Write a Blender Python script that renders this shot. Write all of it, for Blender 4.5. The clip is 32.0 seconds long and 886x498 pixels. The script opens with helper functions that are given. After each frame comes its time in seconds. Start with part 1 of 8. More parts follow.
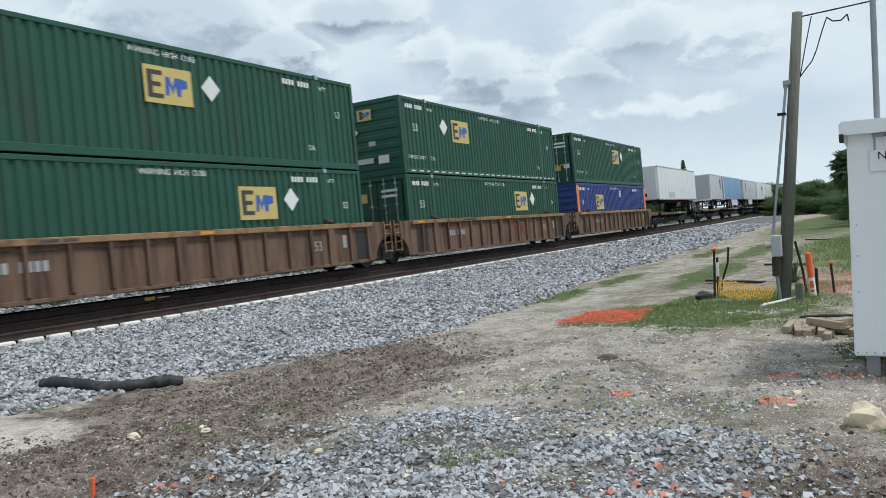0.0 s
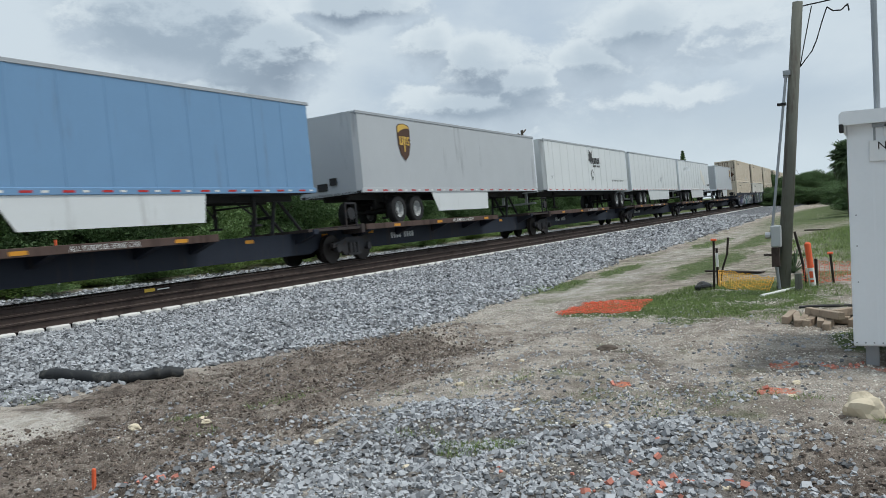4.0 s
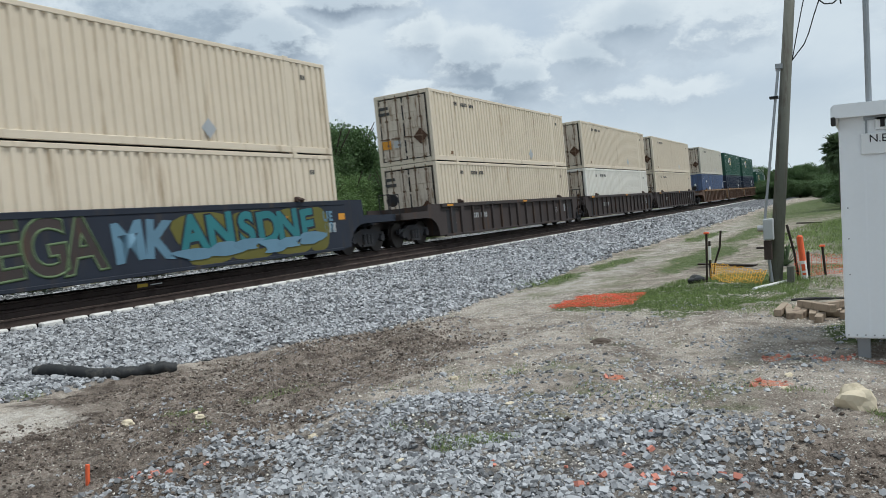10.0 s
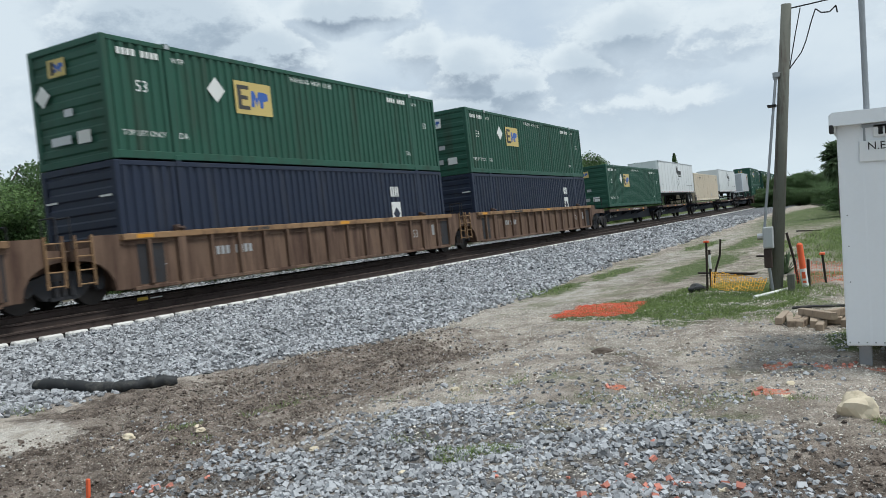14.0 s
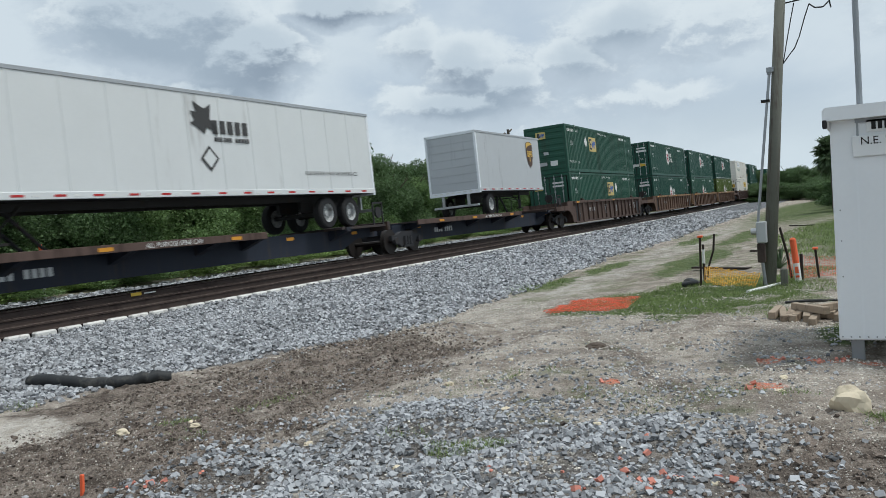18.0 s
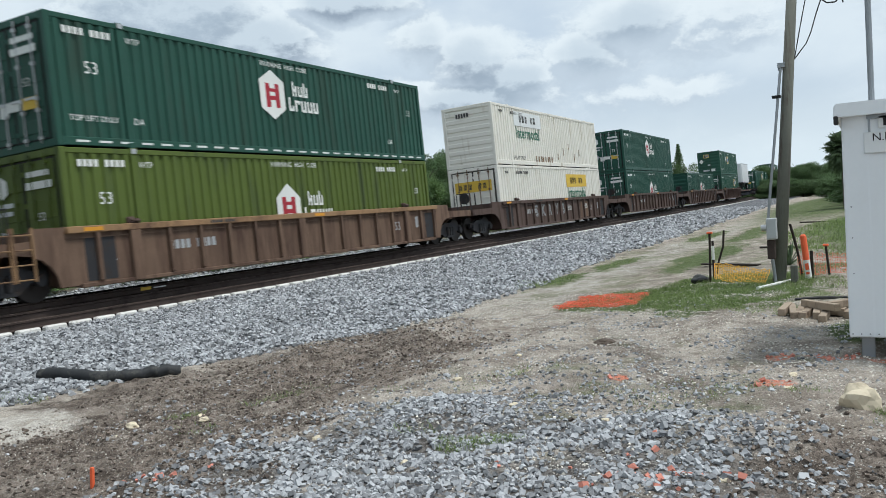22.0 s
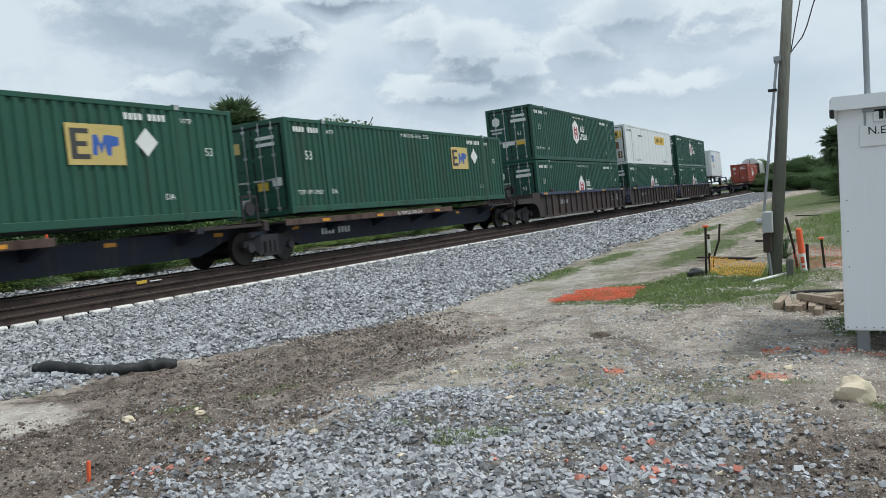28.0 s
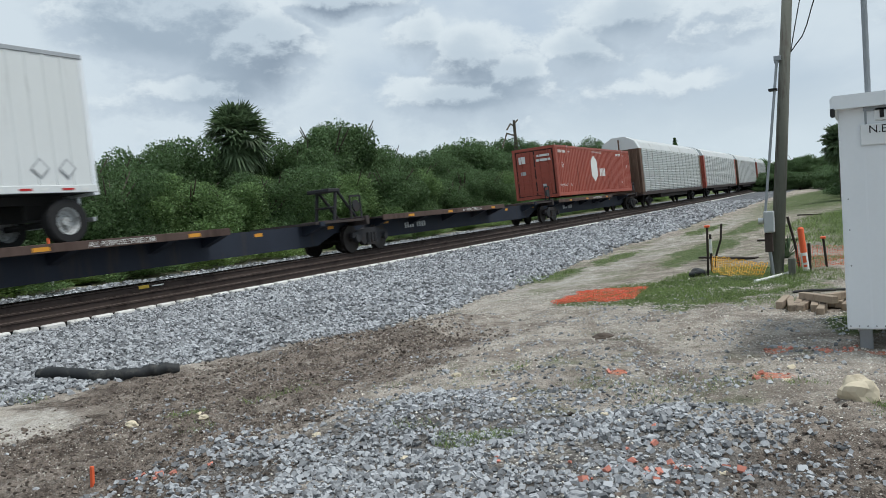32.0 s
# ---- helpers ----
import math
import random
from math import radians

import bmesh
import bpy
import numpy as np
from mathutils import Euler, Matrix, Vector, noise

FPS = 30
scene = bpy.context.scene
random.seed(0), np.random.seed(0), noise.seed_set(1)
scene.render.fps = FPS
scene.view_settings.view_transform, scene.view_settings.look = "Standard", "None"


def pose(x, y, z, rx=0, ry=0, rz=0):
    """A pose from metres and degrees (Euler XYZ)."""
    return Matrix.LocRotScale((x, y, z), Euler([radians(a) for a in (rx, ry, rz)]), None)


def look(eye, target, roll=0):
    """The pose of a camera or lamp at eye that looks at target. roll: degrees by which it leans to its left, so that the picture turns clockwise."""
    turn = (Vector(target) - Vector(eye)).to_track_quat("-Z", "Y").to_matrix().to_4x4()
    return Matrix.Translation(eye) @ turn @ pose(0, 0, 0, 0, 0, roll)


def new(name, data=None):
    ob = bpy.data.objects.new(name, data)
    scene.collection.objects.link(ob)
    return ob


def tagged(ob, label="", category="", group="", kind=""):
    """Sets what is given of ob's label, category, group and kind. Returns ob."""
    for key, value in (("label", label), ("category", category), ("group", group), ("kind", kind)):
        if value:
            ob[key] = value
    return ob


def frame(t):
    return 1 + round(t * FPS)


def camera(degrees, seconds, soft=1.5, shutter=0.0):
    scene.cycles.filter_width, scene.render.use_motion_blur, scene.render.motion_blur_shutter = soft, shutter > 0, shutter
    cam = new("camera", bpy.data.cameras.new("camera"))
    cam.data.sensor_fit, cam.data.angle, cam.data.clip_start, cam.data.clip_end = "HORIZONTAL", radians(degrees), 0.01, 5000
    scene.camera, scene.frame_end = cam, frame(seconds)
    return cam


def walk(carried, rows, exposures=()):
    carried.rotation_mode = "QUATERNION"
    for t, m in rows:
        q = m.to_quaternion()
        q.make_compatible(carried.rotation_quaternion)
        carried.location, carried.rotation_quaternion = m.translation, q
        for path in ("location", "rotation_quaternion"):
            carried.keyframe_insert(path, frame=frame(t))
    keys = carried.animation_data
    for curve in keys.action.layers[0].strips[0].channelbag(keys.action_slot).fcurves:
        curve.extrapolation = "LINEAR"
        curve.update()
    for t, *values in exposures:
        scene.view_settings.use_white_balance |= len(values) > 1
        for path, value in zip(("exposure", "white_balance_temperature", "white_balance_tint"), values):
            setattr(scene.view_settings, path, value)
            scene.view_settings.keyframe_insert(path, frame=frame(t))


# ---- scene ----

# camera: held by hand on one spot, turning a little. Rows: seconds, heading, tilt, lean in degrees
EYE = Vector((0.0, 0.0, 1.75))
TURNS = [
    (0, 28.35, -1.89, -3.18),
    (0.5, 28.35, -1.89, -3.18),
    (1, 28.32, -1.90, -3.10),
    (1.5, 28.30, -1.97, -3.03),
    (2, 28.31, -2.06, -2.95),
    (2.5, 28.32, -2.21, -2.91),
    (3, 28.34, -2.34, -3.00),
    (3.5, 28.38, -2.45, -3.14),
    (5.5, 28.05, -2.60, -3.68),
    (6, 27.91, -2.62, -3.69),
    (6.5, 27.86, -2.67, -3.66),
    (7, 27.86, -2.76, -3.59),
    (7.5, 27.91, -2.88, -3.50),
    (8, 27.94, -2.96, -3.40),
    (8.5, 27.95, -2.99, -3.35),
    (9, 27.97, -2.97, -3.38),
    (9.5, 27.96, -2.98, -3.35),
    (10, 27.92, -2.96, -3.47),
    (10.5, 27.91, -2.94, -3.48),
    (11, 27.86, -2.82, -3.62),
    (11.5, 27.84, -2.75, -3.67),
    (12, 27.81, -2.66, -3.79),
    (12.5, 27.81, -2.53, -3.88),
    (13, 27.82, -2.41, -3.96),
    (13.5, 27.85, -2.26, -4.01),
    (14, 27.87, -2.20, -3.94),
    (14.5, 27.89, -2.12, -4.07),
    (16.5, 27.76, -2.37, -4.02),
    (17, 27.66, -2.44, -4.01),
    (17.5, 27.59, -2.51, -3.98),
    (18, 27.49, -2.58, -3.97),
    (18.5, 27.49, -2.59, -4.00),
    (19, 27.54, -2.60, -4.04),
    (19.5, 27.58, -2.58, -4.06),
    (20, 27.65, -2.59, -4.03),
    (20.5, 27.80, -2.62, -4.00),
    (21, 27.95, -2.70, -3.84),
    (21.5, 28.04, -2.79, -3.83),
    (22, 28.12, -2.86, -3.80),
    (22.5, 28.13, -2.92, -3.79),
    (23, 28.07, -2.99, -3.77),
    (23.5, 28.04, -3.07, -3.82),
    (24, 28.02, -3.18, -3.84),
    (24.5, 28.00, -3.25, -3.84),
    (25, 28.03, -3.31, -3.84),
    (25.5, 28.07, -3.35, -3.80),
    (27.5, 27.96, -3.33, -3.83),
    (28, 27.89, -3.33, -3.81),
    (28.5, 27.83, -3.31, -3.85),
    (29, 27.80, -3.29, -3.91),
    (29.5, 27.79, -3.30, -3.96),
    (30, 27.82, -3.30, -4.09),
    (30.5, 27.84, -3.28, -4.19),
    (31, 27.89, -3.24, -4.27),
    (31.5, 27.94, -3.21, -4.30),
    (32, 27.99, -3.16, -4.30),
]


def aim(yaw, tilt, lean):
    a, b = radians(yaw), radians(tilt)
    way = Vector((math.cos(a) * math.cos(b), math.sin(a) * math.cos(b), math.sin(b)))
    return look(EYE, EYE + way, lean)


# the camera opens up a little while dark green boxes fill its view
EXPOSURE = [(0.0, 0.20), (1.2, 0.24), (2.2, 0.08), (3.0, 0.0), (6.0, 0.0), (8.0, 0.06), (12.0, 0.05), (14.0, 0.15), (17.0, 0.06), (18.0, 0.02), (20.0, 0.20), (21.0, 0.23), (22.2, 0.22), (23.0, 0.07), (23.5, 0.13), (24.2, 0.22), (25.0, 0.10), (26.0, 0.12), (29.0, 0.12), (31.0, 0.22), (32.0, 0.05)]
cam = camera(57.135, 32.0, soft=0.6, shutter=0.12)
walk(cam, [(t, aim(y, p, r)) for t, y, p, r in TURNS], [(t, ev, 6040, 5.0) for t, ev in EXPOSURE])

# ---- world, sun, exposure ----
SUN_EL, SUN_AZ = 66.0, -75.0  # height and heading of the veiled sun, degrees
world = bpy.data.worlds.new("overcast_sky")
scene.world = world
world.use_nodes = True


def node(tree, kind, **given):
    n = tree.nodes.new(kind)
    for key, value in given.items():
        n.inputs[key.replace("_", " ")].default_value = value
    return n


def sky_world():
    tr = world.node_tree
    tr.nodes.clear()
    L = tr.links.new
    out = tr.nodes.new("ShaderNodeOutputWorld")
    bg = node(tr, "ShaderNodeBackground", Strength=1.0)
    L(bg.outputs[0], out.inputs[0])
    sky = tr.nodes.new("ShaderNodeTexSky")
    sky.sky_type = "NISHITA"
    sky.sun_disc = False
    sky.sun_elevation = radians(SUN_EL)
    sky.sun_rotation = radians(90 - SUN_AZ)
    sky.dust_density = 3.0
    dim = tr.nodes.new("ShaderNodeVectorMath")
    dim.operation = "SCALE"
    dim.inputs["Scale"].default_value = 0.10
    L(sky.outputs[0], dim.inputs[0])
    tc = tr.nodes.new("ShaderNodeTexCoord")

    def maths(op, *vals):
        n = tr.nodes.new("ShaderNodeMath")
        n.operation = op
        for k, v in enumerate(vals):
            if isinstance(v, (int, float)):
                n.inputs[k].default_value = v
            else:
                L(v, n.inputs[k])
        return n.outputs[0]

    def level(v, lo, hi):
        r = tr.nodes.new("ShaderNodeMapRange")
        r.interpolation_type = "SMOOTHSTEP"
        r.inputs["From Min"].default_value, r.inputs["From Max"].default_value = lo, hi
        L(v, r.inputs["Value"])
        return r.outputs[0]

    def colour(f, a, b):
        m = tr.nodes.new("ShaderNodeMix")
        m.data_type = "RGBA"
        L(f, m.inputs["Factor"])
        for key, v in (("A", a), ("B", b)):
            if isinstance(v, tuple):
                m.inputs[key].default_value = (*v, 1)
            else:
                L(v, m.inputs[key])
        return m.outputs["Result"]

    def place(lift, off, flatten=1.7):
        mp = tr.nodes.new("ShaderNodeMapping")
        mp.inputs["Location"].default_value = (off[0], off[1], off[2] + lift)
        mp.inputs["Scale"].default_value = (1.0, 1.0, flatten)
        L(tc.outputs["Generated"], mp.inputs[0])
        return mp.outputs[0]

    def soft_noise(scale, where, detail=4.0, rough=0.5):
        n = node(tr, "ShaderNodeTexNoise", Scale=scale, Detail=detail, Roughness=rough, Distortion=0.2)
        L(where, n.inputs["Vector"])
        return n.outputs[0]

    def billow(scale, where):
        # rounded heads of cloud: cells within cells, their seams bent by a fine noise
        wob = node(tr, "ShaderNodeTexNoise", Scale=scale * 1.3, Detail=6.0, Roughness=0.55)
        L(where, wob.inputs["Vector"])
        pull = tr.nodes.new("ShaderNodeVectorMath")
        pull.operation = "MULTIPLY_ADD"
        pull.inputs[1].default_value = (0.16, 0.16, 0.16)
        L(wob.outputs["Color"], pull.inputs[0])
        L(where, pull.inputs[2])
        v = node(tr, "ShaderNodeTexVoronoi", Scale=scale, Detail=4.0, Roughness=0.52, Lacunarity=2.3)
        v.feature = "SMOOTH_F1"
        v.inputs["Smoothness"].default_value = 0.35
        v.normalize = True
        L(pull.outputs[0], v.inputs["Vector"])
        return maths("SUBTRACT", 1.0, v.outputs["Distance"])

    bend = node(tr, "ShaderNodeTexNoise", Scale=11.0, Detail=6.0, Roughness=0.6)
    L(tc.outputs["Generated"], bend.inputs["Vector"])
    bent = tr.nodes.new("ShaderNodeVectorMath")
    bent.operation = "MULTIPLY_ADD"
    bent.inputs[1].default_value = (0.07, 0.07, 0.045)
    L(bend.outputs["Color"], bent.inputs[0])
    L(tc.outputs["Generated"], bent.inputs[2])

    def heap(az, el, wide, high, lift):
        """A rounded heap of cloud about a direction; all in degrees."""
        a, e = radians(az), radians(el)
        off = tr.nodes.new("ShaderNodeVectorMath")
        off.operation = "SUBTRACT"
        off.inputs[1].default_value = (math.cos(a) * math.cos(e) + 0.035, math.sin(a) * math.cos(e) + 0.035, math.sin(e) + 0.0225 - lift)
        L(bent.outputs[0], off.inputs[0])
        fit = tr.nodes.new("ShaderNodeVectorMath")
        fit.operation = "MULTIPLY"
        w, h = 1 / radians(wide), 1 / radians(high)
        fit.inputs[1].default_value = (w, w, h)
        L(off.outputs[0], fit.inputs[0])
        far = tr.nodes.new("ShaderNodeVectorMath")
        far.operation = "LENGTH"
        L(fit.outputs[0], far.inputs[0])
        return level(far.outputs["Value"], 1.75, 0.15)

    def mass(lift):
        """How thick the cloud is towards a direction, smooth and with puffs; lift looks a little higher."""
        w = place(lift, CLOUD_AT)
        h = maths("ADD", maths("MULTIPLY", soft_noise(3.0, w, 4.0, 0.55), 0.9), maths("MULTIPLY", soft_noise(9.0, w, 6.0, 0.6), 0.45))
        heaps = None
        for az, el, wide, high, thick in CLOUDS:
            k = maths("MULTIPLY", heap(az, el, wide, high, lift), thick)
            heaps = k if heaps is None else maths("MAXIMUM", heaps, k)
        h = maths("ADD", maths("SUBTRACT", h, CLOUD_CUT), maths("MULTIPLY", heaps, 0.50))
        return h, maths("ADD", h, maths("MULTIPLY", maths("SUBTRACT", billow(13.0, w), 0.65), 0.42))

    (soft_body, body), (_, above) = mass(0.0), mass(0.016)
    # the sun stands high behind: thin rims shine, thick hearts are grey-blue
    heart = level(soft_body, 0.04, 0.36)
    lit = level(maths("SUBTRACT", body, above), -0.07, 0.10)
    grey = colour(level(soft_noise(1.9, place(0.0, (3.1, 0.2, 1.0)), 3.0), 0.40, 0.60), (0.265, 0.31, 0.375), (0.38, 0.435, 0.50))
    pale = colour(lit, (0.50, 0.55, 0.61), (0.71, 0.74, 0.76))
    cloud = colour(heart, pale, colour(lit, grey, (0.54, 0.59, 0.64)))
    veil = tr.nodes.new("ShaderNodeMix")
    veil.data_type = "RGBA"
    veil.inputs["Factor"].default_value = 0.8
    L(dim.outputs[0], veil.inputs["A"])
    veil.inputs["B"].default_value = (0.57, 0.625, 0.695, 1)
    thin = colour(level(soft_noise(2.4, place(0.0, (5.0, 2.0, 2.0)), 7.0, 0.55), 0.34, 0.56), veil.outputs["Result"], (0.655, 0.695, 0.73))
    sep = tr.nodes.new("ShaderNodeSeparateXYZ")
    L(tc.outputs["Generated"], sep.inputs[0])
    both = colour(level(body, -0.10, 0.08), thin, cloud)
    # towards the horizon the cloud fades into pale haze
    mix_out = colour(level(sep.outputs[2], 0.13, 0.0), both, (0.66, 0.71, 0.74))
    L(mix_out, bg.inputs[0])


CLOUD_AT, CLOUD_CUT = (0.75, 1.9, 0.4), 0.78
# heaps of cloud: heading, height, half width, half height in degrees, thickness
CLOUDS = [(45, 13.8, 5.5, 3.0, 1.0), (40, 11.2, 4.2, 2.6, 1.0), (42.5, 8.8, 4.0, 1.4, 0.8), (33.5, 14.4, 4.0, 1.2, 1.0),
          (28.5, 11.4, 2.0, 1.5, 0.8), (25, 10.2, 3.0, 1.8, 1.0), (26, 7.6, 4.4, 1.3, 0.85), (22.3, 8.8, 1.8, 1.3, 0.8),
          (13.5, 11.6, 3.6, 1.6, 0.62), (17.4, 9.6, 2.6, 1.3, 0.62), (8.5, 10.4, 4.0, 1.9, 0.66), (10, 6.8, 3.6, 0.9, 0.5)]
rest = random.Random(12)
CLOUDS += [(80 + 250 * (i + rest.random()) / 12, rest.uniform(5, 60), rest.uniform(6, 14), rest.uniform(2.5, 7), rest.uniform(0.6, 1.0)) for i in range(12)]
sky_world()
sun = new("sun", bpy.data.lights.new("sun", "SUN"))
sun.data.energy, sun.data.angle, sun.data.color = 2.3, radians(12), (1.0, 0.925, 0.85)
a, e = radians(SUN_AZ), radians(SUN_EL)
sun.matrix_world = look((0, 0, 60), Vector((0, 0, 60)) - Vector((math.cos(a) * math.cos(e), math.sin(a) * math.cos(e), math.sin(e))))

# ---- materials ----
MATS = {}


def surface(name, color, rough=0.7, metal=0.0, grain=40.0, vary=0.15, bump=0.2, stain=None, stain_amount=0.0, stain_scale=0.8, streak=False, island=False, spec=0.3, thin=0.0):
    """A weathered surface: fine grain, broad fading, and stains with a shape of their own, in metres."""
    if name in MATS:
        return MATS[name]
    m = bpy.data.materials.new(name)
    MATS[name] = m
    m.use_nodes = True
    tr = m.node_tree
    L = tr.links.new
    b = tr.nodes["Principled BSDF"]
    b.inputs["Roughness"].default_value = rough
    b.inputs["Metallic"].default_value = metal
    b.inputs["Specular IOR Level"].default_value = spec
    tc = tr.nodes.new("ShaderNodeTexCoord")
    fine = node(tr, "ShaderNodeTexNoise", Scale=grain, Detail=3.0)
    broad = node(tr, "ShaderNodeTexNoise", Scale=0.9, Detail=5.0, Roughness=0.6)
    info = tr.nodes.new("ShaderNodeObjectInfo")
    shift = tr.nodes.new("ShaderNodeVectorMath")
    shift.operation = "ADD"
    L(tc.outputs["Object"], shift.inputs[0])
    lots = tr.nodes.new("ShaderNodeVectorMath")
    lots.operation = "SCALE"
    lots.inputs["Scale"].default_value = 37.0
    one = tr.nodes.new("ShaderNodeCombineXYZ")
    for i in range(3):
        L(info.outputs["Random"], one.inputs[i])
    L(one.outputs[0], lots.inputs[0])
    L(lots.outputs[0], shift.inputs[1])
    for n in (fine, broad):
        L(shift.outputs[0], n.inputs["Vector"])
    add = tr.nodes.new("ShaderNodeMath")
    add.operation = "MULTIPLY_ADD"
    add.inputs[1].default_value = 0.45
    L(fine.outputs[0], add.inputs[0])
    L(broad.outputs[0], add.inputs[2])
    last = add.outputs[0]
    rnd = tr.nodes.new("ShaderNodeNewGeometry").outputs["Random Per Island"] if island else info.outputs["Random"]
    plus = tr.nodes.new("ShaderNodeMath")
    plus.operation = "MULTIPLY_ADD"
    plus.inputs[1].default_value = 1.2 if island else 0.25
    L(rnd, plus.inputs[0])
    L(last, plus.inputs[2])
    rng = tr.nodes.new("ShaderNodeMapRange")
    rng.inputs["From Min"].default_value = 0.55 if island else 0.35
    rng.inputs["From Max"].default_value = 1.75 if island else 1.25
    rng.inputs["To Min"].default_value = 1 - vary
    rng.inputs["To Max"].default_value = 1 + vary
    L(plus.outputs[0], rng.inputs["Value"])
    tint = tr.nodes.new("ShaderNodeVectorMath")
    tint.operation = "SCALE"
    tint.inputs[0].default_value = color
    L(rng.outputs[0], tint.inputs["Scale"])
    col = tint.outputs[0]
    if stain:
        mp = tr.nodes.new("ShaderNodeMapping")
        mp.inputs["Scale"].default_value = (3.0, 3.0, 0.35) if streak else (1, 1, 1)
        L(shift.outputs[0], mp.inputs[0])
        sn = node(tr, "ShaderNodeTexNoise", Scale=stain_scale, Detail=8.0, Roughness=0.68)
        L(mp.outputs[0], sn.inputs["Vector"])
        rp = tr.nodes.new("ShaderNodeMapRange")
        rp.inputs["From Min"].default_value = 0.70 - 0.35 * stain_amount
        rp.inputs["From Max"].default_value = 0.82 - 0.25 * stain_amount
        L(sn.outputs[0], rp.inputs["Value"])
        mx = tr.nodes.new("ShaderNodeMix")
        mx.data_type = "RGBA"
        L(rp.outputs[0], mx.inputs["Factor"])
        L(col, mx.inputs["A"])
        mx.inputs["B"].default_value = (*stain, 1)
        col = mx.outputs["Result"]
        rr = tr.nodes.new("ShaderNodeMapRange")
        rr.inputs["To Min"].default_value = rough
        rr.inputs["To Max"].default_value = min(1.0, rough + 0.25)
        L(rp.outputs[0], rr.inputs["Value"])
        L(rr.outputs[0], b.inputs["Roughness"])
    L(col, b.inputs["Base Color"])
    if thin:
        # leaves let part of the light through
        tl = tr.nodes.new("ShaderNodeBsdfTranslucent")
        L(col, tl.inputs["Color"])
        both = tr.nodes.new("ShaderNodeMixShader")
        both.inputs[0].default_value = thin
        L(b.outputs[0], both.inputs[1])
        L(tl.outputs[0], both.inputs[2])
        L(both.outputs[0], tr.nodes["Material Output"].inputs[0])
    if bump:
        bp = node(tr, "ShaderNodeBump", Strength=bump, Distance=0.01)
        L(add.outputs[0], bp.inputs["Height"])
        L(bp.outputs[0], b.inputs["Normal"])
    return m


RUST = (0.13, 0.055, 0.025)
GRIME = (0.06, 0.05, 0.04)
m_green = surface("painted_green_steel", (0.023, 0.084, 0.056), 0.5, 0, 30, 0.16, 0.05, (0.035, 0.07, 0.05), 0.55, 0.5, True)
m_green2 = surface("dark_green_painted_steel", (0.018, 0.073, 0.052), 0.5, 0, 30, 0.16, 0.05, (0.03, 0.06, 0.045), 0.5, 0.5, True)
m_olive = surface("olive_green_painted_steel", (0.085, 0.12, 0.022), 0.55, 0, 30, 0.12, 0.05, (0.05, 0.07, 0.03), 0.5, 0.5, True)
m_blue = surface("faded_blue_painted_steel", (0.085, 0.128, 0.235), 0.55, 0, 30, 0.16, 0.05, (0.10, 0.10, 0.13), 0.66, 0.6, True)
m_ink = surface("royal_blue_painted_steel", (0.035, 0.06, 0.22), 0.5, 0, 30, 0.14, 0.05, GRIME, 0.4, 0.6, True)
m_navy = surface("dark_navy_painted_steel", (0.018, 0.026, 0.05), 0.5, 0, 30, 0.14, 0.05, (0.04, 0.045, 0.06), 0.5, 0.6, True)
m_tan = surface("cream_painted_steel", (0.66, 0.575, 0.455), 0.55, 0, 30, 0.07, 0.05, (0.36, 0.27, 0.17), 0.35, 0.7, True)
m_tan_door = surface("worn_cream_door_steel", (0.60, 0.525, 0.43), 0.6, 0, 30, 0.12, 0.1, (0.20, 0.115, 0.06), 0.56, 2.4, True)
m_rust_run = surface("rusty_run", (0.19, 0.115, 0.065), 0.7, 0, 30, 0.2, 0.1, (0.13, 0.07, 0.035), 0.6, 2.2, True)
m_bone = surface("greyed_cream_painted_steel", (0.58, 0.545, 0.465), 0.55, 0, 30, 0.08, 0.05, (0.36, 0.30, 0.22), 0.42, 0.7, True)
m_pale = surface("off_white_painted_steel", (0.74, 0.715, 0.65), 0.5, 0, 30, 0.06, 0.05, (0.46, 0.40, 0.31), 0.36, 0.7, True)
m_red = surface("red_painted_steel", (0.34, 0.085, 0.058), 0.5, 0, 30, 0.12, 0.05, (0.15, 0.04, 0.03), 0.4, 0.7, True)
m_rod_rust = surface("rusty_brown_rod", (0.16, 0.105, 0.07), 0.7, 0, 30, 0.3, 0.1)
m_white = surface("white_trailer_panel", (0.68, 0.70, 0.70), 0.35, 0, 20, 0.05, 0.02, (0.42, 0.42, 0.41), 0.32, 0.5, True)
m_silver = surface("grey_trailer_panel", (0.47, 0.49, 0.51), 0.38, 0.0, 20, 0.06, 0.02, (0.26, 0.27, 0.29), 0.35, 0.5, True)
m_sky = surface("sky_blue_trailer_panel", (0.17, 0.30, 0.48), 0.4, 0, 20, 0.06, 0.02, (0.15, 0.22, 0.32), 0.3, 0.5, True)
m_car_orange = surface("weathered_orange_brown_steel", (0.150, 0.096, 0.066), 0.75, 0, 25, 0.3, 0.15, (0.075, 0.045, 0.034), 0.75, 0.9, True)
m_car_brown = surface("rusty_brown_steel", (0.090, 0.060, 0.050), 0.78, 0, 25, 0.25, 0.15, (0.05, 0.032, 0.026), 0.62, 0.9, True)
m_car_dark = surface("dark_brown_grey_steel", (0.050, 0.040, 0.038), 0.75, 0, 25, 0.25, 0.15, (0.10, 0.06, 0.04), 0.45, 0.9, True)
m_car_black = surface("blue_black_steel", (0.019, 0.024, 0.037), 0.7, 0, 25, 0.25, 0.15, (0.06, 0.05, 0.045), 0.45, 0.9, True)
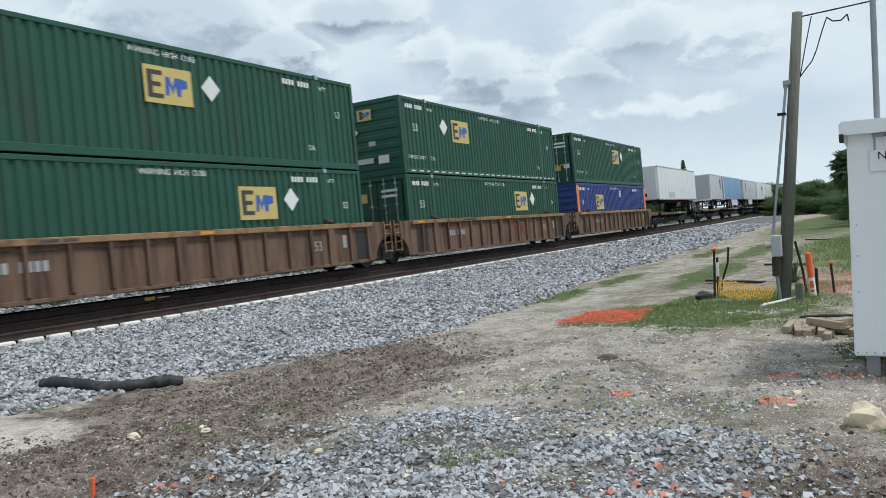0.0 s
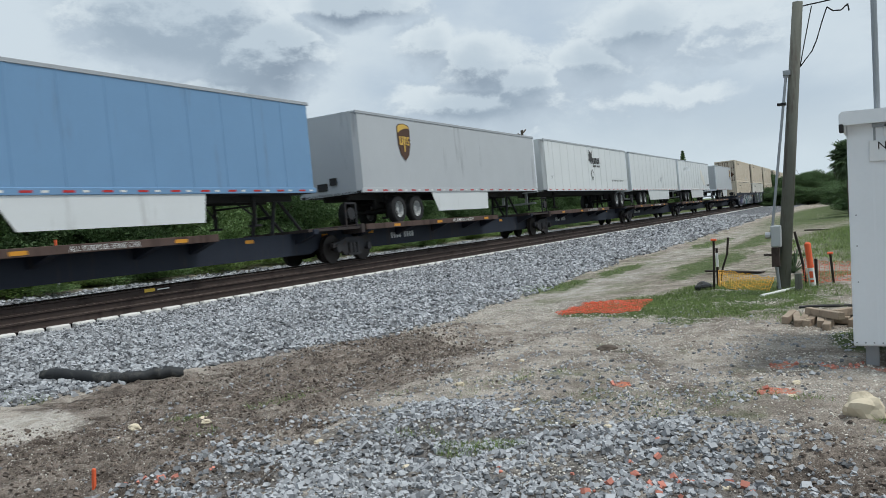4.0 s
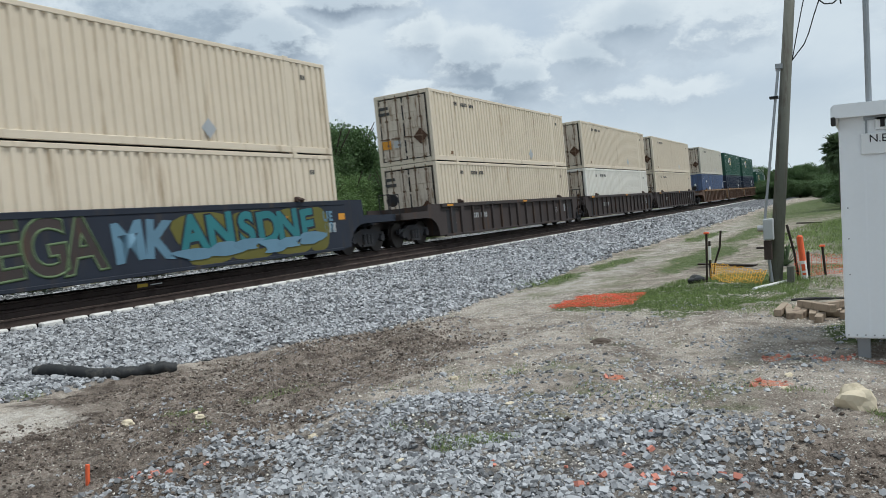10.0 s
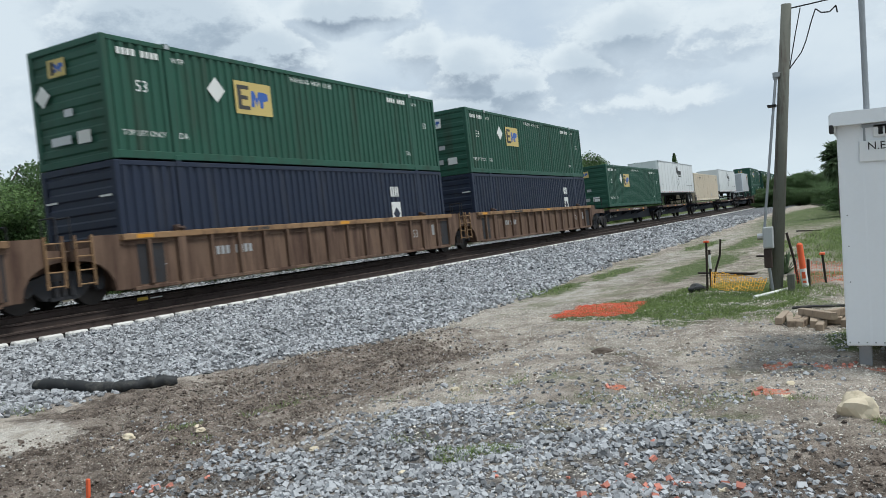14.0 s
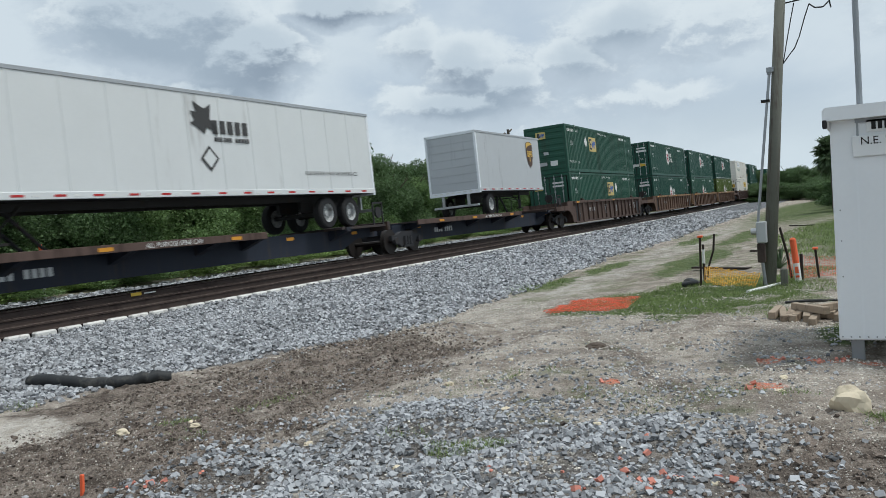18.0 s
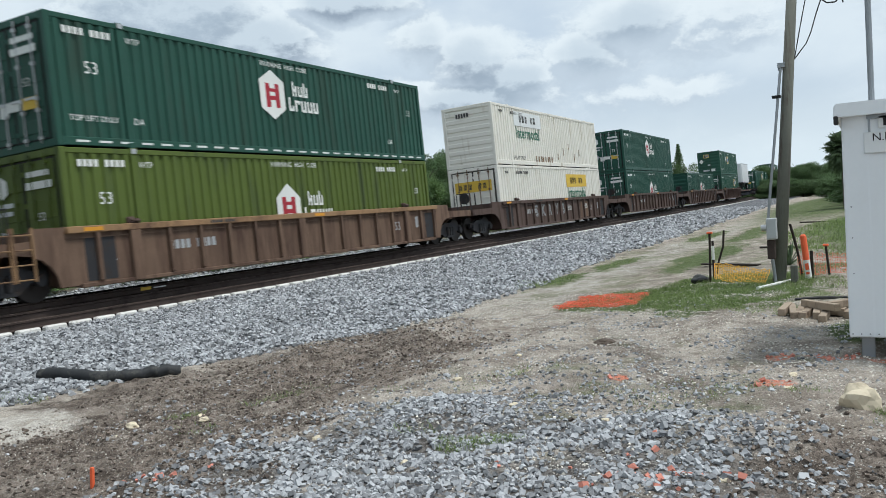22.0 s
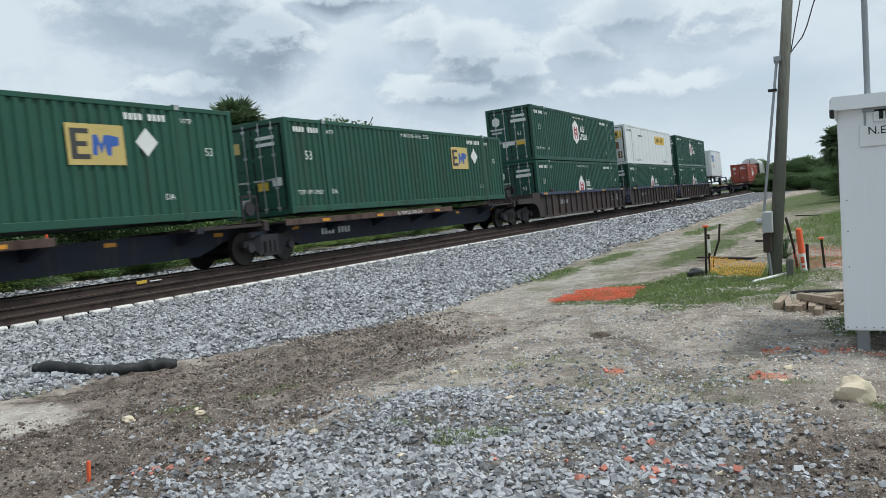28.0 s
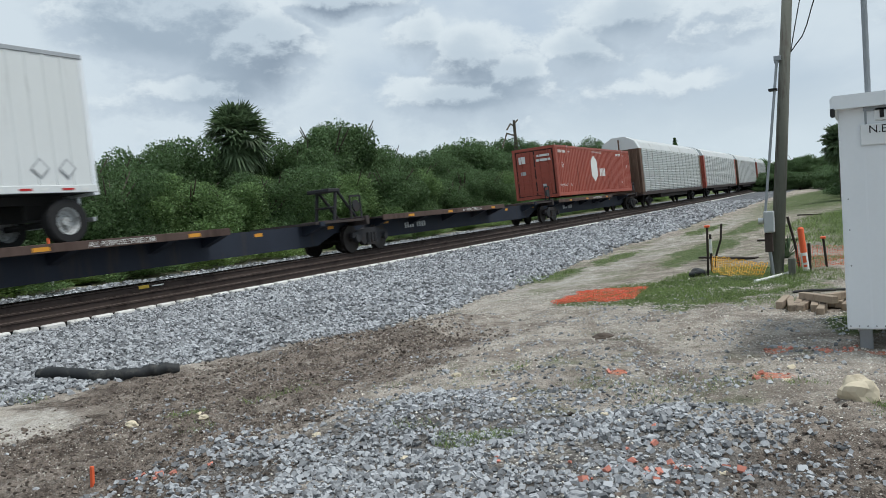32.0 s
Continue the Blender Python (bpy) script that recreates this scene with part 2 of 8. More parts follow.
m_cap = surface("blue_grey_top_edge", (0.045, 0.06, 0.11), 0.6, 0, 25, 0.2, 0.1, (0.06, 0.05, 0.045), 0.4, 0.9, True)
m_cap_tan = surface("faded_tan_top_edge", (0.27, 0.165, 0.085), 0.7, 0, 25, 0.25, 0.1, (0.11, 0.065, 0.045), 0.62, 1.4)
m_truck = surface("grimy_black_cast_steel", (0.030, 0.030, 0.033), 0.75, 0, 25, 0.3, 0.2, (0.05, 0.035, 0.026), 0.5, 2.0)
m_wheel = surface("worn_wheel_steel", (0.035, 0.03, 0.028), 0.6, 0.3, 25, 0.3, 0.1)
m_tread = surface("polished_tread_steel", (0.42, 0.42, 0.42), 0.3, 1.0, 25, 0.1, 0.0)
m_tyre = surface("black_tyre_rubber", (0.02, 0.02, 0.021), 0.85, 0, 60, 0.2, 0.2)
m_rim = surface("pale_wheel_rim", (0.42, 0.43, 0.43), 0.4, 0.1, 30, 0.2, 0.05, GRIME, 0.5, 6.0)
m_chassis = surface("black_chassis_steel", (0.028, 0.027, 0.027), 0.7, 0, 25, 0.3, 0.1, (0.05, 0.035, 0.025), 0.4, 2.0)
m_rack = surface("pale_galvanised_screen", (0.56, 0.57, 0.56), 0.45, 0.15, 30, 0.08, 0.05, (0.30, 0.27, 0.23), 0.40, 0.8, True)
m_alu = surface("dull_aluminium", (0.45, 0.46, 0.47), 0.4, 0.6, 30, 0.1, 0.02)
m_text = surface("white_stencil_paint", (0.70, 0.71, 0.69), 0.7, 0, 90, 0.12, 0.0)
m_dark_text = surface("dark_stencil_paint", (0.06, 0.06, 0.06), 0.7, 0, 90, 0.1, 0.0)
m_yellow = surface("yellow_decal", (0.62, 0.42, 0.06), 0.55, 0, 60, 0.12, 0.0)
m_decal = surface("cream_decal", (0.56, 0.44, 0.16), 0.55, 0, 60, 0.1, 0.0)
m_mark_red = surface("dark_red_decal", (0.34, 0.025, 0.04), 0.55, 0, 60, 0.1, 0.0)
m_mark_blue = surface("blue_decal", (0.05, 0.12, 0.40), 0.55, 0, 60, 0.1, 0.0)
m_mark_green = surface("green_decal", (0.012, 0.115, 0.065), 0.55, 0, 60, 0.1, 0.0)
m_mark_orange = surface("orange_decal", (0.70, 0.22, 0.05), 0.55, 0, 60, 0.1, 0.0)
m_shield = surface("brown_shield_decal", (0.075, 0.035, 0.018), 0.5, 0, 60, 0.1, 0.0)
m_gold = surface("gold_decal", (0.62, 0.40, 0.08), 0.5, 0, 60, 0.1, 0.0)
m_reflect = surface("orange_reflector", (0.62, 0.28, 0.03), 0.45, 0, 60, 0.1, 0.0)
m_reflect_red = surface("red_reflector", (0.45, 0.03, 0.03), 0.45, 0, 60, 0.1, 0.0)
m_rail = surface("rusty_rail_steel", (0.052, 0.038, 0.033), 0.75, 0.1, 30, 0.3, 0.2, (0.03, 0.022, 0.02), 0.5, 2.0)
m_railhead = surface("worn_rail_head", (0.30, 0.28, 0.27), 0.35, 0.9, 30, 0.15, 0.05)
m_rail_top = surface("pale_rusty_rail_top", (0.20, 0.155, 0.13), 0.7, 0.0, 30, 0.25, 0.1)
# tie bodies: brown stains over a near-black base that paints in the shade there
m_tie_dark = surface("stained_shade_dark_concrete", (0.020, 0.016, 0.014), 0.85, 0, 25, 0.3, 0.2, (0.09, 0.06, 0.045), 0.4, 3.0)
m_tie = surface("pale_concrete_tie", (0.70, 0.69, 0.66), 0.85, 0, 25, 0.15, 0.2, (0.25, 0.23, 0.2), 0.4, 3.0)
m_stone = surface("grey_ballast_stone", (0.266, 0.273, 0.284), 0.85, 0, 30, 0.72, 0.2, island=True)
m_shed = surface("white_painted_metal_siding", (0.78, 0.81, 0.84), 0.45, 0, 25, 0.04, 0.03, (0.45, 0.46, 0.46), 0.25, 1.2, True)
m_pole = surface("grey_weathered_pole_wood", (0.135, 0.138, 0.118), 0.9, 0, 20, 0.2, 0.4, (0.08, 0.065, 0.055), 0.5, 3.0, True)
m_lumber = surface("weathered_lumber", (0.33, 0.265, 0.20), 0.85, 0, 25, 0.3, 0.3, (0.12, 0.085, 0.06), 0.5, 3.0)
m_galv = surface("galvanised_steel", (0.30, 0.32, 0.34), 0.45, 0.6, 30, 0.1, 0.05)
m_grey_box = surface("grey_meter_enamel", (0.42, 0.44, 0.45), 0.5, 0, 30, 0.06, 0.03)
m_pipe = surface("black_corrugated_plastic", (0.024, 0.026, 0.028), 0.6, 0, 30, 0.2, 0.1, (0.10, 0.095, 0.085), 0.5, 4.0)
m_net = surface("faded_orange_mesh", (0.76, 0.155, 0.085), 0.7, 0, 40, 0.25, 0.05)
m_orange = surface("bright_orange_plastic", (0.78, 0.14, 0.055), 0.6, 0, 40, 0.15, 0.05)
m_yel_net = surface("yellow_plastic_mesh", (0.75, 0.42, 0.06), 0.6, 0, 40, 0.2, 0.05)
m_rod = surface("dark_rusty_rod", (0.03, 0.022, 0.018), 0.8, 0, 40, 0.2, 0.1)
m_limestone = surface("cream_limestone", (0.64, 0.56, 0.42), 0.85, 0, 12, 0.15, 0.5, (0.30, 0.25, 0.18), 0.35, 4.0)
m_palm = surface("palm_green", (0.10, 0.145, 0.075), 0.6, 0, 20, 0.5, 0.0, island=True, thin=0.3)
m_leaf = surface("bush_green", (0.140, 0.215, 0.082), 0.6, 0, 12, 0.55, 0.0, island=True, thin=0.4)
m_leaf_dark = surface("dark_bush_green", (0.092, 0.148, 0.062), 0.6, 0, 12, 0.55, 0.0, island=True, thin=0.4)
m_weed = surface("lime_weed_green", (0.19, 0.27, 0.085), 0.6, 0, 12, 0.5, 0.0, island=True, thin=0.4)
m_grass = surface("grass_green", (0.165, 0.225, 0.080), 0.7, 0, 12, 0.6, 0.0, island=True, thin=0.35)
m_bark = surface("grey_bark", (0.09, 0.075, 0.06), 0.9, 0, 20, 0.3, 0.4)
m_wire = surface("black_cable", (0.015, 0.015, 0.016), 0.6, 0, 30, 0.1, 0.0)

# ---- building helpers ----


def mesh_of(name, verts, faces, mat=None, smooth=False):
    me = bpy.data.meshes.new(name)
    me.from_pydata([tuple(v) for v in verts], [], faces)
    if mat:
        me.materials.append(mat)
    if smooth:
        me.polygons.foreach_set("use_smooth", [True] * len(me.polygons))
    me.update()
    return me


def part(name, shape, mat, parent, label="", at=None):
    """Links a shape (a bmesh or a mesh) as one mesh object under its thing."""
    if isinstance(shape, bmesh.types.BMesh):
        me = bpy.data.meshes.new(name)
        shape.to_mesh(me)
        shape.free()
        me.materials.append(mat)
    else:
        me = shape
    ob = new(name, me)
    if parent is not None:
        ob.parent = parent
    if at is not None:
        ob.matrix_basis = at
    if label:
        ob["label"] = label
    if name in ("serial_mark", "stencil_mark", "name_mark", "ghost_mark", "number_mark", "print_mark", "height_warning", "lift_notice", "clearance_mark", "stencil", "motto"):
        ob["kind"] = "stuff"
    return ob


class Shape:
    """Gathers boxes, prisms and tubes into one mesh."""

    def __init__(self):
        self.v, self.f = [], []

    def add(self, verts, faces):
        n = len(self.v)
        self.v += [tuple(p) for p in verts]
        self.f += [tuple(i + n for i in q) for q in faces]
        return self

    def box(self, x0, x1, y0, y1, z0, z1, c=0.0):
        if c <= 0:
            return self.add(
                [(x0, y0, z0), (x1, y0, z0), (x1, y1, z0), (x0, y1, z0), (x0, y0, z1), (x1, y0, z1), (x1, y1, z1), (x0, y1, z1)],
                [(0, 3, 2, 1), (4, 5, 6, 7), (0, 1, 5, 4), (1, 2, 6, 5), (2, 3, 7, 6), (3, 0, 4, 7)])
        ring = [(x0 + c, y0), (x1 - c, y0), (x1, y0 + c), (x1, y1 - c), (x1 - c, y1), (x0 + c, y1), (x0, y1 - c), (x0, y0 + c)]
        inner = [(x0 + c, y0 + c), (x1 - c, y0 + c), (x1 - c, y0 + c), (x1 - c, y1 - c), (x1 - c, y1 - c), (x0 + c, y1 - c), (x0 + c, y1 - c), (x0 + c, y0 + c)]
        vs = [(*p, z0) for p in inner] + [(*p, z0 + c) for p in ring] + [(*p, z1 - c) for p in ring] + [(*p, z1) for p in inner]
        fs = [tuple(range(7, -1, -1)), tuple(range(24, 32))]
        for k in range(3):
            for i in range(8):
                j = (i + 1) % 8
                fs.append((k * 8 + i, k * 8 + j, k * 8 + 8 + j, k * 8 + 8 + i))
        return self.add(vs, fs)

    def prism(self, outline, axis, lo, hi):
        """An outline of 2D points drawn out along an axis ('x', 'y' or 'z')."""
        n = len(outline)
        put = {"x": lambda a, b, c: (c, a, b), "y": lambda a, b, c: (a, c, b), "z": lambda a, b, c: (a, b, c)}[axis]
        vs = [put(a, b, lo) for a, b in outline] + [put(a, b, hi) for a, b in outline]
        fs = [tuple(range(n - 1, -1, -1)), tuple(range(n, 2 * n))] + [(i, (i + 1) % n, n + (i + 1) % n, n + i) for i in range(n)]
        return self.add(vs, fs)

    def tube(self, p, q, r, n=8, r2=None):
        p, q = Vector(p), Vector(q)
        r2 = r if r2 is None else r2
        w = (q - p).normalized()
        u = w.orthogonal().normalized()
        k = w.cross(u)
        vs = []
        for c, rad in ((p, r), (q, r2)):
            vs += [c + rad * (math.cos(2 * math.pi * i / n) * u + math.sin(2 * math.pi * i / n) * k) for i in range(n)]
        fs = [tuple(range(n - 1, -1, -1)), tuple(range(n, 2 * n))] + [(i, (i + 1) % n, n + (i + 1) % n, n + i) for i in range(n)]
        return self.add(vs, fs)

    def path(self, pts, r, n=8):
        for a, b in zip(pts, pts[1:]):
            self.tube(a, b, r, n)
        return self

    def mesh(self, name, mat, smooth=False):
        me = mesh_of(name, self.v, self.f, mat, smooth)
        return me


def fix(me):
    """Makes all faces look outward."""
    bm = bmesh.new()
    bm.from_mesh(me)
    bmesh.ops.recalc_face_normals(bm, faces=bm.faces)
    bm.to_mesh(me)
    bm.free()
    return me


TEXTS = {}


def words(body, size, mat, width=0.0, fat=0.0, line=0.0):
    """A mesh of writing in the built-in font, in the x-z plane, facing -y, centred."""
    key = (body, size, mat.name, width, fat, line)
    if key not in TEXTS:
        cu = bpy.data.curves.new("writing", "FONT")
        cu.body, cu.size, cu.align_x, cu.align_y = body, size, "CENTER", "CENTER"
        cu.resolution_u = 5 if fat or line else 2
        cu.offset = fat
        if line:
            cu.fill_mode, cu.bevel_depth, cu.bevel_resolution = "NONE", line, 0
        ob = bpy.data.objects.new("writing", cu)
        scene.collection.objects.link(ob)
        me = bpy.data.meshes.new_from_object(ob.evaluated_get(bpy.context.evaluated_depsgraph_get()))
        bpy.data.objects.remove(ob)
        bpy.data.curves.remove(cu)
        me.transform(Matrix.Rotation(radians(90), 4, "X"))
        if width:
            me.transform(Matrix.Diagonal((width, 1, 1, 1)))
        if line:
            me.transform(Matrix.Diagonal((1, 0.1, 1, 1)))
        me.materials.clear()
        me.materials.append(mat)
        me.name = "writing"
        TEXTS[key] = me
    return TEXTS[key]


PLATES = {}


def flat(outline, mat, name="decal", depth=0.004):
    """A thin sticker in the x-z plane that faces -y."""
    key = (tuple(outline), mat.name)
    if key not in PLATES:
        PLATES[key] = fix(Shape().prism(outline, "y", -depth, 0.0).mesh(name, mat))
    return PLATES[key]


def rect(w, h):
    return [(-w / 2, -h / 2), (w / 2, -h / 2), (w / 2, h / 2), (-w / 2, h / 2)]


def bars(w, h, n, mat):
    """Writing too small to read: a row of short bars."""
    key = ("bars", w, h, n, mat.name)
    if key not in PLATES:
        s = Shape()
        step = w / n
        for i in range(n):
            if n > 5 and i == n // 2:
                continue
            s.box(-w / 2 + i * step, -w / 2 + (i + 0.68) * step, -0.004, 0.0, -h / 2, h / 2)
        PLATES[key] = s.mesh("stencil_mark", mat)
    return PLATES[key]


def thing(name, label, category, group="", kind=""):
    return tagged(new(name), label, category, group, kind)


# ---- the line of the track ----
TRACK_Y, RADIUS, BANK = 16.40, 4876.0, radians(2.5)
RAIL_Z = 0.30


def track(s):
    """Place and heading of the track's centre line s metres along it, at rail level."""
    if s <= 0:
        return Vector((s, TRACK_Y, RAIL_Z)), 0.0
    h = s / RADIUS
    return Vector((RADIUS * math.sin(h), TRACK_Y + RADIUS * (1 - math.cos(h)), RAIL_Z)), h


def on_track(s, lift=0.0):
    p, h = track(s)
    return Matrix.Translation(p) @ Matrix.Rotation(h, 4, "Z") @ Matrix.Rotation(-BANK, 4, "X") @ Matrix.Translation((0, 0, lift))


def travelled(t):
    u = t - 16.0
    return 24.0998 * t - 0.2073 * u * u / 16 - 0.0707 * u ** 3 / 256


RIDERS = []  # every thing of the train: object, place along the train, height over the rail


def ride(ob, s, lift=0.0):
    ob.matrix_basis = on_track(s - travelled(0.0), lift)
    RIDERS.append((ob, s, lift))
    return ob


def motions():
    """The train rolls past at about 24 metres a second."""
    times = [2.0 * i for i in range(17)]
    for ob, s, lift in RIDERS:
        walk(ob, [(t, on_track(s - travelled(t), lift)) for t in times])

# ---- ground and track ----
TOE_Y = 8.6


def smooth(a, b, x):
    u = min(1.0, max(0.0, (x - a) / (b - a)))
    return u * u * (3 - 2 * u)


def curve_y(x):
    return track(x)[0].y - TRACK_Y


def toe(x):
    """Where the ballast's edge lies, across from the camera's line."""
    return 7.5 + 2.3 * smooth(14, 5, x) + 0.8 * smooth(14, 30, x) + 0.8 * smooth(40, 90, x) + 0.12 * math.sin(x * 0.9) + curve_y(x)


def ground_z(x, y):
    c = curve_y(x)
    z = -0.30 * smooth(1.5, 8.0, y)
    t = toe(x)
    top = RAIL_Z - 0.49
    if y > t:
        z = -0.30 + (top + 0.30) * smooth(t - 0.6, TRACK_Y + c - 1.5, y) ** 0.9 if y < TRACK_Y + c + 1.6 else top + (-0.12 - top) * smooth(TRACK_Y + c + 3.6, TRACK_Y + c + 8.5, y)
    if y > TRACK_Y + c + 7:
        z += 0.85 * smooth(TRACK_Y + c + 7, TRACK_Y + c + 22, y)
    # banks of dug soil
    z += 0.22 * math.exp(-(((x - 10.9) / 1.3) ** 2 + ((y - 6.0) / 0.5) ** 2))
    z += 0.20 * math.exp(-(((x - 9.4) / 1.0) ** 2 + ((y - 7.0) / 0.6) ** 2))
    z += 0.06 * math.exp(-(((x - 5.3) / 0.9) ** 2 + ((y - 4.9) / 0.3) ** 2))
    z += 0.11 * math.exp(-(((x - 6.4) / 0.4) ** 2 + ((y - 3.5) / 0.5) ** 2))
    z += 0.13 * math.exp(-(((x - 5.9) / 0.4) ** 2 + ((y - 1.35) / 0.6) ** 2))
    near = smooth(120, 25, abs(x)) * smooth(60, 15, abs(y))
    if near > 0:
        z += near * (0.055 * noise.noise((x * 0.8, y * 0.8, 0)) + 0.028 * noise.noise((x * 3.1, y * 3.1, 5)) + 0.013 * noise.noise((x * 9.0, y * 9.0, 9)))
    if 2 < x < 13 and -1.5 < y < t - 0.2:
        # dug soil lies in clods, trodden sand is smoother
        k = dug(x, y) * smooth(13, 11, x)
        z += (0.010 + 0.034 * k) * noise.noise((x * 6.5, y * 6.5, 2)) + (0.005 + 0.020 * k) * noise.noise((x * 15.0, y * 15.0, 4)) + (0.003 + 0.009 * k) * noise.noise((x * 31.0, y * 31.0, 6))
    return z


DUG = ((8.2, 6.4, 3.2, 1.9), (10.6, 7.0, 1.8, 1.3), (5.0, 5.4, 2.2, 1.0), (5.4, 6.8, 2.0, 1.3), (7.0, 8.4, 1.2, 0.9), (5.0, -0.1, 1.7, 1.2), (4.2, 4.4, 1.0, 0.8), (3.6, 0.2, 1.0, 0.9))


LANE = (0.448, -1.78)  # slope and offset of the worn lane


def dug(x, y):
    """1 where the soil has been dug up, 0 on the trodden sand."""
    d = min(math.hypot((x - a) / c, (y - b) / e) for a, b, c, e in DUG)
    return smooth(1.25, 0.65, d + 0.5 * noise.noise((x * 0.9, y * 0.9, 1.0)) + 0.2 * noise.noise((x * 4, y * 4, 1.0)))


def spaced(marks):
    """Values from a list of (start, step) pairs up to the last start."""
    out = []
    for (a, st), (b, _) in zip(marks, marks[1:]):
        n = max(1, round((b - a) / st))
        out += [a + (b - a) * i / n for i in range(n)]
    return out + [marks[-1][0]]


def ground_material():
    m = bpy.data.materials.new("bare_ground")
    m.use_nodes = True
    tr = m.node_tree
    L = tr.links.new
    b = tr.nodes["Principled BSDF"]
    b.inputs["Roughness"].default_value = 0.95
    b.inputs["Specular IOR Level"].default_value = 0.15
    geo = tr.nodes.new("ShaderNodeNewGeometry")
    P = geo.outputs["Position"]

    def nz(scale, detail=6.0, rough=0.6, src=P):
        n = node(tr, "ShaderNodeTexNoise", Scale=scale, Detail=detail, Roughness=rough)
        L(src, n.inputs["Vector"])
        return n.outputs[0]

    def ramp(v, a, c):
        r = tr.nodes.new("ShaderNodeMapRange")
        r.interpolation_type = "SMOOTHSTEP"
        r.inputs["From Min"].default_value, r.inputs["From Max"].default_value = a, c
        L(v, r.inputs["Value"])
        return r.outputs[0]

    def calc(op, *vals):
        n = tr.nodes.new("ShaderNodeMath")
        n.operation = op
        for i, v in enumerate(vals):
            if isinstance(v, (int, float)):
                n.inputs[i].default_value = v
            else:
                L(v, n.inputs[i])
        return n.outputs[0]

    def blend(f, a, c):
        n = tr.nodes.new("ShaderNodeMix")
        n.data_type = "RGBA"
        L(f, n.inputs["Factor"])
        for key, v in (("A", a), ("B", c)):
            if isinstance(v, tuple):
                n.inputs[key].default_value = (*v, 1)
            else:
                L(v, n.inputs[key])
        return n.outputs["Result"]

    sep = tr.nodes.new("ShaderNodeSeparateXYZ")
    L(P, sep.inputs[0])
    X, Y = sep.outputs[0], sep.outputs[1]
    wob = calc("ADD", calc("MULTIPLY", calc("SUBTRACT", nz(0.9, 5.0), 0.5), 2.0), calc("MULTIPLY", calc("SUBTRACT", nz(5.0, 7.0, 0.7), 0.5), 1.1))
    # distance-free masks: soft ellipses with ragged edges
    def patch(cx, cy, rx, ry, rag=1.0):
        dx = calc("DIVIDE", calc("SUBTRACT", X, cx), rx)
        dy = calc("DIVIDE", calc("SUBTRACT", Y, cy), ry)
        d = calc("SQRT", calc("ADD", calc("MULTIPLY", dx, dx), calc("MULTIPLY", dy, dy)))
        return ramp(calc("ADD", d, calc("MULTIPLY", wob, rag)), 1.15, 0.75)

    # colours
    sand = blend(ramp(nz(2.2, 9.0, 0.72), 0.36, 0.64), (0.245, 0.208, 0.172), (0.50, 0.45, 0.39))
    soil = blend(ramp(nz(4.0, 9.0, 0.75), 0.36, 0.64), (0.080, 0.064, 0.053), (0.262, 0.220, 0.186))
    shell = blend(calc("MULTIPLY", ramp(nz(42.0, 3.0), 0.57, 0.63), ramp(nz(1.6, 4.0), 0.40, 0.62)), sand, (0.56, 0.53, 0.49))
    shell = blend(ramp(nz(30.0, 4.0, 0.7), 0.60, 0.68), shell, (0.10, 0.085, 0.07))
    soil = blend(ramp(nz(48.0, 2.0), 0.63, 0.68), soil, (0.42, 0.40, 0.36))
    grit = blend(ramp(nz(22.0, 4.0), 0.35, 0.68), (0.075, 0.066, 0.060), (0.26, 0.245, 0.23))
    green = blend(ramp(nz(7.0, 8.0, 0.7), 0.35, 0.7), (0.066, 0.096, 0.036), (0.155, 0.178, 0.082))
    dirty = ramp(nz(0.75, 9.0, 0.74), 0.47, 0.62)
    col = blend(calc("MULTIPLY", dirty, 0.58), shell, soil)
    # a pale worn lane where vehicles turn off towards the track
    lane = calc("ABSOLUTE", calc("SUBTRACT", calc("ADD", Y, calc("MULTIPLY", wob, 0.25)), calc("ADD", calc("MULTIPLY", X, LANE[0]), LANE[1])))
    lane = calc("MULTIPLY", calc("MULTIPLY", ramp(lane, 0.45, 0.15), ramp(X, 4.6, 6.0)), ramp(X, 13.5, 11.5))
    col = blend(calc("MULTIPLY", lane, 0.85), col, blend(ramp(nz(9.0, 7.0, 0.7), 0.36, 0.64), (0.27, 0.235, 0.20), (0.46, 0.42, 0.37)))
    # a dark rut beside it
    rut = calc("ABSOLUTE", calc("SUBTRACT", calc("ADD", Y, calc("MULTIPLY", wob, 0.35)), calc("ADD", calc("MULTIPLY", X, 0.60), -2.95)))
    rut = calc("MULTIPLY", calc("MULTIPLY", ramp(rut, 0.42, 0.12), ramp(nz(2.6, 8.0, 0.7), 0.40, 0.54)), calc("MULTIPLY", ramp(X, 6.2, 7.2), ramp(X, 11.2, 9.8)))
    col = blend(calc("MULTIPLY", rut, 0.85), col, soil)
    # the white track beside the ballast
    road = calc("ADD", calc("SUBTRACT", Y, calc("MULTIPLY", calc("MULTIPLY", X, X), 0.5 / RADIUS)), calc("MULTIPLY", wob, 0.35))
    road = calc("MULTIPLY", calc("MULTIPLY", ramp(calc("ABSOLUTE", calc("SUBTRACT", road, 6.2)), 1.3, 0.4), calc("MULTIPLY", ramp(X, 12.0, 17.0), ramp(X, 75.0, 35.0))), 0.8)
    col = blend(road, col, blend(ramp(nz(3.0, 8.0, 0.72), 0.36, 0.64), (0.34, 0.31, 0.27), (0.52, 0.49, 0.445)))
    # trampled dirt and thin growth break the sand further on
    worn = calc("MULTIPLY", ramp(nz(0.9, 9.0, 0.75), 0.44, 0.60), calc("MULTIPLY", ramp(X, 11.0, 16.0), ramp(X, 70.0, 45.0)))
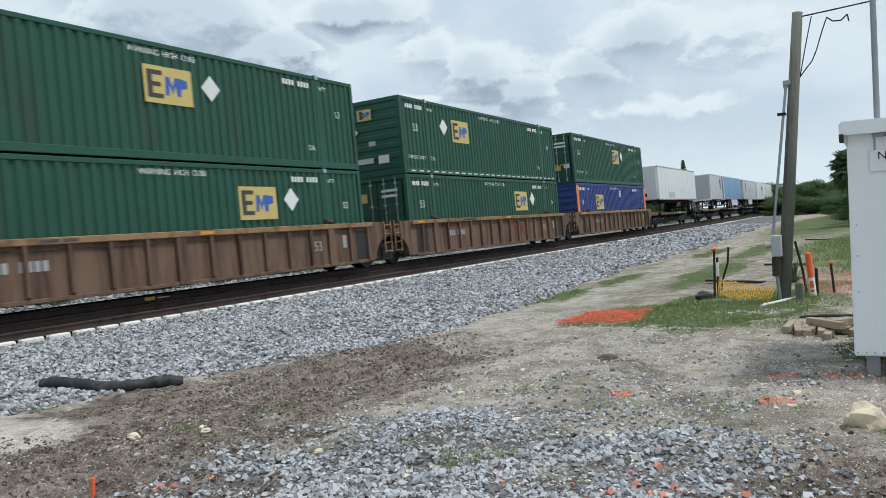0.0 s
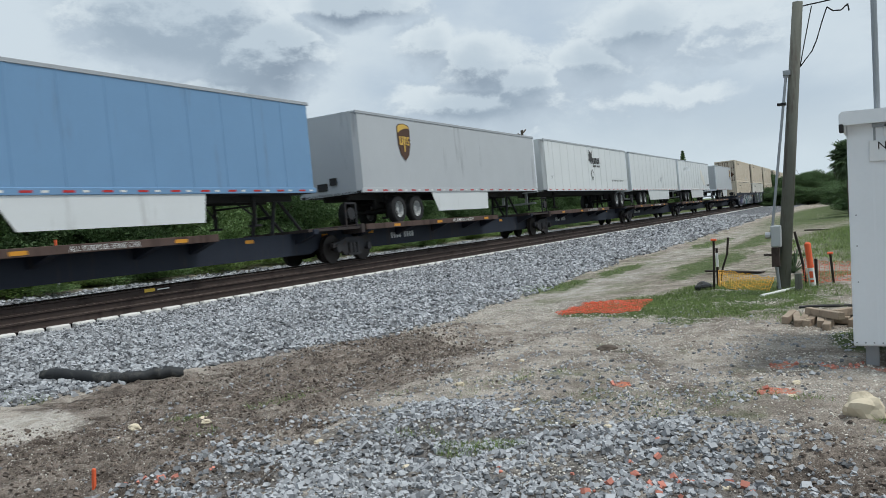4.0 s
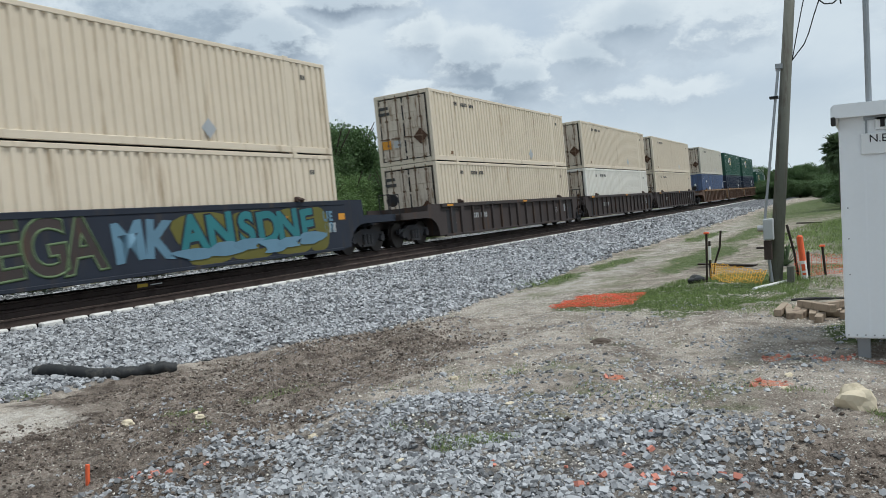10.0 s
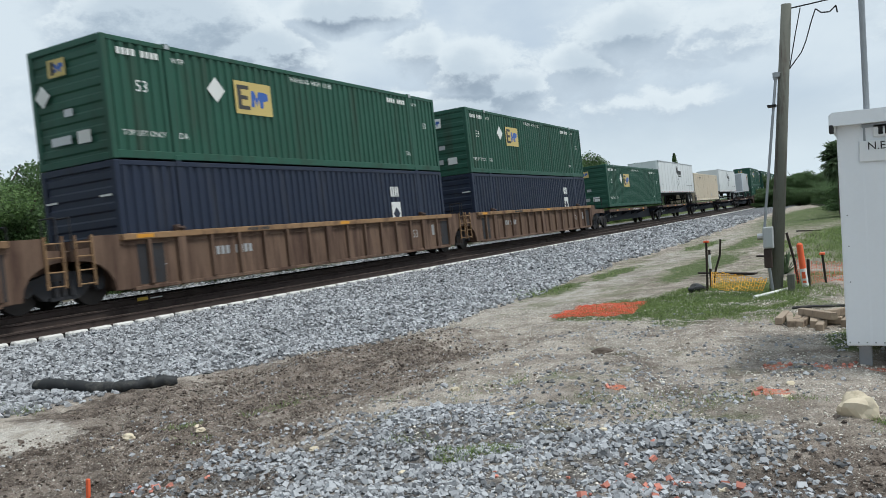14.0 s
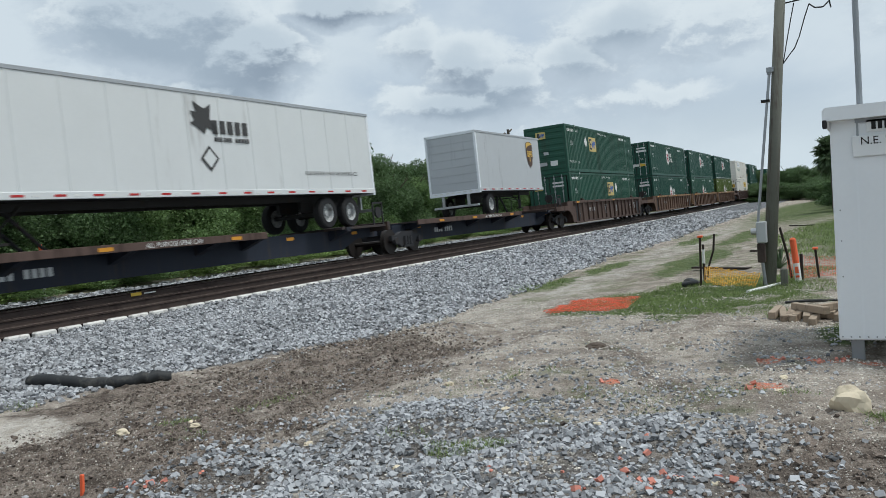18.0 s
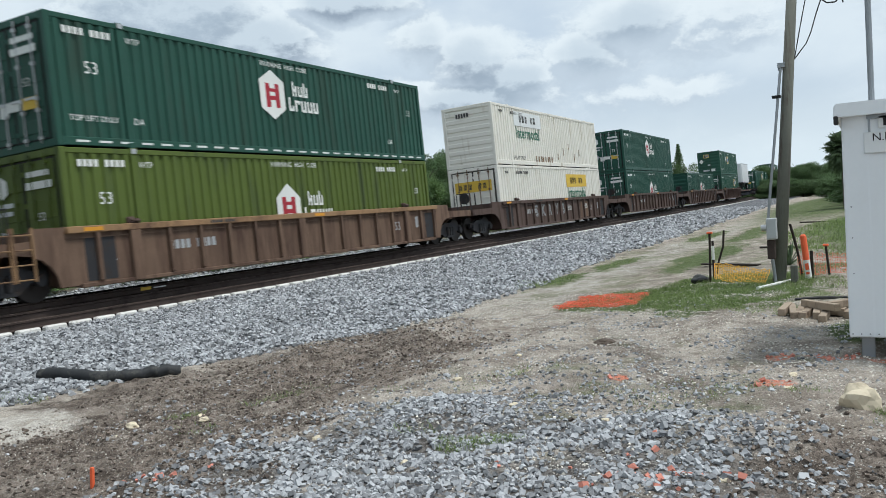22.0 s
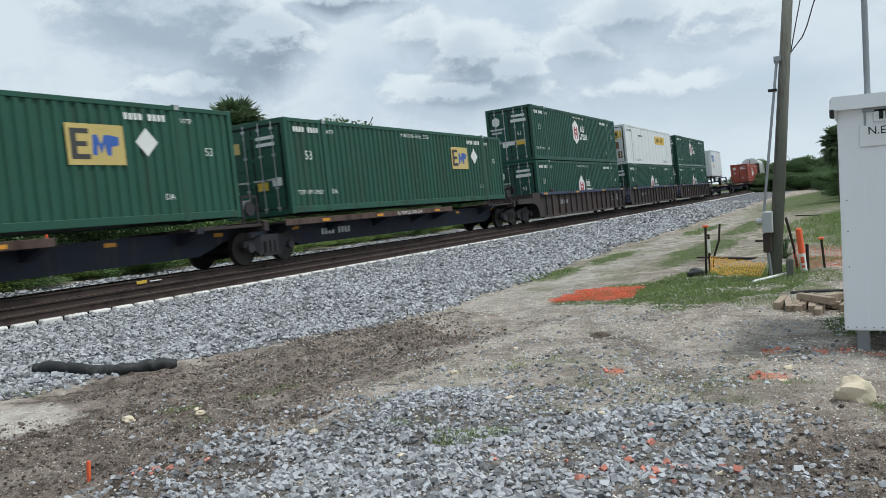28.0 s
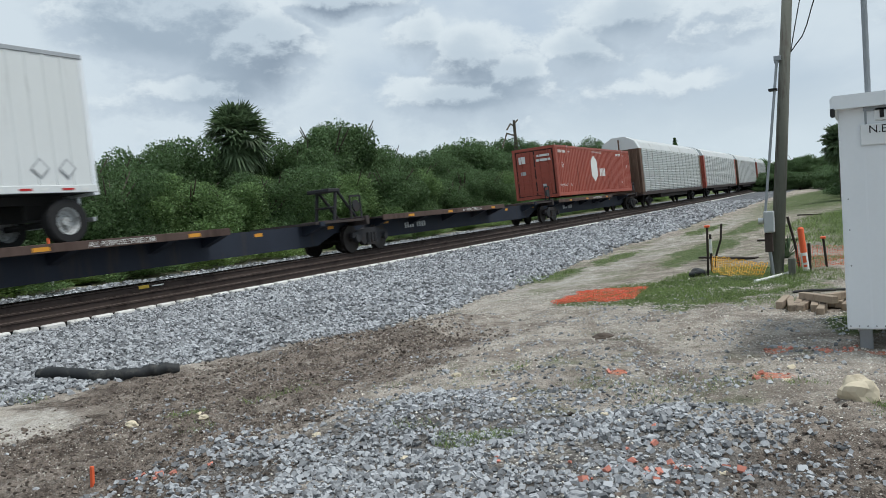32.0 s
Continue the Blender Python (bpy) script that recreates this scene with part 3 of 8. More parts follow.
    col = blend(calc("MULTIPLY", worn, 0.7), col, blend(ramp(nz(0.6, 5.0), 0.45, 0.55), (0.17, 0.15, 0.115), (0.15, 0.165, 0.085)))
    # thin green growth between the stones
    moss = calc("MULTIPLY", patch(7.2, 2.6, 2.6, 2.2), ramp(nz(1.4, 9.0, 0.72), 0.50, 0.64))
    col = blend(calc("MULTIPLY", moss, 0.6), col, green)
    dark = patch(*DUG[0])
    for q in DUG[1:]:
        dark = calc("MAXIMUM", dark, patch(*q))
    dark = calc("MULTIPLY", dark, ramp(nz(1.3, 8.0, 0.7), 0.30, 0.46))
    col = blend(dark, col, soil)
    gravel = patch(4.8, 2.6, 1.7, 2.1, 0.6)
    gravel = calc("MAXIMUM", gravel, patch(3.4, 2.2, 1.4, 2.2, 0.5))
    col = blend(calc("MULTIPLY", gravel, ramp(nz(2.0), 0.3, 0.5)), col, grit)
    pale = patch(5.4, 8.2, 0.7, 0.6, 0.8)
    col = blend(pale, col, blend(ramp(nz(9.0, 8.0, 0.7), 0.35, 0.65), (0.40, 0.36, 0.31), (0.60, 0.57, 0.52)))
    # faint marking paint sprayed on the ground
    spray = patch(7.6, 0.84, 0.16, 0.2, 0.7)
    for q in ((8.85, 0.42, 0.12, 0.26, 0.7), (8.8, -0.1, 0.10, 0.22, 0.7), (8.75, 0.93, 0.12, 0.12, 0.7), (7.71, 2.27, 0.1, 0.1, 0.7)):
        spray = calc("MAXIMUM", spray, patch(*q))
    col = blend(calc("MULTIPLY", spray, ramp(nz(20.0, 6.0, 0.7), 0.36, 0.60)), col, (0.62, 0.21, 0.13))
    grass = patch(15.2, 2.4, 3.0, 1.5)
    for q in ((14.0, 3.7, 1.4, 0.7), (38, -0.6, 17, 2.9, 0.5), (75, -8, 45, 12), (24, 6.9, 2.5, 0.5, 1.2), (37, 6.6, 4.0, 0.6, 1.2), (24, 4.3, 5, 0.8, 0.9), (38, 4.4, 9, 0.8, 0.9), (19.2, 7.4, 1.6, 0.8), (14.5, 4.6, 1.6, 0.5), (12.5, -2.5, 3.0, 2.4), (88, 3.5, 44, 5.0, 0.4), (10.6, 0.2, 0.9, 0.35, 0.8)):
        grass = calc("MAXIMUM", grass, patch(*q))
    far = ramp(calc("ADD", Y, calc("MULTIPLY", wob, 1.5)), TRACK_Y + 7.0, TRACK_Y + 9.0)
    behind = ramp(X, -4, -18)
    away = ramp(X, 110, 240)
    grass = calc("MAXIMUM", calc("MAXIMUM", grass, far), calc("MAXIMUM", behind, away))
    grass = calc("MULTIPLY", grass, ramp(nz(1.7, 8.0), 0.24, 0.45))
    col = blend(grass, col, green)
    side = ramp(calc("ADD", Y, calc("MULTIPLY", wob, 0.12)), TRACK_Y + 6.6, TRACK_Y + 5.4)
    # the ballast bed follows the bend of the track
    bend = calc("DIVIDE", calc("MULTIPLY", calc("MAXIMUM", X, 0.0), calc("MAXIMUM", X, 0.0)), 2 * RADIUS)
    yb = calc("SUBTRACT", Y, bend)
    t0 = calc("ADD", calc("ADD", 7.5, calc("MULTIPLY", ramp(X, 40.0, 90.0), 0.8)), calc("ADD", calc("MULTIPLY", ramp(X, 14.0, 5.0), 2.3), calc("MULTIPLY", ramp(X, 14.0, 30.0), 0.8)))
    bed = calc("MULTIPLY", ramp(calc("SUBTRACT", calc("ADD", yb, calc("MULTIPLY", wob, 0.22)), t0), -0.25, 0.25), ramp(yb, TRACK_Y + 7.2, TRACK_Y + 6.2))
    col = blend(bed, col, blend(ramp(nz(18.0, 4.0), 0.36, 0.66), (0.06, 0.062, 0.068), (0.27, 0.28, 0.30)))
    # rust-brown bed along the rails, its colour darkened with the shade under the train
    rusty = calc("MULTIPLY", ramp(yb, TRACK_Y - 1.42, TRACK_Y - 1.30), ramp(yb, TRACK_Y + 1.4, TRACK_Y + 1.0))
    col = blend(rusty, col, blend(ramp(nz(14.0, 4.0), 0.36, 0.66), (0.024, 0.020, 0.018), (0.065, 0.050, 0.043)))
    grain = tr.nodes.new("ShaderNodeMapRange")
    grain.inputs["From Min"].default_value, grain.inputs["From Max"].default_value = 0.30, 0.70
    grain.inputs["To Min"].default_value, grain.inputs["To Max"].default_value = 0.55, 1.42
    L(nz(64.0, 5.0, 0.75), grain.inputs["Value"])
    speck = tr.nodes.new("ShaderNodeVectorMath")
    speck.operation = "SCALE"
    L(col, speck.inputs[0])
    L(grain.outputs[0], speck.inputs["Scale"])
    L(speck.outputs[0], b.inputs["Base Color"])
    bp = node(tr, "ShaderNodeBump", Strength=0.9, Distance=0.045)
    L(calc("ADD", nz(26.0, 5.0), calc("MULTIPLY", nz(90.0, 3.0), 0.4)), bp.inputs["Height"])
    L(bp.outputs[0], b.inputs["Normal"])
    return m


def make_ground():
    xs = spaced([(-2500, 300), (-400, 60), (-60, 8), (-6, 0.6), (2.4, 0.036), (9, 0.06), (13, 0.16), (24, 0.5), (60, 2.0), (140, 10), (500, 80), (2600, 1)])
    ys = spaced([(-2500, 300), (-300, 40), (-40, 5), (-10, 0.7), (-1.5, 0.04), (8.6, 0.08), (10.5, 0.25), (24, 1.0), (60, 8), (300, 60), (2600, 1)])
    vs = [(x, y, ground_z(x, y)) for x in xs for y in ys]
    k = len(ys)
    fs = [(i * k + j, (i + 1) * k + j, (i + 1) * k + j + 1, i * k + j + 1) for i in range(len(xs) - 1) for j in range(k - 1)]
    me = mesh_of("ground", vs, fs, ground_material(), True)
    tagged(new("ground", me), "bare sandy ground with soil, gravel and grass patches", "ground", kind="structure")


make_ground()


CORNERS = [(x, y, z) for x in (-1, 1) for y in (-1, 1) for z in (-1, 1)]
SIDES = [(0, 1, 3), (0, 3, 2), (4, 6, 7), (4, 7, 5), (0, 4, 5), (0, 5, 1), (2, 3, 7), (2, 7, 6), (0, 2, 6), (0, 6, 4), (1, 5, 7), (1, 7, 3)]


def stone_shapes(n, rng):
    """Small crushed stones: uneven blocks, tipped every way."""
    v = np.array(CORNERS, float)[None] * rng.uniform(0.66, 1.0, (n, 8, 1)) * 0.80 + rng.normal(0, 0.12, (n, 8, 3))
    v *= rng.uniform(0.62, 1.15, (n, 1, 3))
    a, b = rng.uniform(-0.9, 0.9, n), rng.uniform(-0.9, 0.9, n)
    y = v[:, :, 1] * np.cos(a)[:, None] - v[:, :, 2] * np.sin(a)[:, None]
    z = v[:, :, 1] * np.sin(a)[:, None] + v[:, :, 2] * np.cos(a)[:, None]
    x = v[:, :, 0] * np.cos(b)[:, None] - z * np.sin(b)[:, None]
    z = v[:, :, 0] * np.sin(b)[:, None] + z * np.cos(b)[:, None]
    return np.stack([x, y, z * 0.8], 2), np.array(SIDES)


def scatter_stones(name, label, pts, sizes, mat, seed, kind="stuff"):
    rng = np.random.default_rng(seed)
    n = len(pts)
    v, faces = stone_shapes(n, rng)
    a = rng.uniform(0, 2 * np.pi, n)
    c, s = np.cos(a), np.sin(a)
    x = v[:, :, 0] * c[:, None] - v[:, :, 1] * s[:, None]
    y = v[:, :, 0] * s[:, None] + v[:, :, 1] * c[:, None]
    v = np.stack([x, y, v[:, :, 2]], 2) * np.asarray(sizes)[:, None, None] + np.asarray(pts)[:, None, :]
    verts = v.reshape(-1, 3)
    f = (faces[None] + 8 * np.arange(n)[:, None, None]).reshape(-1, 3)
    me = bpy.data.meshes.new(name)
    me.vertices.add(len(verts))
    me.vertices.foreach_set("co", verts.astype(np.float32).ravel())
    me.loops.add(f.size)
    me.loops.foreach_set("vertex_index", f.astype(np.int32).ravel())
    me.polygons.add(len(f))
    me.polygons.foreach_set("loop_start", np.arange(0, f.size, 3, dtype=np.int32))
    me.update(calc_edges=True)
    me.shade_flat()
    me.materials.append(mat)
    return tagged(new(name, me), label, "gravel", kind=kind)


def make_ballast():
    rng = np.random.default_rng(4)
    pts, sizes = [], []
    # density falls off along the track
    for x0, x1, per, size in ((3.5, 14, 460, 0.034), (14, 26, 250, 0.042), (26, 45, 70, 0.06), (45, 90, 16, 0.09)):
        area = (x1 - x0) * 7.5
        for _ in range(int(area * per * 0.62)):
            x = rng.uniform(x0, x1)
            t = toe(x)
            y = t - 0.35 + (TRACK_Y + curve_y(x) - 1.55 - t + 0.35) * rng.uniform(0, 1)
            if y < t and rng.uniform() < 0.6:
                continue
            r = size * rng.uniform(0.6, 1.5)
            pts.append((x, y, ground_z(x, y) + r * 0.35))
            sizes.append(r)
    scatter_stones("ballast", "grey crushed stone ballast beside the rails", pts, sizes, m_stone, 11)
    pts, sizes = [], []
    for _ in range(9000):
        x, y = rng.uniform(8, 60), TRACK_Y + rng.uniform(1.4, 6.6)
        r = 0.055 * rng.uniform(0.6, 1.4)
        pts.append((x, y + curve_y(x), ground_z(x, y + curve_y(x)) + r * 0.35))
        sizes.append(r)
    scatter_stones("far_ballast", "grey crushed stone on the far side of the track", pts, sizes, m_stone, 12)


make_ballast()


def in_gravel(x, y):
    d = min(((x - 4.7) / 1.45) ** 2 + ((y - 2.7) / 2.0) ** 2, ((x - 3.4) / 1.2) ** 2 + ((y - 2.4) / 2.3) ** 2, ((x - 6.3) / 0.5) ** 2 + ((y - 3.6) / 0.6) ** 2, ((x - 5.8) / 0.55) ** 2 + ((y - 1.35) / 0.75) ** 2)
    return d + 1.7 * noise.noise((x * 1.5, y * 1.5, 3.0)) + 0.9 * noise.noise((x * 4.0, y * 4.0, 7.0))


def make_gravel():
    rng = np.random.default_rng(8)
    pts, sizes = [], []
    while len(pts) < 13000:
        x, y = rng.uniform(2.4, 7.6), rng.uniform(0.2, 5.2)
        d = in_gravel(x, y)
        if d > 0.62 and not (d < 2.4 and rng.uniform() < 0.22):
            continue
        r = (0.011 + 0.021 * rng.uniform() ** 1.4) * (1.0 if rng.uniform() < 0.95 else 1.4)
        pts.append((x, y, ground_z(x, y) + r * rng.uniform(-0.1, 0.5)))
        sizes.append(r)
    scatter_stones("loose_gravel", "loose grey crushed stone spilled over the soil", pts, sizes, m_stone, 13)
    m_shell = surface("pale_shell_bits", (0.50, 0.47, 0.42), 0.85, 0, 40, 0.45, 0.1, island=True)
    pts, sizes = [], []
    for _ in range(60000):
        x, y = rng.uniform(3.0, 16), rng.uniform(-0.5, 8.2)
        if noise.noise((x * 0.9, y * 0.9, 8.0)) + 0.6 * noise.noise((x * 3, y * 3, 3.0)) < rng.uniform(-0.6, 0.4):
            continue
        r = rng.uniform(0.003, 0.008) * rng.choice((0.7, 1.0, 1.0, 1.7)) * (1 + x * 0.03) * (1 - 0.3 * dug(x, y))
        pts.append((x, y, ground_z(x, y) + r * 0.2))
        sizes.append(r)
    scatter_stones("shell_rubble", "pale shell and limestone bits in the soil", pts, sizes, m_shell, 14)
    m_crumb = surface("dark_soil_crumb", (0.135, 0.110, 0.092), 0.95, 0, 30, 0.6, 0.3, island=True)
    pts, sizes = [], []
    for _ in range(60000):
        x, y = rng.uniform(2.8, 12.5), rng.uniform(-1.2, 8.6)
        if y > toe(x) - 0.3 or rng.uniform() > dug(x, y) ** 1.5 + 0.004:
            continue
        r = 0.004 + 0.020 * rng.uniform() ** 4
        pts.append((x, y, ground_z(x, y) + r * 0.3))
        sizes.append(r)
    scatter_stones("soil_crumbs", "dark brown crumbs and clods of dug soil", pts, sizes, m_crumb, 16)
    pts, sizes = [], []
    for _ in range(15000):
        x, y = rng.uniform(4, 13), rng.uniform(-0.8, 7.5)
        if y > toe(x) or noise.noise((x * 1.2, y * 1.2, 5.0)) + 0.5 * noise.noise((x * 4, y * 4, 1.0)) < rng.uniform(-0.1, 0.9):
            continue
        r = 0.008 + 0.02 * rng.uniform() ** 2
        pts.append((x, y, ground_z(x, y) + r * 0.3))
        sizes.append(r)
    for _ in range(3600):
        x, y = 7.1 + 1.25 * rng.normal(), 2.5 + 1.1 * rng.normal()
        if noise.noise((x * 2.0, y * 2.0, 11.0)) < rng.uniform(-0.5, 0.5) or y > 5.5 or y < 0.5:
            continue
        r = 0.007 + 0.020 * rng.uniform() ** 2
        pts.append((x, y, ground_z(x, y) + r * 0.3))
        sizes.append(r)
    scatter_stones("stray_gravel", "stray grey stones trodden into the sand", pts, sizes, m_stone, 17)
    m_painted = surface("orange_sprayed_stone", (0.50, 0.20, 0.15), 0.85, 0, 40, 0.35, 0.1, island=True)
    pts, sizes = [], []
    for cx, cy, n in ((4.92, 1.2, 9), (5.05, 1.12, 4), (4.9, 1.58, 6), (5.45, 1.39, 3), (5.13, 0.86, 3), (4.94, 2.48, 2), (6.7, 3.53, 3), (7.71, 2.27, 4), (7.57, 0.84, 5), (8.79, 0.41, 6), (8.75, 0.22, 3), (8.75, 0.93, 4), (4.25, 4.95, 4), (4.32, 4.79, 4), (4.57, 4.66, 2)):
        for _ in range(n):
            x, y = cx + rng.normal(0, 0.12), cy + rng.normal(0, 0.12)
            r = rng.uniform(0.012, 0.034)
            pts.append((x, y, ground_z(x, y) + r * 0.5))
            sizes.append(r)
    scatter_stones("marking_paint_stones", "stones sprayed with orange marking paint", pts, sizes, m_painted, 15)


make_gravel()


def rail_line(name, off, lift, x0, x1, step=6.0, label=""):
    """A rail following the track, off metres to the side of its centre."""
    ob = tagged(new(name), label, "rail", "rails of the track", "structure")
    # foot, web and head
    prof = [(-0.075, 0.0), (0.075, 0.0), (0.075, 0.014), (0.012, 0.035), (0.010, 0.130), (0.036, 0.145), (0.036, 0.178), (-0.036, 0.178), (-0.036, 0.145), (-0.010, 0.130), (-0.012, 0.035), (-0.075, 0.014)]
    k = len(prof)
    vs, fs, hv, hf = [], [], [], []
    n = int((x1 - x0) / step)
    for i in range(n + 1):
        m = on_track(x0 + i * step)
        vs += [m @ Vector((0, off + a, lift + b - 0.18)) for a, b in prof]
        hv += [m @ Vector((0, off + a, lift)) for a in (-0.030, 0.030)]
    for i in range(n):
        fs += [(i * k + j, (i + 1) * k + j, (i + 1) * k + (j + 1) % k, i * k + (j + 1) % k) for j in range(k)]
        hf.append((i * 2, i * 2 + 1, i * 2 + 3, i * 2 + 2))
    part("rail_body", fix(mesh_of("rail_body", vs, fs, m_rail)), None, ob)
    part("rail_head", mesh_of("rail_head", hv, hf, m_railhead if name == "rail" else m_rail_top), None, ob, "worn shiny rail head" if name == "rail" else "pale brown rusty rail head")
    return ob


rail_line("rail", -0.755, 0.02, -900, 900, label="rusty steel running rail")
rail_line("rail", 0.755, 0.0, -900, 900, label="rusty steel running rail")
rail_line("spare_rail", -1.05, -0.146, -60, 300, label="rusty spare rail lying along the tie ends")
rail_line("spare_rail", -1.30, -0.30, -60, 300, label="rusty spare rail lying along the tie ends")


def make_ties():
    bed = tagged(new("ties"), "pale concrete ties, stained and coloured shade-dark but for their pale ends", "railway ties", kind="structure")
    # the body's dark colour carries the shade under rails and cars; ends stay pale
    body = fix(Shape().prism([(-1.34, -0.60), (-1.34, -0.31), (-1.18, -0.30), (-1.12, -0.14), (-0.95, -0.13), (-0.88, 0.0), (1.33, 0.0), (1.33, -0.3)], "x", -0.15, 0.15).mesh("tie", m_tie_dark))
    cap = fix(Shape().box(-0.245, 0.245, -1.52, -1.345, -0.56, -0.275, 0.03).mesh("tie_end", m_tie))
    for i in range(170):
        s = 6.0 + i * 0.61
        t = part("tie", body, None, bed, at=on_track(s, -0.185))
        part("tie_end", cap, None, t, "pale concrete end")
    s = Shape()
    for i in range(170, 420):
        m = on_track(6.0 + i * 0.61, -0.185)
        vs = [m @ Vector(p) for p in ((-0.22, -1.51, -0.6), (0.22, -1.51, -0.6), (0.22, -1.345, -0.6), (-0.22, -1.345, -0.6), (-0.22, -1.51, -0.275), (0.22, -1.51, -0.275), (0.22, -1.345, -0.275), (-0.22, -1.345, -0.275))]
        s.add(vs, [(4, 5, 6, 7), (0, 1, 5, 4), (1, 2, 6, 5), (2, 3, 7, 6), (3, 0, 4, 7)])
    part("far_ties", s.mesh("far_ties", m_tie), None, bed)["kind"] = "stuff"
    # a crayon mark on the near rail
    mark = part("paint_mark", Shape().box(-0.16, 0.16, -0.795, -0.789, -0.10, -0.02).mesh("paint_mark", m_yellow), None, bed, "yellow paint mark on the rail", on_track(13.9, 0.02))
    part("paint_dash", Shape().box(0.24, 0.62, -0.796, -0.790, -0.08, -0.05).mesh("paint_dash", m_text), None, mark)


make_ties()

# ---- the train: containers ----
LONG, WIDE, HIGH = 16.154, 2.591, 2.896
CACHE = {}


def cached(key, make):
    if key not in CACHE:
        CACHE[key] = make()
    return CACHE[key]


def corrugated(length, height, mat, pitch=0.30, deep=0.048):
    """An upright corrugated sheet in the x-z plane; its ridges lie at y = 0 and face -y."""
    n = max(2, round(length / pitch))
    p = length / n
    prof = []
    for i in range(n):
        x = -length / 2 + i * p
        prof += [(x + 0.10 * p, deep), (x + 0.22 * p, 0.0), (x + 0.62 * p, 0.0), (x + 0.74 * p, deep)]
    prof = [(-length / 2, deep)] + prof + [(length / 2, deep)]
    vs = [(x, y, 0.0) for x, y in prof] + [(x, y, height) for x, y in prof]
    k = len(prof)
    return mesh_of("corrugated_sheet", vs, [(i, i + 1, k + i + 1, k + i) for i in range(k - 1)], mat)


def across(length, height, mat, rows=7):
    """An end panel with level ridges, facing -x, centred on y = 0."""
    prof = [(0.03, 0.0)]
    p = height / rows
    for i in range(rows):
        z = i * p
        prof += [(0.03, z + 0.2 * p), (0.0, z + 0.32 * p), (0.0, z + 0.72 * p), (0.03, z + 0.84 * p)]
    prof.append((0.03, height))
    k = len(prof)
    vs = [(x, -length / 2, z) for x, z in prof] + [(x, length / 2, z) for x, z in prof]
    return mesh_of("ridged_end", vs, [(i, i + 1, k + i + 1, k + i) for i in range(k - 1)], mat)


def side_mark(ob, name, me, x, z, label=""):
    return part(name, me, None, ob, label, Matrix.Translation((x, -WIDE / 2 + 0.006, z)))


def end_mark(ob, name, me, y, z, length, label=""):
    """A mark on the end that faces -x; y runs across, seen from the front."""
    return part(name, me, None, ob, label, Matrix.Translation((-length / 2 - 0.03, y, z)) @ Matrix.Rotation(radians(-90), 4, "Z"))


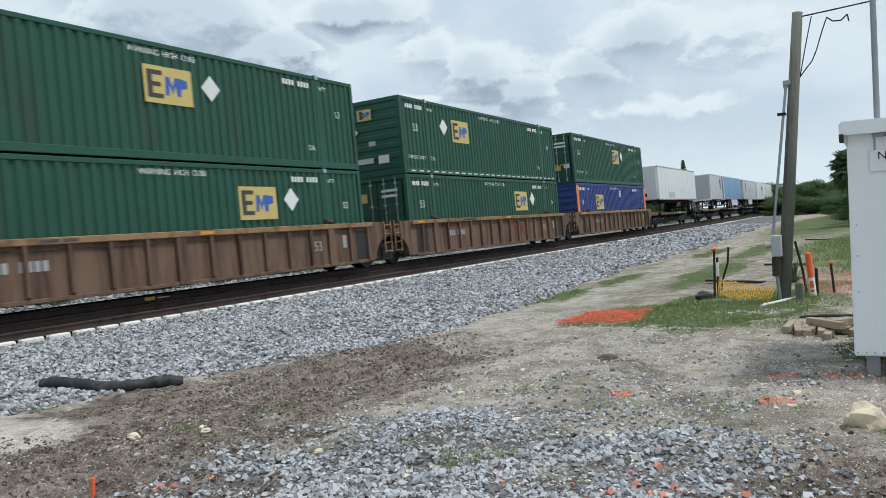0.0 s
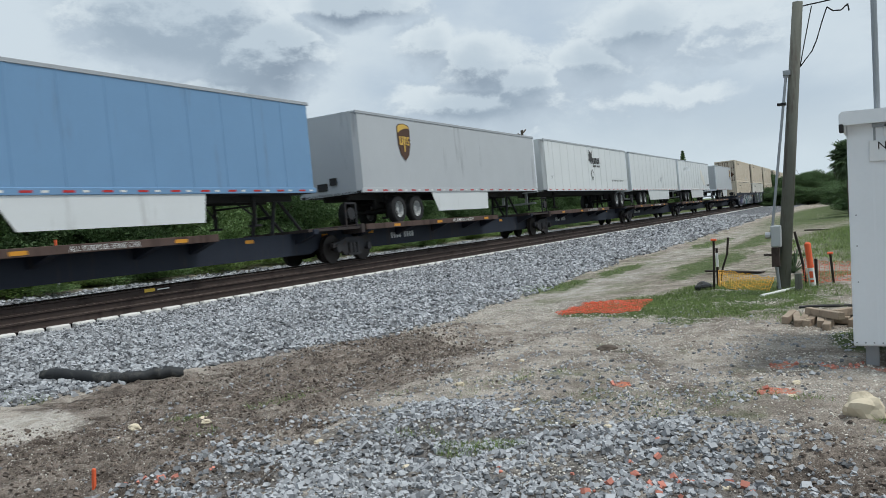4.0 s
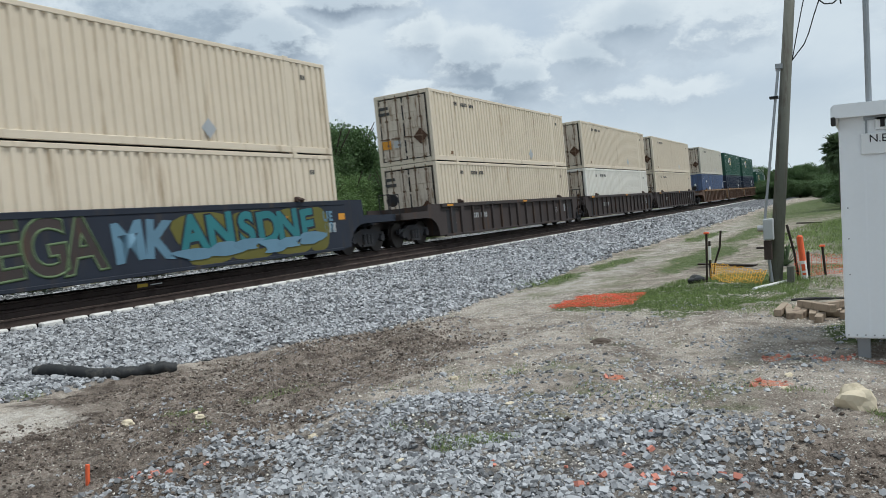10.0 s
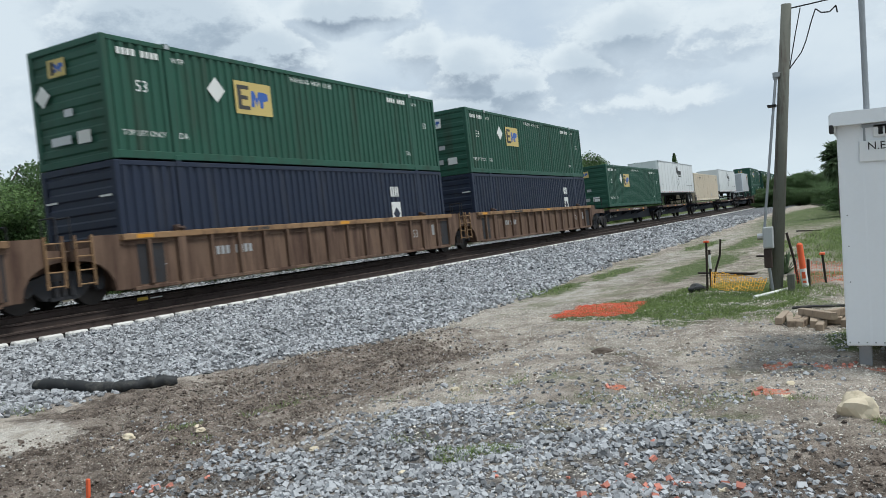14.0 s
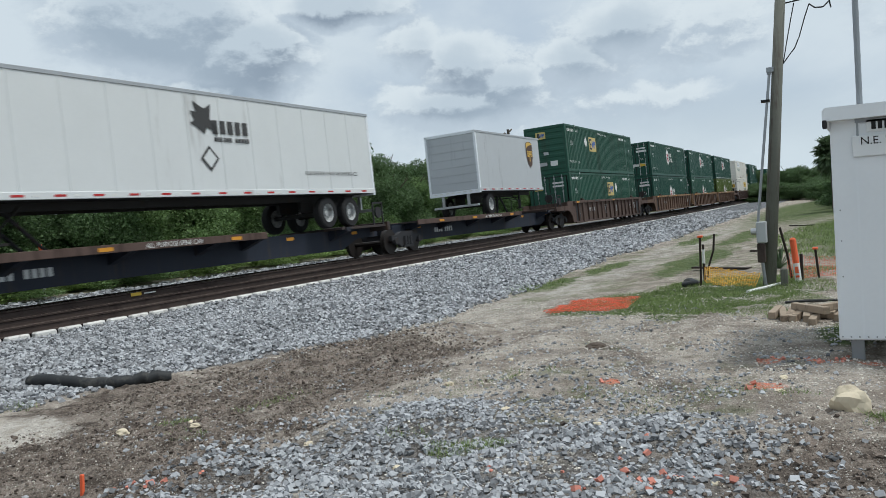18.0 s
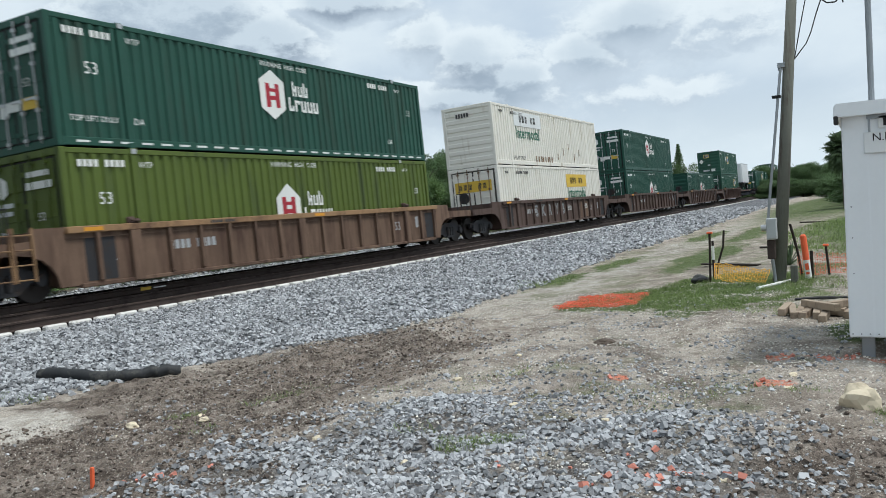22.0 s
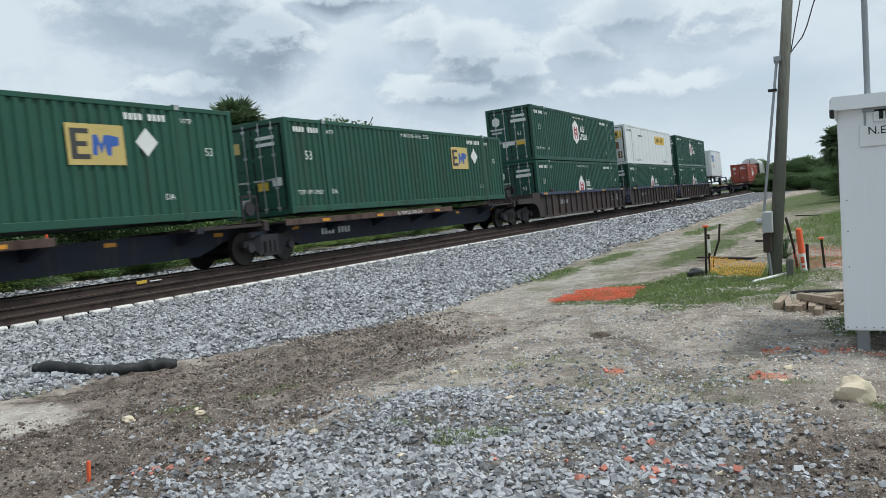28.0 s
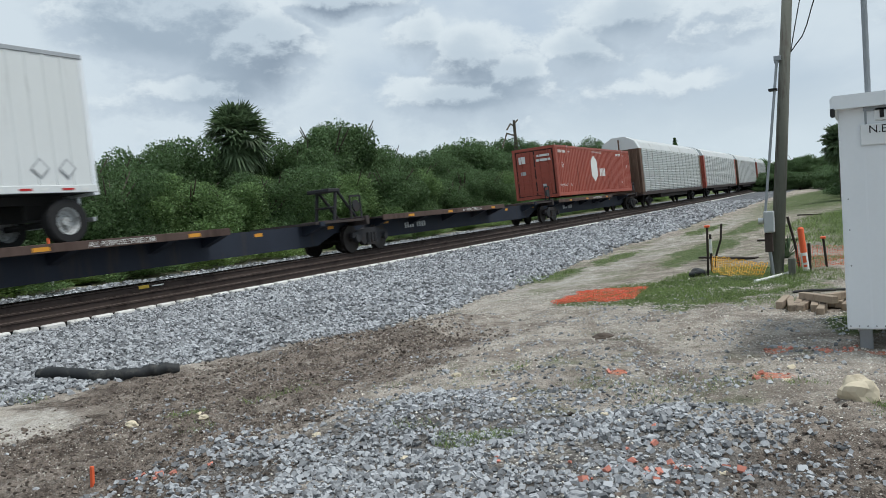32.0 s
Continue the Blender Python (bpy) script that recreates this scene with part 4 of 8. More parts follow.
def container(label, mat, end="door", door_mat=None, rail_mat=None, smooth_sides=False, group="containers on the train", length=LONG):
    ob = thing("shipping_container", label, "container", group)
    rail_mat = rail_mat or mat
    door_mat = door_mat or mat
    h = length / 2
    W = WIDE / 2
    wall_len = length - 0.32
    if smooth_sides:
        sheet = cached(("panel", length, mat.name), lambda: panelled(wall_len, HIGH - 0.32, mat))
    else:
        sheet = cached(("sheet", length, mat.name), lambda: corrugated(wall_len, HIGH - 0.32, mat))
    part("side_wall", sheet, None, ob, at=Matrix.Translation((0, -W + 0.012, 0.20)))
    part("side_wall", sheet, None, ob, at=Matrix.Translation((0, W - 0.012, 0.20)) @ Matrix.Rotation(math.pi, 4, "Z"))
    br = cached(("br", length, rail_mat.name), lambda: Shape().box(-h + 0.16, h - 0.16, -0.0, 0.09, 0.02, 0.21, 0.012).mesh("bottom_rail", rail_mat))
    tr = cached(("tr", length, rail_mat.name), lambda: Shape().box(-h + 0.16, h - 0.16, 0.0, 0.08, HIGH - 0.13, HIGH - 0.01, 0.012).mesh("top_rail", rail_mat))
    for me, nm in ((br, "bottom_rail"), (tr, "top_rail")):
        part(nm, me, None, ob, at=Matrix.Translation((0, -W, 0)))
        part(nm, me, None, ob, at=Matrix.Translation((0, W, 0)) @ Matrix.Rotation(math.pi, 4, "Z"))
    roof = cached(("roof", length, mat.name), lambda: Shape().box(-h + 0.1, h - 0.1, -W + 0.05, W - 0.05, HIGH - 0.06, HIGH - 0.02).mesh("roof", mat))
    part("roof", roof, None, ob)
    part("floor", cached(("floor", length), lambda: Shape().box(-h + 0.1, h - 0.1, -W + 0.09, W - 0.09, 0.05, 0.16).mesh("floor", m_chassis)), None, ob)
    post = cached(("post", rail_mat.name), lambda: Shape().box(0, 0.17, 0, 0.16, 0.0, HIGH, 0.015).mesh("corner_post", rail_mat))
    for x, y, turn in ((-h, -W, 0), (h, -W, 90), (h, W, 180), (-h, W, 270)):
        part("corner_post", post, None, ob, at=Matrix.Translation((x, y, 0)) @ Matrix.Rotation(radians(turn), 4, "Z"))
    if length > 14:
        lift = cached(("lift", rail_mat.name), lambda: Shape().box(-0.09, 0.09, -0.004, 0.10, 0.0, HIGH, 0.012).box(-0.10, 0.10, -0.02, 0.16, HIGH - 0.13, HIGH + 0.02, 0.01).box(-0.10, 0.10, -0.02, 0.16, -0.0, 0.13, 0.01).mesh("lifting_post", rail_mat))
        for x in (-6.096, 6.096):
            q = part("lifting_post", lift, None, ob, at=Matrix.Translation((x, -W, 0)))
            if mat in (m_green, m_green2, m_olive, m_red):
                part("corner_casting", cached(("casting",), lambda: Shape().box(-0.075, 0.075, -0.028, -0.0205, HIGH - 0.11, HIGH + 0.005).mesh("corner_casting", m_alu)), None, q, "bare grey lifting casting")
            part("lifting_post", lift, None, ob, at=Matrix.Translation((x, W, 0)) @ Matrix.Rotation(math.pi, 4, "Z"))
    head = cached(("head", rail_mat.name), lambda: Shape().box(0, 0.14, -W + 0.15, W - 0.15, HIGH - 0.16, HIGH, 0.01).mesh("end_header", rail_mat))
    foot = cached(("foot", rail_mat.name), lambda: Shape().box(0, 0.14, -W + 0.15, W - 0.15, 0.0, 0.17, 0.01).mesh("end_sill", rail_mat))
    for nm, me in (("end_header", head), ("end_sill", foot)):
        part(nm, me, None, ob, at=Matrix.Translation((-h, 0, 0)))
        part(nm, me, None, ob, at=Matrix.Translation((h, 0, 0)) @ Matrix.Rotation(math.pi, 4, "Z"))
    ends = [(-h, 0.0, end), (h, math.pi, "front" if end == "door" else "door")]
    for x, turn, kind in ends:
        m = Matrix.Translation((x, 0, 0)) @ Matrix.Rotation(turn, 4, "Z")
        if kind == "door":
            for k, y in enumerate((-0.545, 0.545)):
                leaf = cached(("leaf", door_mat.name), lambda: door_leaf(door_mat))
                d = part("door", leaf, None, ob, at=m @ Matrix.Translation((0.02, y, 0.18)))
                part("door_gasket", cached(("gasket",), door_gasket), None, d, "black rubber door gasket")
                for yy in (-0.28, 0.22):
                    part("locking_rod", cached(("lock", rail_mat.name), lambda: locking_rod(rail_mat)), None, d, at=Matrix.Translation((-0.045, yy, 0)))
        elif kind == "upright":
            me = cached(("endcor", mat.name), lambda: corrugated(2.27, HIGH - 0.33, mat, 0.28))
            part("end_wall", me, None, ob, at=m @ Matrix.Translation((0.02, 0, 0.17)) @ Matrix.Rotation(radians(-90), 4, "Z"))
        else:
            me = cached(("endrow", mat.name), lambda: across(2.27, HIGH - 0.33, mat))
            part("end_wall", me, None, ob, at=m @ Matrix.Translation((0.02, 0, 0.17)))
    return ob


def panelled(length, height, mat):
    """A plain sheet wall with thin upright seams."""
    return ridged_sheet(length, height, mat, 1.22)


def ridged_sheet(length, height, mat, pitch):
    """A flat sheet with narrow raised seams, in one piece."""
    n = round(length / pitch)
    prof = [(-length / 2, 0.012)]
    for i in range(1, n):
        x = -length / 2 + i * length / n
        prof += [(x - 0.045, 0.012), (x - 0.035, 0.0), (x + 0.035, 0.0), (x + 0.045, 0.012)]
    prof.append((length / 2, 0.012))
    k = len(prof)
    vs = [(x, y, 0.0) for x, y in prof] + [(x, y, height) for x, y in prof]
    return mesh_of("seamed_sheet", vs, [(i, i + 1, k + i + 1, k + i) for i in range(k - 1)], mat)


def door_leaf(mat):
    s = Shape().box(0.0, 0.05, -0.53, 0.53, 0, HIGH - 0.36)
    for z0, z1 in ((0.10, 0.52), (0.64, 1.06), (1.18, 1.70), (1.82, 2.36)):
        s.box(-0.02, 0.02, -0.47, 0.47, z0 + 0.06, z1 - 0.06, 0.01)
    for z in (0.15, 0.8, 1.5, 2.2):
        s.box(-0.03, 0.03, 0.45, 0.56, z, z + 0.1)
    return s.mesh("door_leaf", mat)


def door_gasket():
    s = Shape()
    for y in (-0.545, 0.515):
        s.box(-0.012, 0.0, y, y + 0.03, 0.0, HIGH - 0.36)
    s.box(-0.012, 0.0, -0.515, 0.515, 0.0, 0.03).box(-0.012, 0.0, -0.515, 0.515, HIGH - 0.39, HIGH - 0.36)
    return s.mesh("door_gasket", m_tyre)


def locking_rod(mat):
    s = Shape().tube((0, 0, -0.08), (0, 0, HIGH - 0.26), 0.02, 6)
    for z in (0.0, 0.6, 0.85, 1.6, 2.4):
        s.box(-0.03, 0.03, -0.05, 0.05, z, z + 0.07)
    s.box(-0.04, -0.02, -0.02, 0.34, 0.88, 0.93)
    return s.mesh("locking_rod", m_alu if mat in (m_green, m_green2) else m_rod_rust if mat in (m_tan, m_pale, m_bone) else mat)


def diamond(r):
    return [(0, -r), (r, 0), (0, r), (-r, 0)]


HEX = [(0, -0.72), (0.55, -0.40), (0.55, 0.40), (0, 0.72), (-0.55, 0.40), (-0.55, -0.40)]
HOUSE = [(-0.55, -0.60), (0.55, -0.60), (0.55, 0.30), (0, 0.72), (-0.55, 0.30)]


def common_marks(ob, top_z=2.62):
    side_mark(ob, "size_mark", words("53", 0.40, m_text), -7.0, 1.75)
    side_mark(ob, "size_mark", words("53", 0.30, m_text), 7.1, 1.75)
    side_mark(ob, "height_warning", words("WARNING  HIGH  CUBE", 0.20, m_text), -0.1, top_z)
    side_mark(ob, "lift_notice", words("TOP LIFT ONLY", 0.19, m_text), -7.05, 0.62)
    side_mark(ob, "serial_mark", bars(1.3, 0.16, 9, m_text), 5.1, 2.55)
    side_mark(ob, "serial_mark", bars(1.3, 0.16, 9, m_text), -7.0, 2.55)
    side_mark(ob, "clearance_mark", words("DA", 0.22, m_text), -5.8, 0.62)
    side_mark(ob, "clearance_mark", words("DA", 0.22, m_text), 5.6, 0.62)
    side_mark(ob, "clearance_mark", words("WTP", 0.20, m_text), -5.75, 2.52)
    side_mark(ob, "clearance_mark", words("WTP", 0.18, m_text), 6.4, 2.52)


def stripes(ob, z=0.09):
    me = cached(("stripe",), lambda: Shape().box(0, 0.34, -0.004, 0.0, 0, 0.05).mesh("reflective_dash", m_text))
    for i in range(26):
        part("reflective_dash", me, None, ob, at=Matrix.Translation((-7.6 + i * 0.6, -WIDE / 2 - 0.001, z)))


def placard_logo(ob, x, z, w=1.55, h=0.92, end=False, light=False):
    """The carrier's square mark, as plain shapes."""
    plate = flat(rect(w, h), m_text if light else m_decal)
    bar = flat([(-0.5 * w + 0.10, -0.36 * h), (-0.12 * w, -0.36 * h), (-0.12 * w, -0.24 * h), (-0.5 * w + 0.26, -0.24 * h), (-0.5 * w + 0.26, -0.05 * h), (-0.16 * w, -0.05 * h), (-0.16 * w, 0.07 * h),
                (-0.5 * w + 0.26, 0.07 * h), (-0.5 * w + 0.26, 0.26 * h), (-0.12 * w, 0.26 * h), (-0.12 * w, 0.38 * h), (-0.5 * w + 0.10, 0.38 * h)], m_dark_text, depth=0.008)
    peak = flat([(-0.08 * w, -0.26 * h), (0.0, -0.26 * h), (0.02 * w, 0.02 * h), (0.08 * w, -0.22 * h), (0.14 * w, 0.02 * h), (0.17 * w, -0.26 * h), (0.25 * w, -0.26 * h), (0.26 * w, -0.05 * h), (0.40 * w, 0.0), (0.40 * w, 0.2 * h), (0.26 * w, 0.24 * h), (0.14 * w, 0.24 * h), (0.08 * w, 0.0), (0.02 * w, 0.24 * h), (-0.06 * w, 0.24 * h)], m_mark_blue, depth=0.008)
    if end:
        p = end_mark(ob, "logo_plate", plate, x, z, LONG)
    else:
        p = side_mark(ob, "logo_plate", plate, x, z)
    part("logo_shape", bar, None, p)
    part("logo_shape", peak, None, p)


def hub_logo(ob, x, z, outline):
    p = side_mark(ob, "logo_plate", flat(outline, m_text), x, z)
    red = Shape()
    red.box(-0.30, -0.12, -0.008, 0, -0.38, 0.32).box(0.12, 0.30, -0.008, 0, -0.38, 0.32).box(-0.12, 0.12, -0.008, 0, -0.16, -0.04).box(-0.12, 0.12, -0.008, 0, 0.08, 0.18)
    part("logo_shape", cached(("hubred",), lambda: red.mesh("logo_shape", m_mark_red)), None, p)

    def letters():
        s = Shape()
        for i, (hh, ww) in enumerate(((0.44, 0.20), (0.32, 0.22), (0.44, 0.20))):
            x0 = 0.95 + i * 0.27
            s.box(x0, x0 + 0.07, -0.004, 0, 0.04, 0.04 + hh)
            s.box(x0 + ww - 0.07, x0 + ww, -0.004, 0, 0.04, 0.36)
            s.box(x0 + 0.07, x0 + ww - 0.07, -0.004, 0, 0.04 if i else 0.18, 0.11 if i else 0.26)
        for i in range(5):
            x0 = 0.72 + i * 0.30
            s.box(x0, x0 + 0.08, -0.004, 0, -0.42, -0.08 + (0.07 if i == 0 else 0))
            s.box(x0 + 0.16, x0 + 0.24, -0.004, 0, -0.42 if i != 1 else -0.2, -0.08 if i else -0.25)
            s.box(x0 + 0.08, x0 + 0.16, -0.004, 0, -0.42, -0.34) if i != 1 else s.box(x0 + 0.08, x0 + 0.16, -0.004, 0, -0.16, -0.08)
        return s.mesh("logo_letters", m_text)

    part("logo_shape", cached(("hubletters",), letters), None, p)


def end_labels(ob, rows):
    """Small plates and stickers on the end that faces the viewer: y, z, w, h, material."""
    for y, z, w, h, mat in rows:
        end_mark(ob, "sticker", flat(rect(w, h), mat), y, z, LONG)


def green_box(logo_x, end="door", strip=False, low=False, light_end=False):
    ob = container("green corrugated steel container with a yellow square carrier mark", m_green, end)
    common_marks(ob)
    placard_logo(ob, logo_x, 1.85 if not low else 1.55)
    side_mark(ob, "placard", flat(diamond(0.34), m_text), logo_x + (1.45 if logo_x > -1 else -1.5), 1.95, "white diamond placard")
    if strip:
        stripes(ob)
    if end == "door":
        end_mark(ob, "size_mark", words("53", 0.26, m_text), 0.75, 0.75, LONG)
        end_labels(ob, [(0.7, 2.15, 0.5, 0.34, m_decal), (-0.55, 2.35, 0.7, 0.1, m_text), (-0.55, 2.15, 0.7, 0.1, m_text), (-0.3, 0.9, 0.4, 0.25, m_yellow), (-0.85, 1.0, 0.35, 0.25, m_text), (0.5, 0.45, 0.4, 0.25, m_alu)])
    else:
        placard_logo(ob, 0.25, 2.35, 0.62, 0.42, end=True, light=light_end)
        end_mark(ob, "placard", flat(diamond(0.27), m_text), 0.85, 1.75, LONG)
        end_labels(ob, [(-0.45, 0.62, 0.45, 0.3, m_text), (0.35, 0.62, 0.7, 0.2, m_alu), (0.0, 1.25, 0.3, 0.18, m_alu)])
    return ob


def hub_box(mat, lower, end="door", strip=False, label="dark green corrugated container with a white hexagon mark"):
    ob = container(label, mat, end)
    common_marks(ob)
    hub_logo(ob, -0.55 if lower else -0.75, 1.35 if lower else 1.75, HOUSE if lower else HEX)
    if strip:
        stripes(ob)
    if end == "door":
        end_mark(ob, "logo_plate", flat([(p[0] * 0.36, p[1] * 0.36) for p in HEX], m_text), 0.72, 2.2, LONG)
        end_mark(ob, "size_mark", words("53", 0.26, m_text), -0.55, 1.45, LONG)
        end_labels(ob, [(-0.55, 2.4, 0.75, 0.12, m_text), (-0.55, 2.15, 0.85, 0.16, m_text), (0.72, 1.8, 0.7, 0.1, m_alu), (0.72, 1.62, 0.6, 0.1, m_alu), (-0.6, 1.0, 0.5, 0.26, m_yellow), (-0.05, 1.0, 0.4, 0.22, m_text), (0.75, 1.1, 0.35, 0.25, m_alu), (0.3, 0.95, 0.3, 0.3, m_text)])
    return ob


def tan_box(mat, end="door", low=False, label="cream corrugated container, doors streaked with rust"):
    ob = container(label, mat, end, m_tan_door if end == "door" else None)
    side_mark(ob, "clearance_mark", bars(0.30, 0.16, 3, m_dark_text), -5.75, 2.45)
    side_mark(ob, "serial_mark", bars(1.3, 0.15, 8, m_dark_text), -4.2 if low else -4.6, 2.45)
    side_mark(ob, "clearance_mark", bars(0.25, 0.14, 2, m_dark_text), 6.9, 2.35)
    if not low:
        side_mark(ob, "placard_holder", flat(diamond(0.27), m_alu), 2.6, 0.55)
        side_mark(ob, "rust_stain", flat(rect(0.22, 0.14), m_rust_run), -6.5, 0.35)
    if end == "door":
        end_labels(ob, [(0.85, 2.35, 0.42, 0.12, m_dark_text), (0.85, 2.12, 0.5, 0.12, m_dark_text), (0.85, 0.85, 0.4, 0.34, m_reflect), (0.35, 0.85, 0.3, 0.28, m_alu)])
        end_mark(ob, "placard_holder", flat(diamond(0.33), m_shield), -0.75, 1.05, LONG)
    return ob


def white_hunt_box(lower, top_mark):
    ob = container("dirty white corrugated container with streaks of rust" if not lower else "white corrugated container with a yellow name plate", m_pale, "front" if not lower else "door")
    side_mark(ob, "clearance_mark", bars(0.4, 0.12, 4, m_dark_text), -7.0, 2.55)
    side_mark(ob, "serial_mark", bars(1.6, 0.14, 10, m_dark_text), -5.0, 2.55)
    side_mark(ob, "lift_notice", words("TOP LIFT ONLY", 0.26, m_dark_text), -5.2, 0.35)
    x = 3.4 if lower else -3.6
    p = side_mark(ob, "name_plate", flat(rect(3.7, 0.72), m_yellow if lower else m_white), x, 2.14 if lower else 2.3)
    part("name_mark", bars(2.3, 0.34, 6, m_dark_text), None, p)
    side_mark(ob, "service_word", words("Intermodal", 0.80, m_mark_green, 0.92, 0.012), x - 0.1, 1.42 if lower else 1.58)
    if not lower:
        for i in range(8):
            side_mark(ob, "rust_stain", flat(rect(0.14, 0.30), m_rust_run), -2.8 + i * 0.33 + 0.05 * (i % 3), 0.35)
        for i in range(5):
            side_mark(ob, "rust_stain", flat(rect(0.09, 0.35 + 0.1 * (i % 2)), m_rust_run), 0.6 + i * 0.95, 0.55 + 0.3 * (i % 3))
        end_mark(ob, "name_mark", bars(0.7, 0.2, 5, m_dark_text), 0.2, 2.45, LONG)
    else:
        q = end_mark(ob, "name_plate", flat(rect(1.9, 0.5), m_yellow), 0.0, 2.0, LONG)
        part("name_mark", bars(1.5, 0.26, 6, m_dark_text), None, q)
    return ob


def panel_hunt_box():
    ob = container("white smooth-sided container with rusty lifting posts and a yellow name plate", m_white, "door", m_white, m_white, True)
    side_mark(ob, "lift_notice", words("TOP LIFT ONLY", 0.26, m_dark_text), -4.4, 0.3)
    side_mark(ob, "lift_notice", words("TOP LIFT ONLY", 0.26, m_dark_text), 4.9, 0.3)
    p = side_mark(ob, "name_plate", flat(rect(3.6, 0.66), m_yellow), 3.45, 2.05)
    part("name_mark", bars(2.4, 0.32, 6, m_dark_text), None, p)
    side_mark(ob, "serial_mark", bars(1.2, 0.1, 9, m_dark_text), -3.4, 2.2)
    side_mark(ob, "serial_mark", bars(1.2, 0.12, 9, m_dark_text), -6.9, 2.5)
    for x in (-6.096, 6.096):
        for z, h in ((0.3, 0.5), (0.9, 0.35), (1.5, 0.25), (2.3, 0.4)):
            side_mark(ob, "rust_stain", flat(rect(0.2 if x < 0 else 0.12, h), m_rust_run), x - 0.01, z)
    q = end_mark(ob, "name_plate", flat(rect(2.0, 0.5), m_yellow), 0.0, 2.2, LONG)
    part("name_mark", bars(1.6, 0.26, 6, m_dark_text), None, q)
    end_labels(ob, [(-0.6, 1.4, 0.3, 0.5, m_rust_run), (-0.8, 0.7, 0.3, 0.5, m_rust_run), (0.8, 0.9, 0.3, 0.4, m_rust_run), (-0.5, 1.9, 0.3, 0.2, m_yellow)])
    return ob


def blue_box(kind):
    if kind == "ocean":
        ob = container("faded blue corrugated container with a white square decal", m_blue, "upright")
        p = side_mark(ob, "decal", flat(rect(0.85, 1.1), m_text), -3.2, 0.95)
        part("logo_shape", flat(rect(0.5, 0.6), m_alu, depth=0.008), None, p)
        end_labels(ob, [(0.15, 1.75, 0.32, 0.36, m_text), (-0.55, 1.75, 0.2, 0.3, m_text)])
        side_mark(ob, "size_mark", words("53", 0.34, m_text), -7.0, 2.35)
        side_mark(ob, "serial_mark", bars(0.7, 0.2, 4, m_text), -5.1, 2.1)
        side_mark(ob, "serial_mark", bars(0.18, 1.2, 2, m_text), 7.2, 1.4)
        return ob
    if kind == "emp":
        ob = container("royal blue corrugated container with orange ends", m_ink, "front", None, m_ink)
        common_marks(ob)
        placard_logo(ob, -3.6, 1.75)
        for x in (-LONG / 2 + 0.2, LONG / 2 - 0.2):
            part("end_band", flat(rect(0.42, 2.6), m_mark_orange), None, ob, "orange end band", Matrix.Translation((x, -WIDE / 2 - 0.004, 1.45)))
        side_mark(ob, "serial_mark", bars(0.4, 0.4, 3, m_text), 1.2, 2.3)
        return ob
    ob = container("dark navy corrugated container with a white square decal", m_navy, "front")
    p = side_mark(ob, "decal", flat(rect(0.62, 0.85), m_text), 4.3, 1.3)
    part("logo_shape", flat(diamond(0.24), m_navy, depth=0.008), None, p)
    side_mark(ob, "serial_mark", bars(0.6, 0.36, 4, m_text), 4.3, 2.1)
    end_labels(ob, [(0.2, 0.75, 0.8, 0.3, m_alu), (0.2, 0.35, 0.8, 0.2, m_text), (0.95, 2.1, 0.4, 0.05, m_text), (-0.95, 2.1, 0.4, 0.05, m_text)])
    return ob


def red_box():
    ob = container("brick red corrugated container with a white oblong mark", m_red, "door")
    common_marks(ob)
    side_mark(ob, "logo_plate", flat([(p[0] * 1.2, p[1] * 1.15) for p in HEX], m_text), -0.9, 1.6)
    side_mark(ob, "name_mark", bars(1.3, 0.5, 4, m_text), 0.9, 1.35)
    end_labels(ob, [(0.72, 2.25, 0.4, 0.4, m_text), (-0.55, 2.4, 0.75, 0.12, m_text), (-0.55, 2.15, 0.85, 0.14, m_text), (0.7, 1.5, 0.3, 0.2, m_alu), (-0.5, 0.7, 0.2, 0.2, m_alu)])
    return ob


# ---- the train: trucks and cars ----


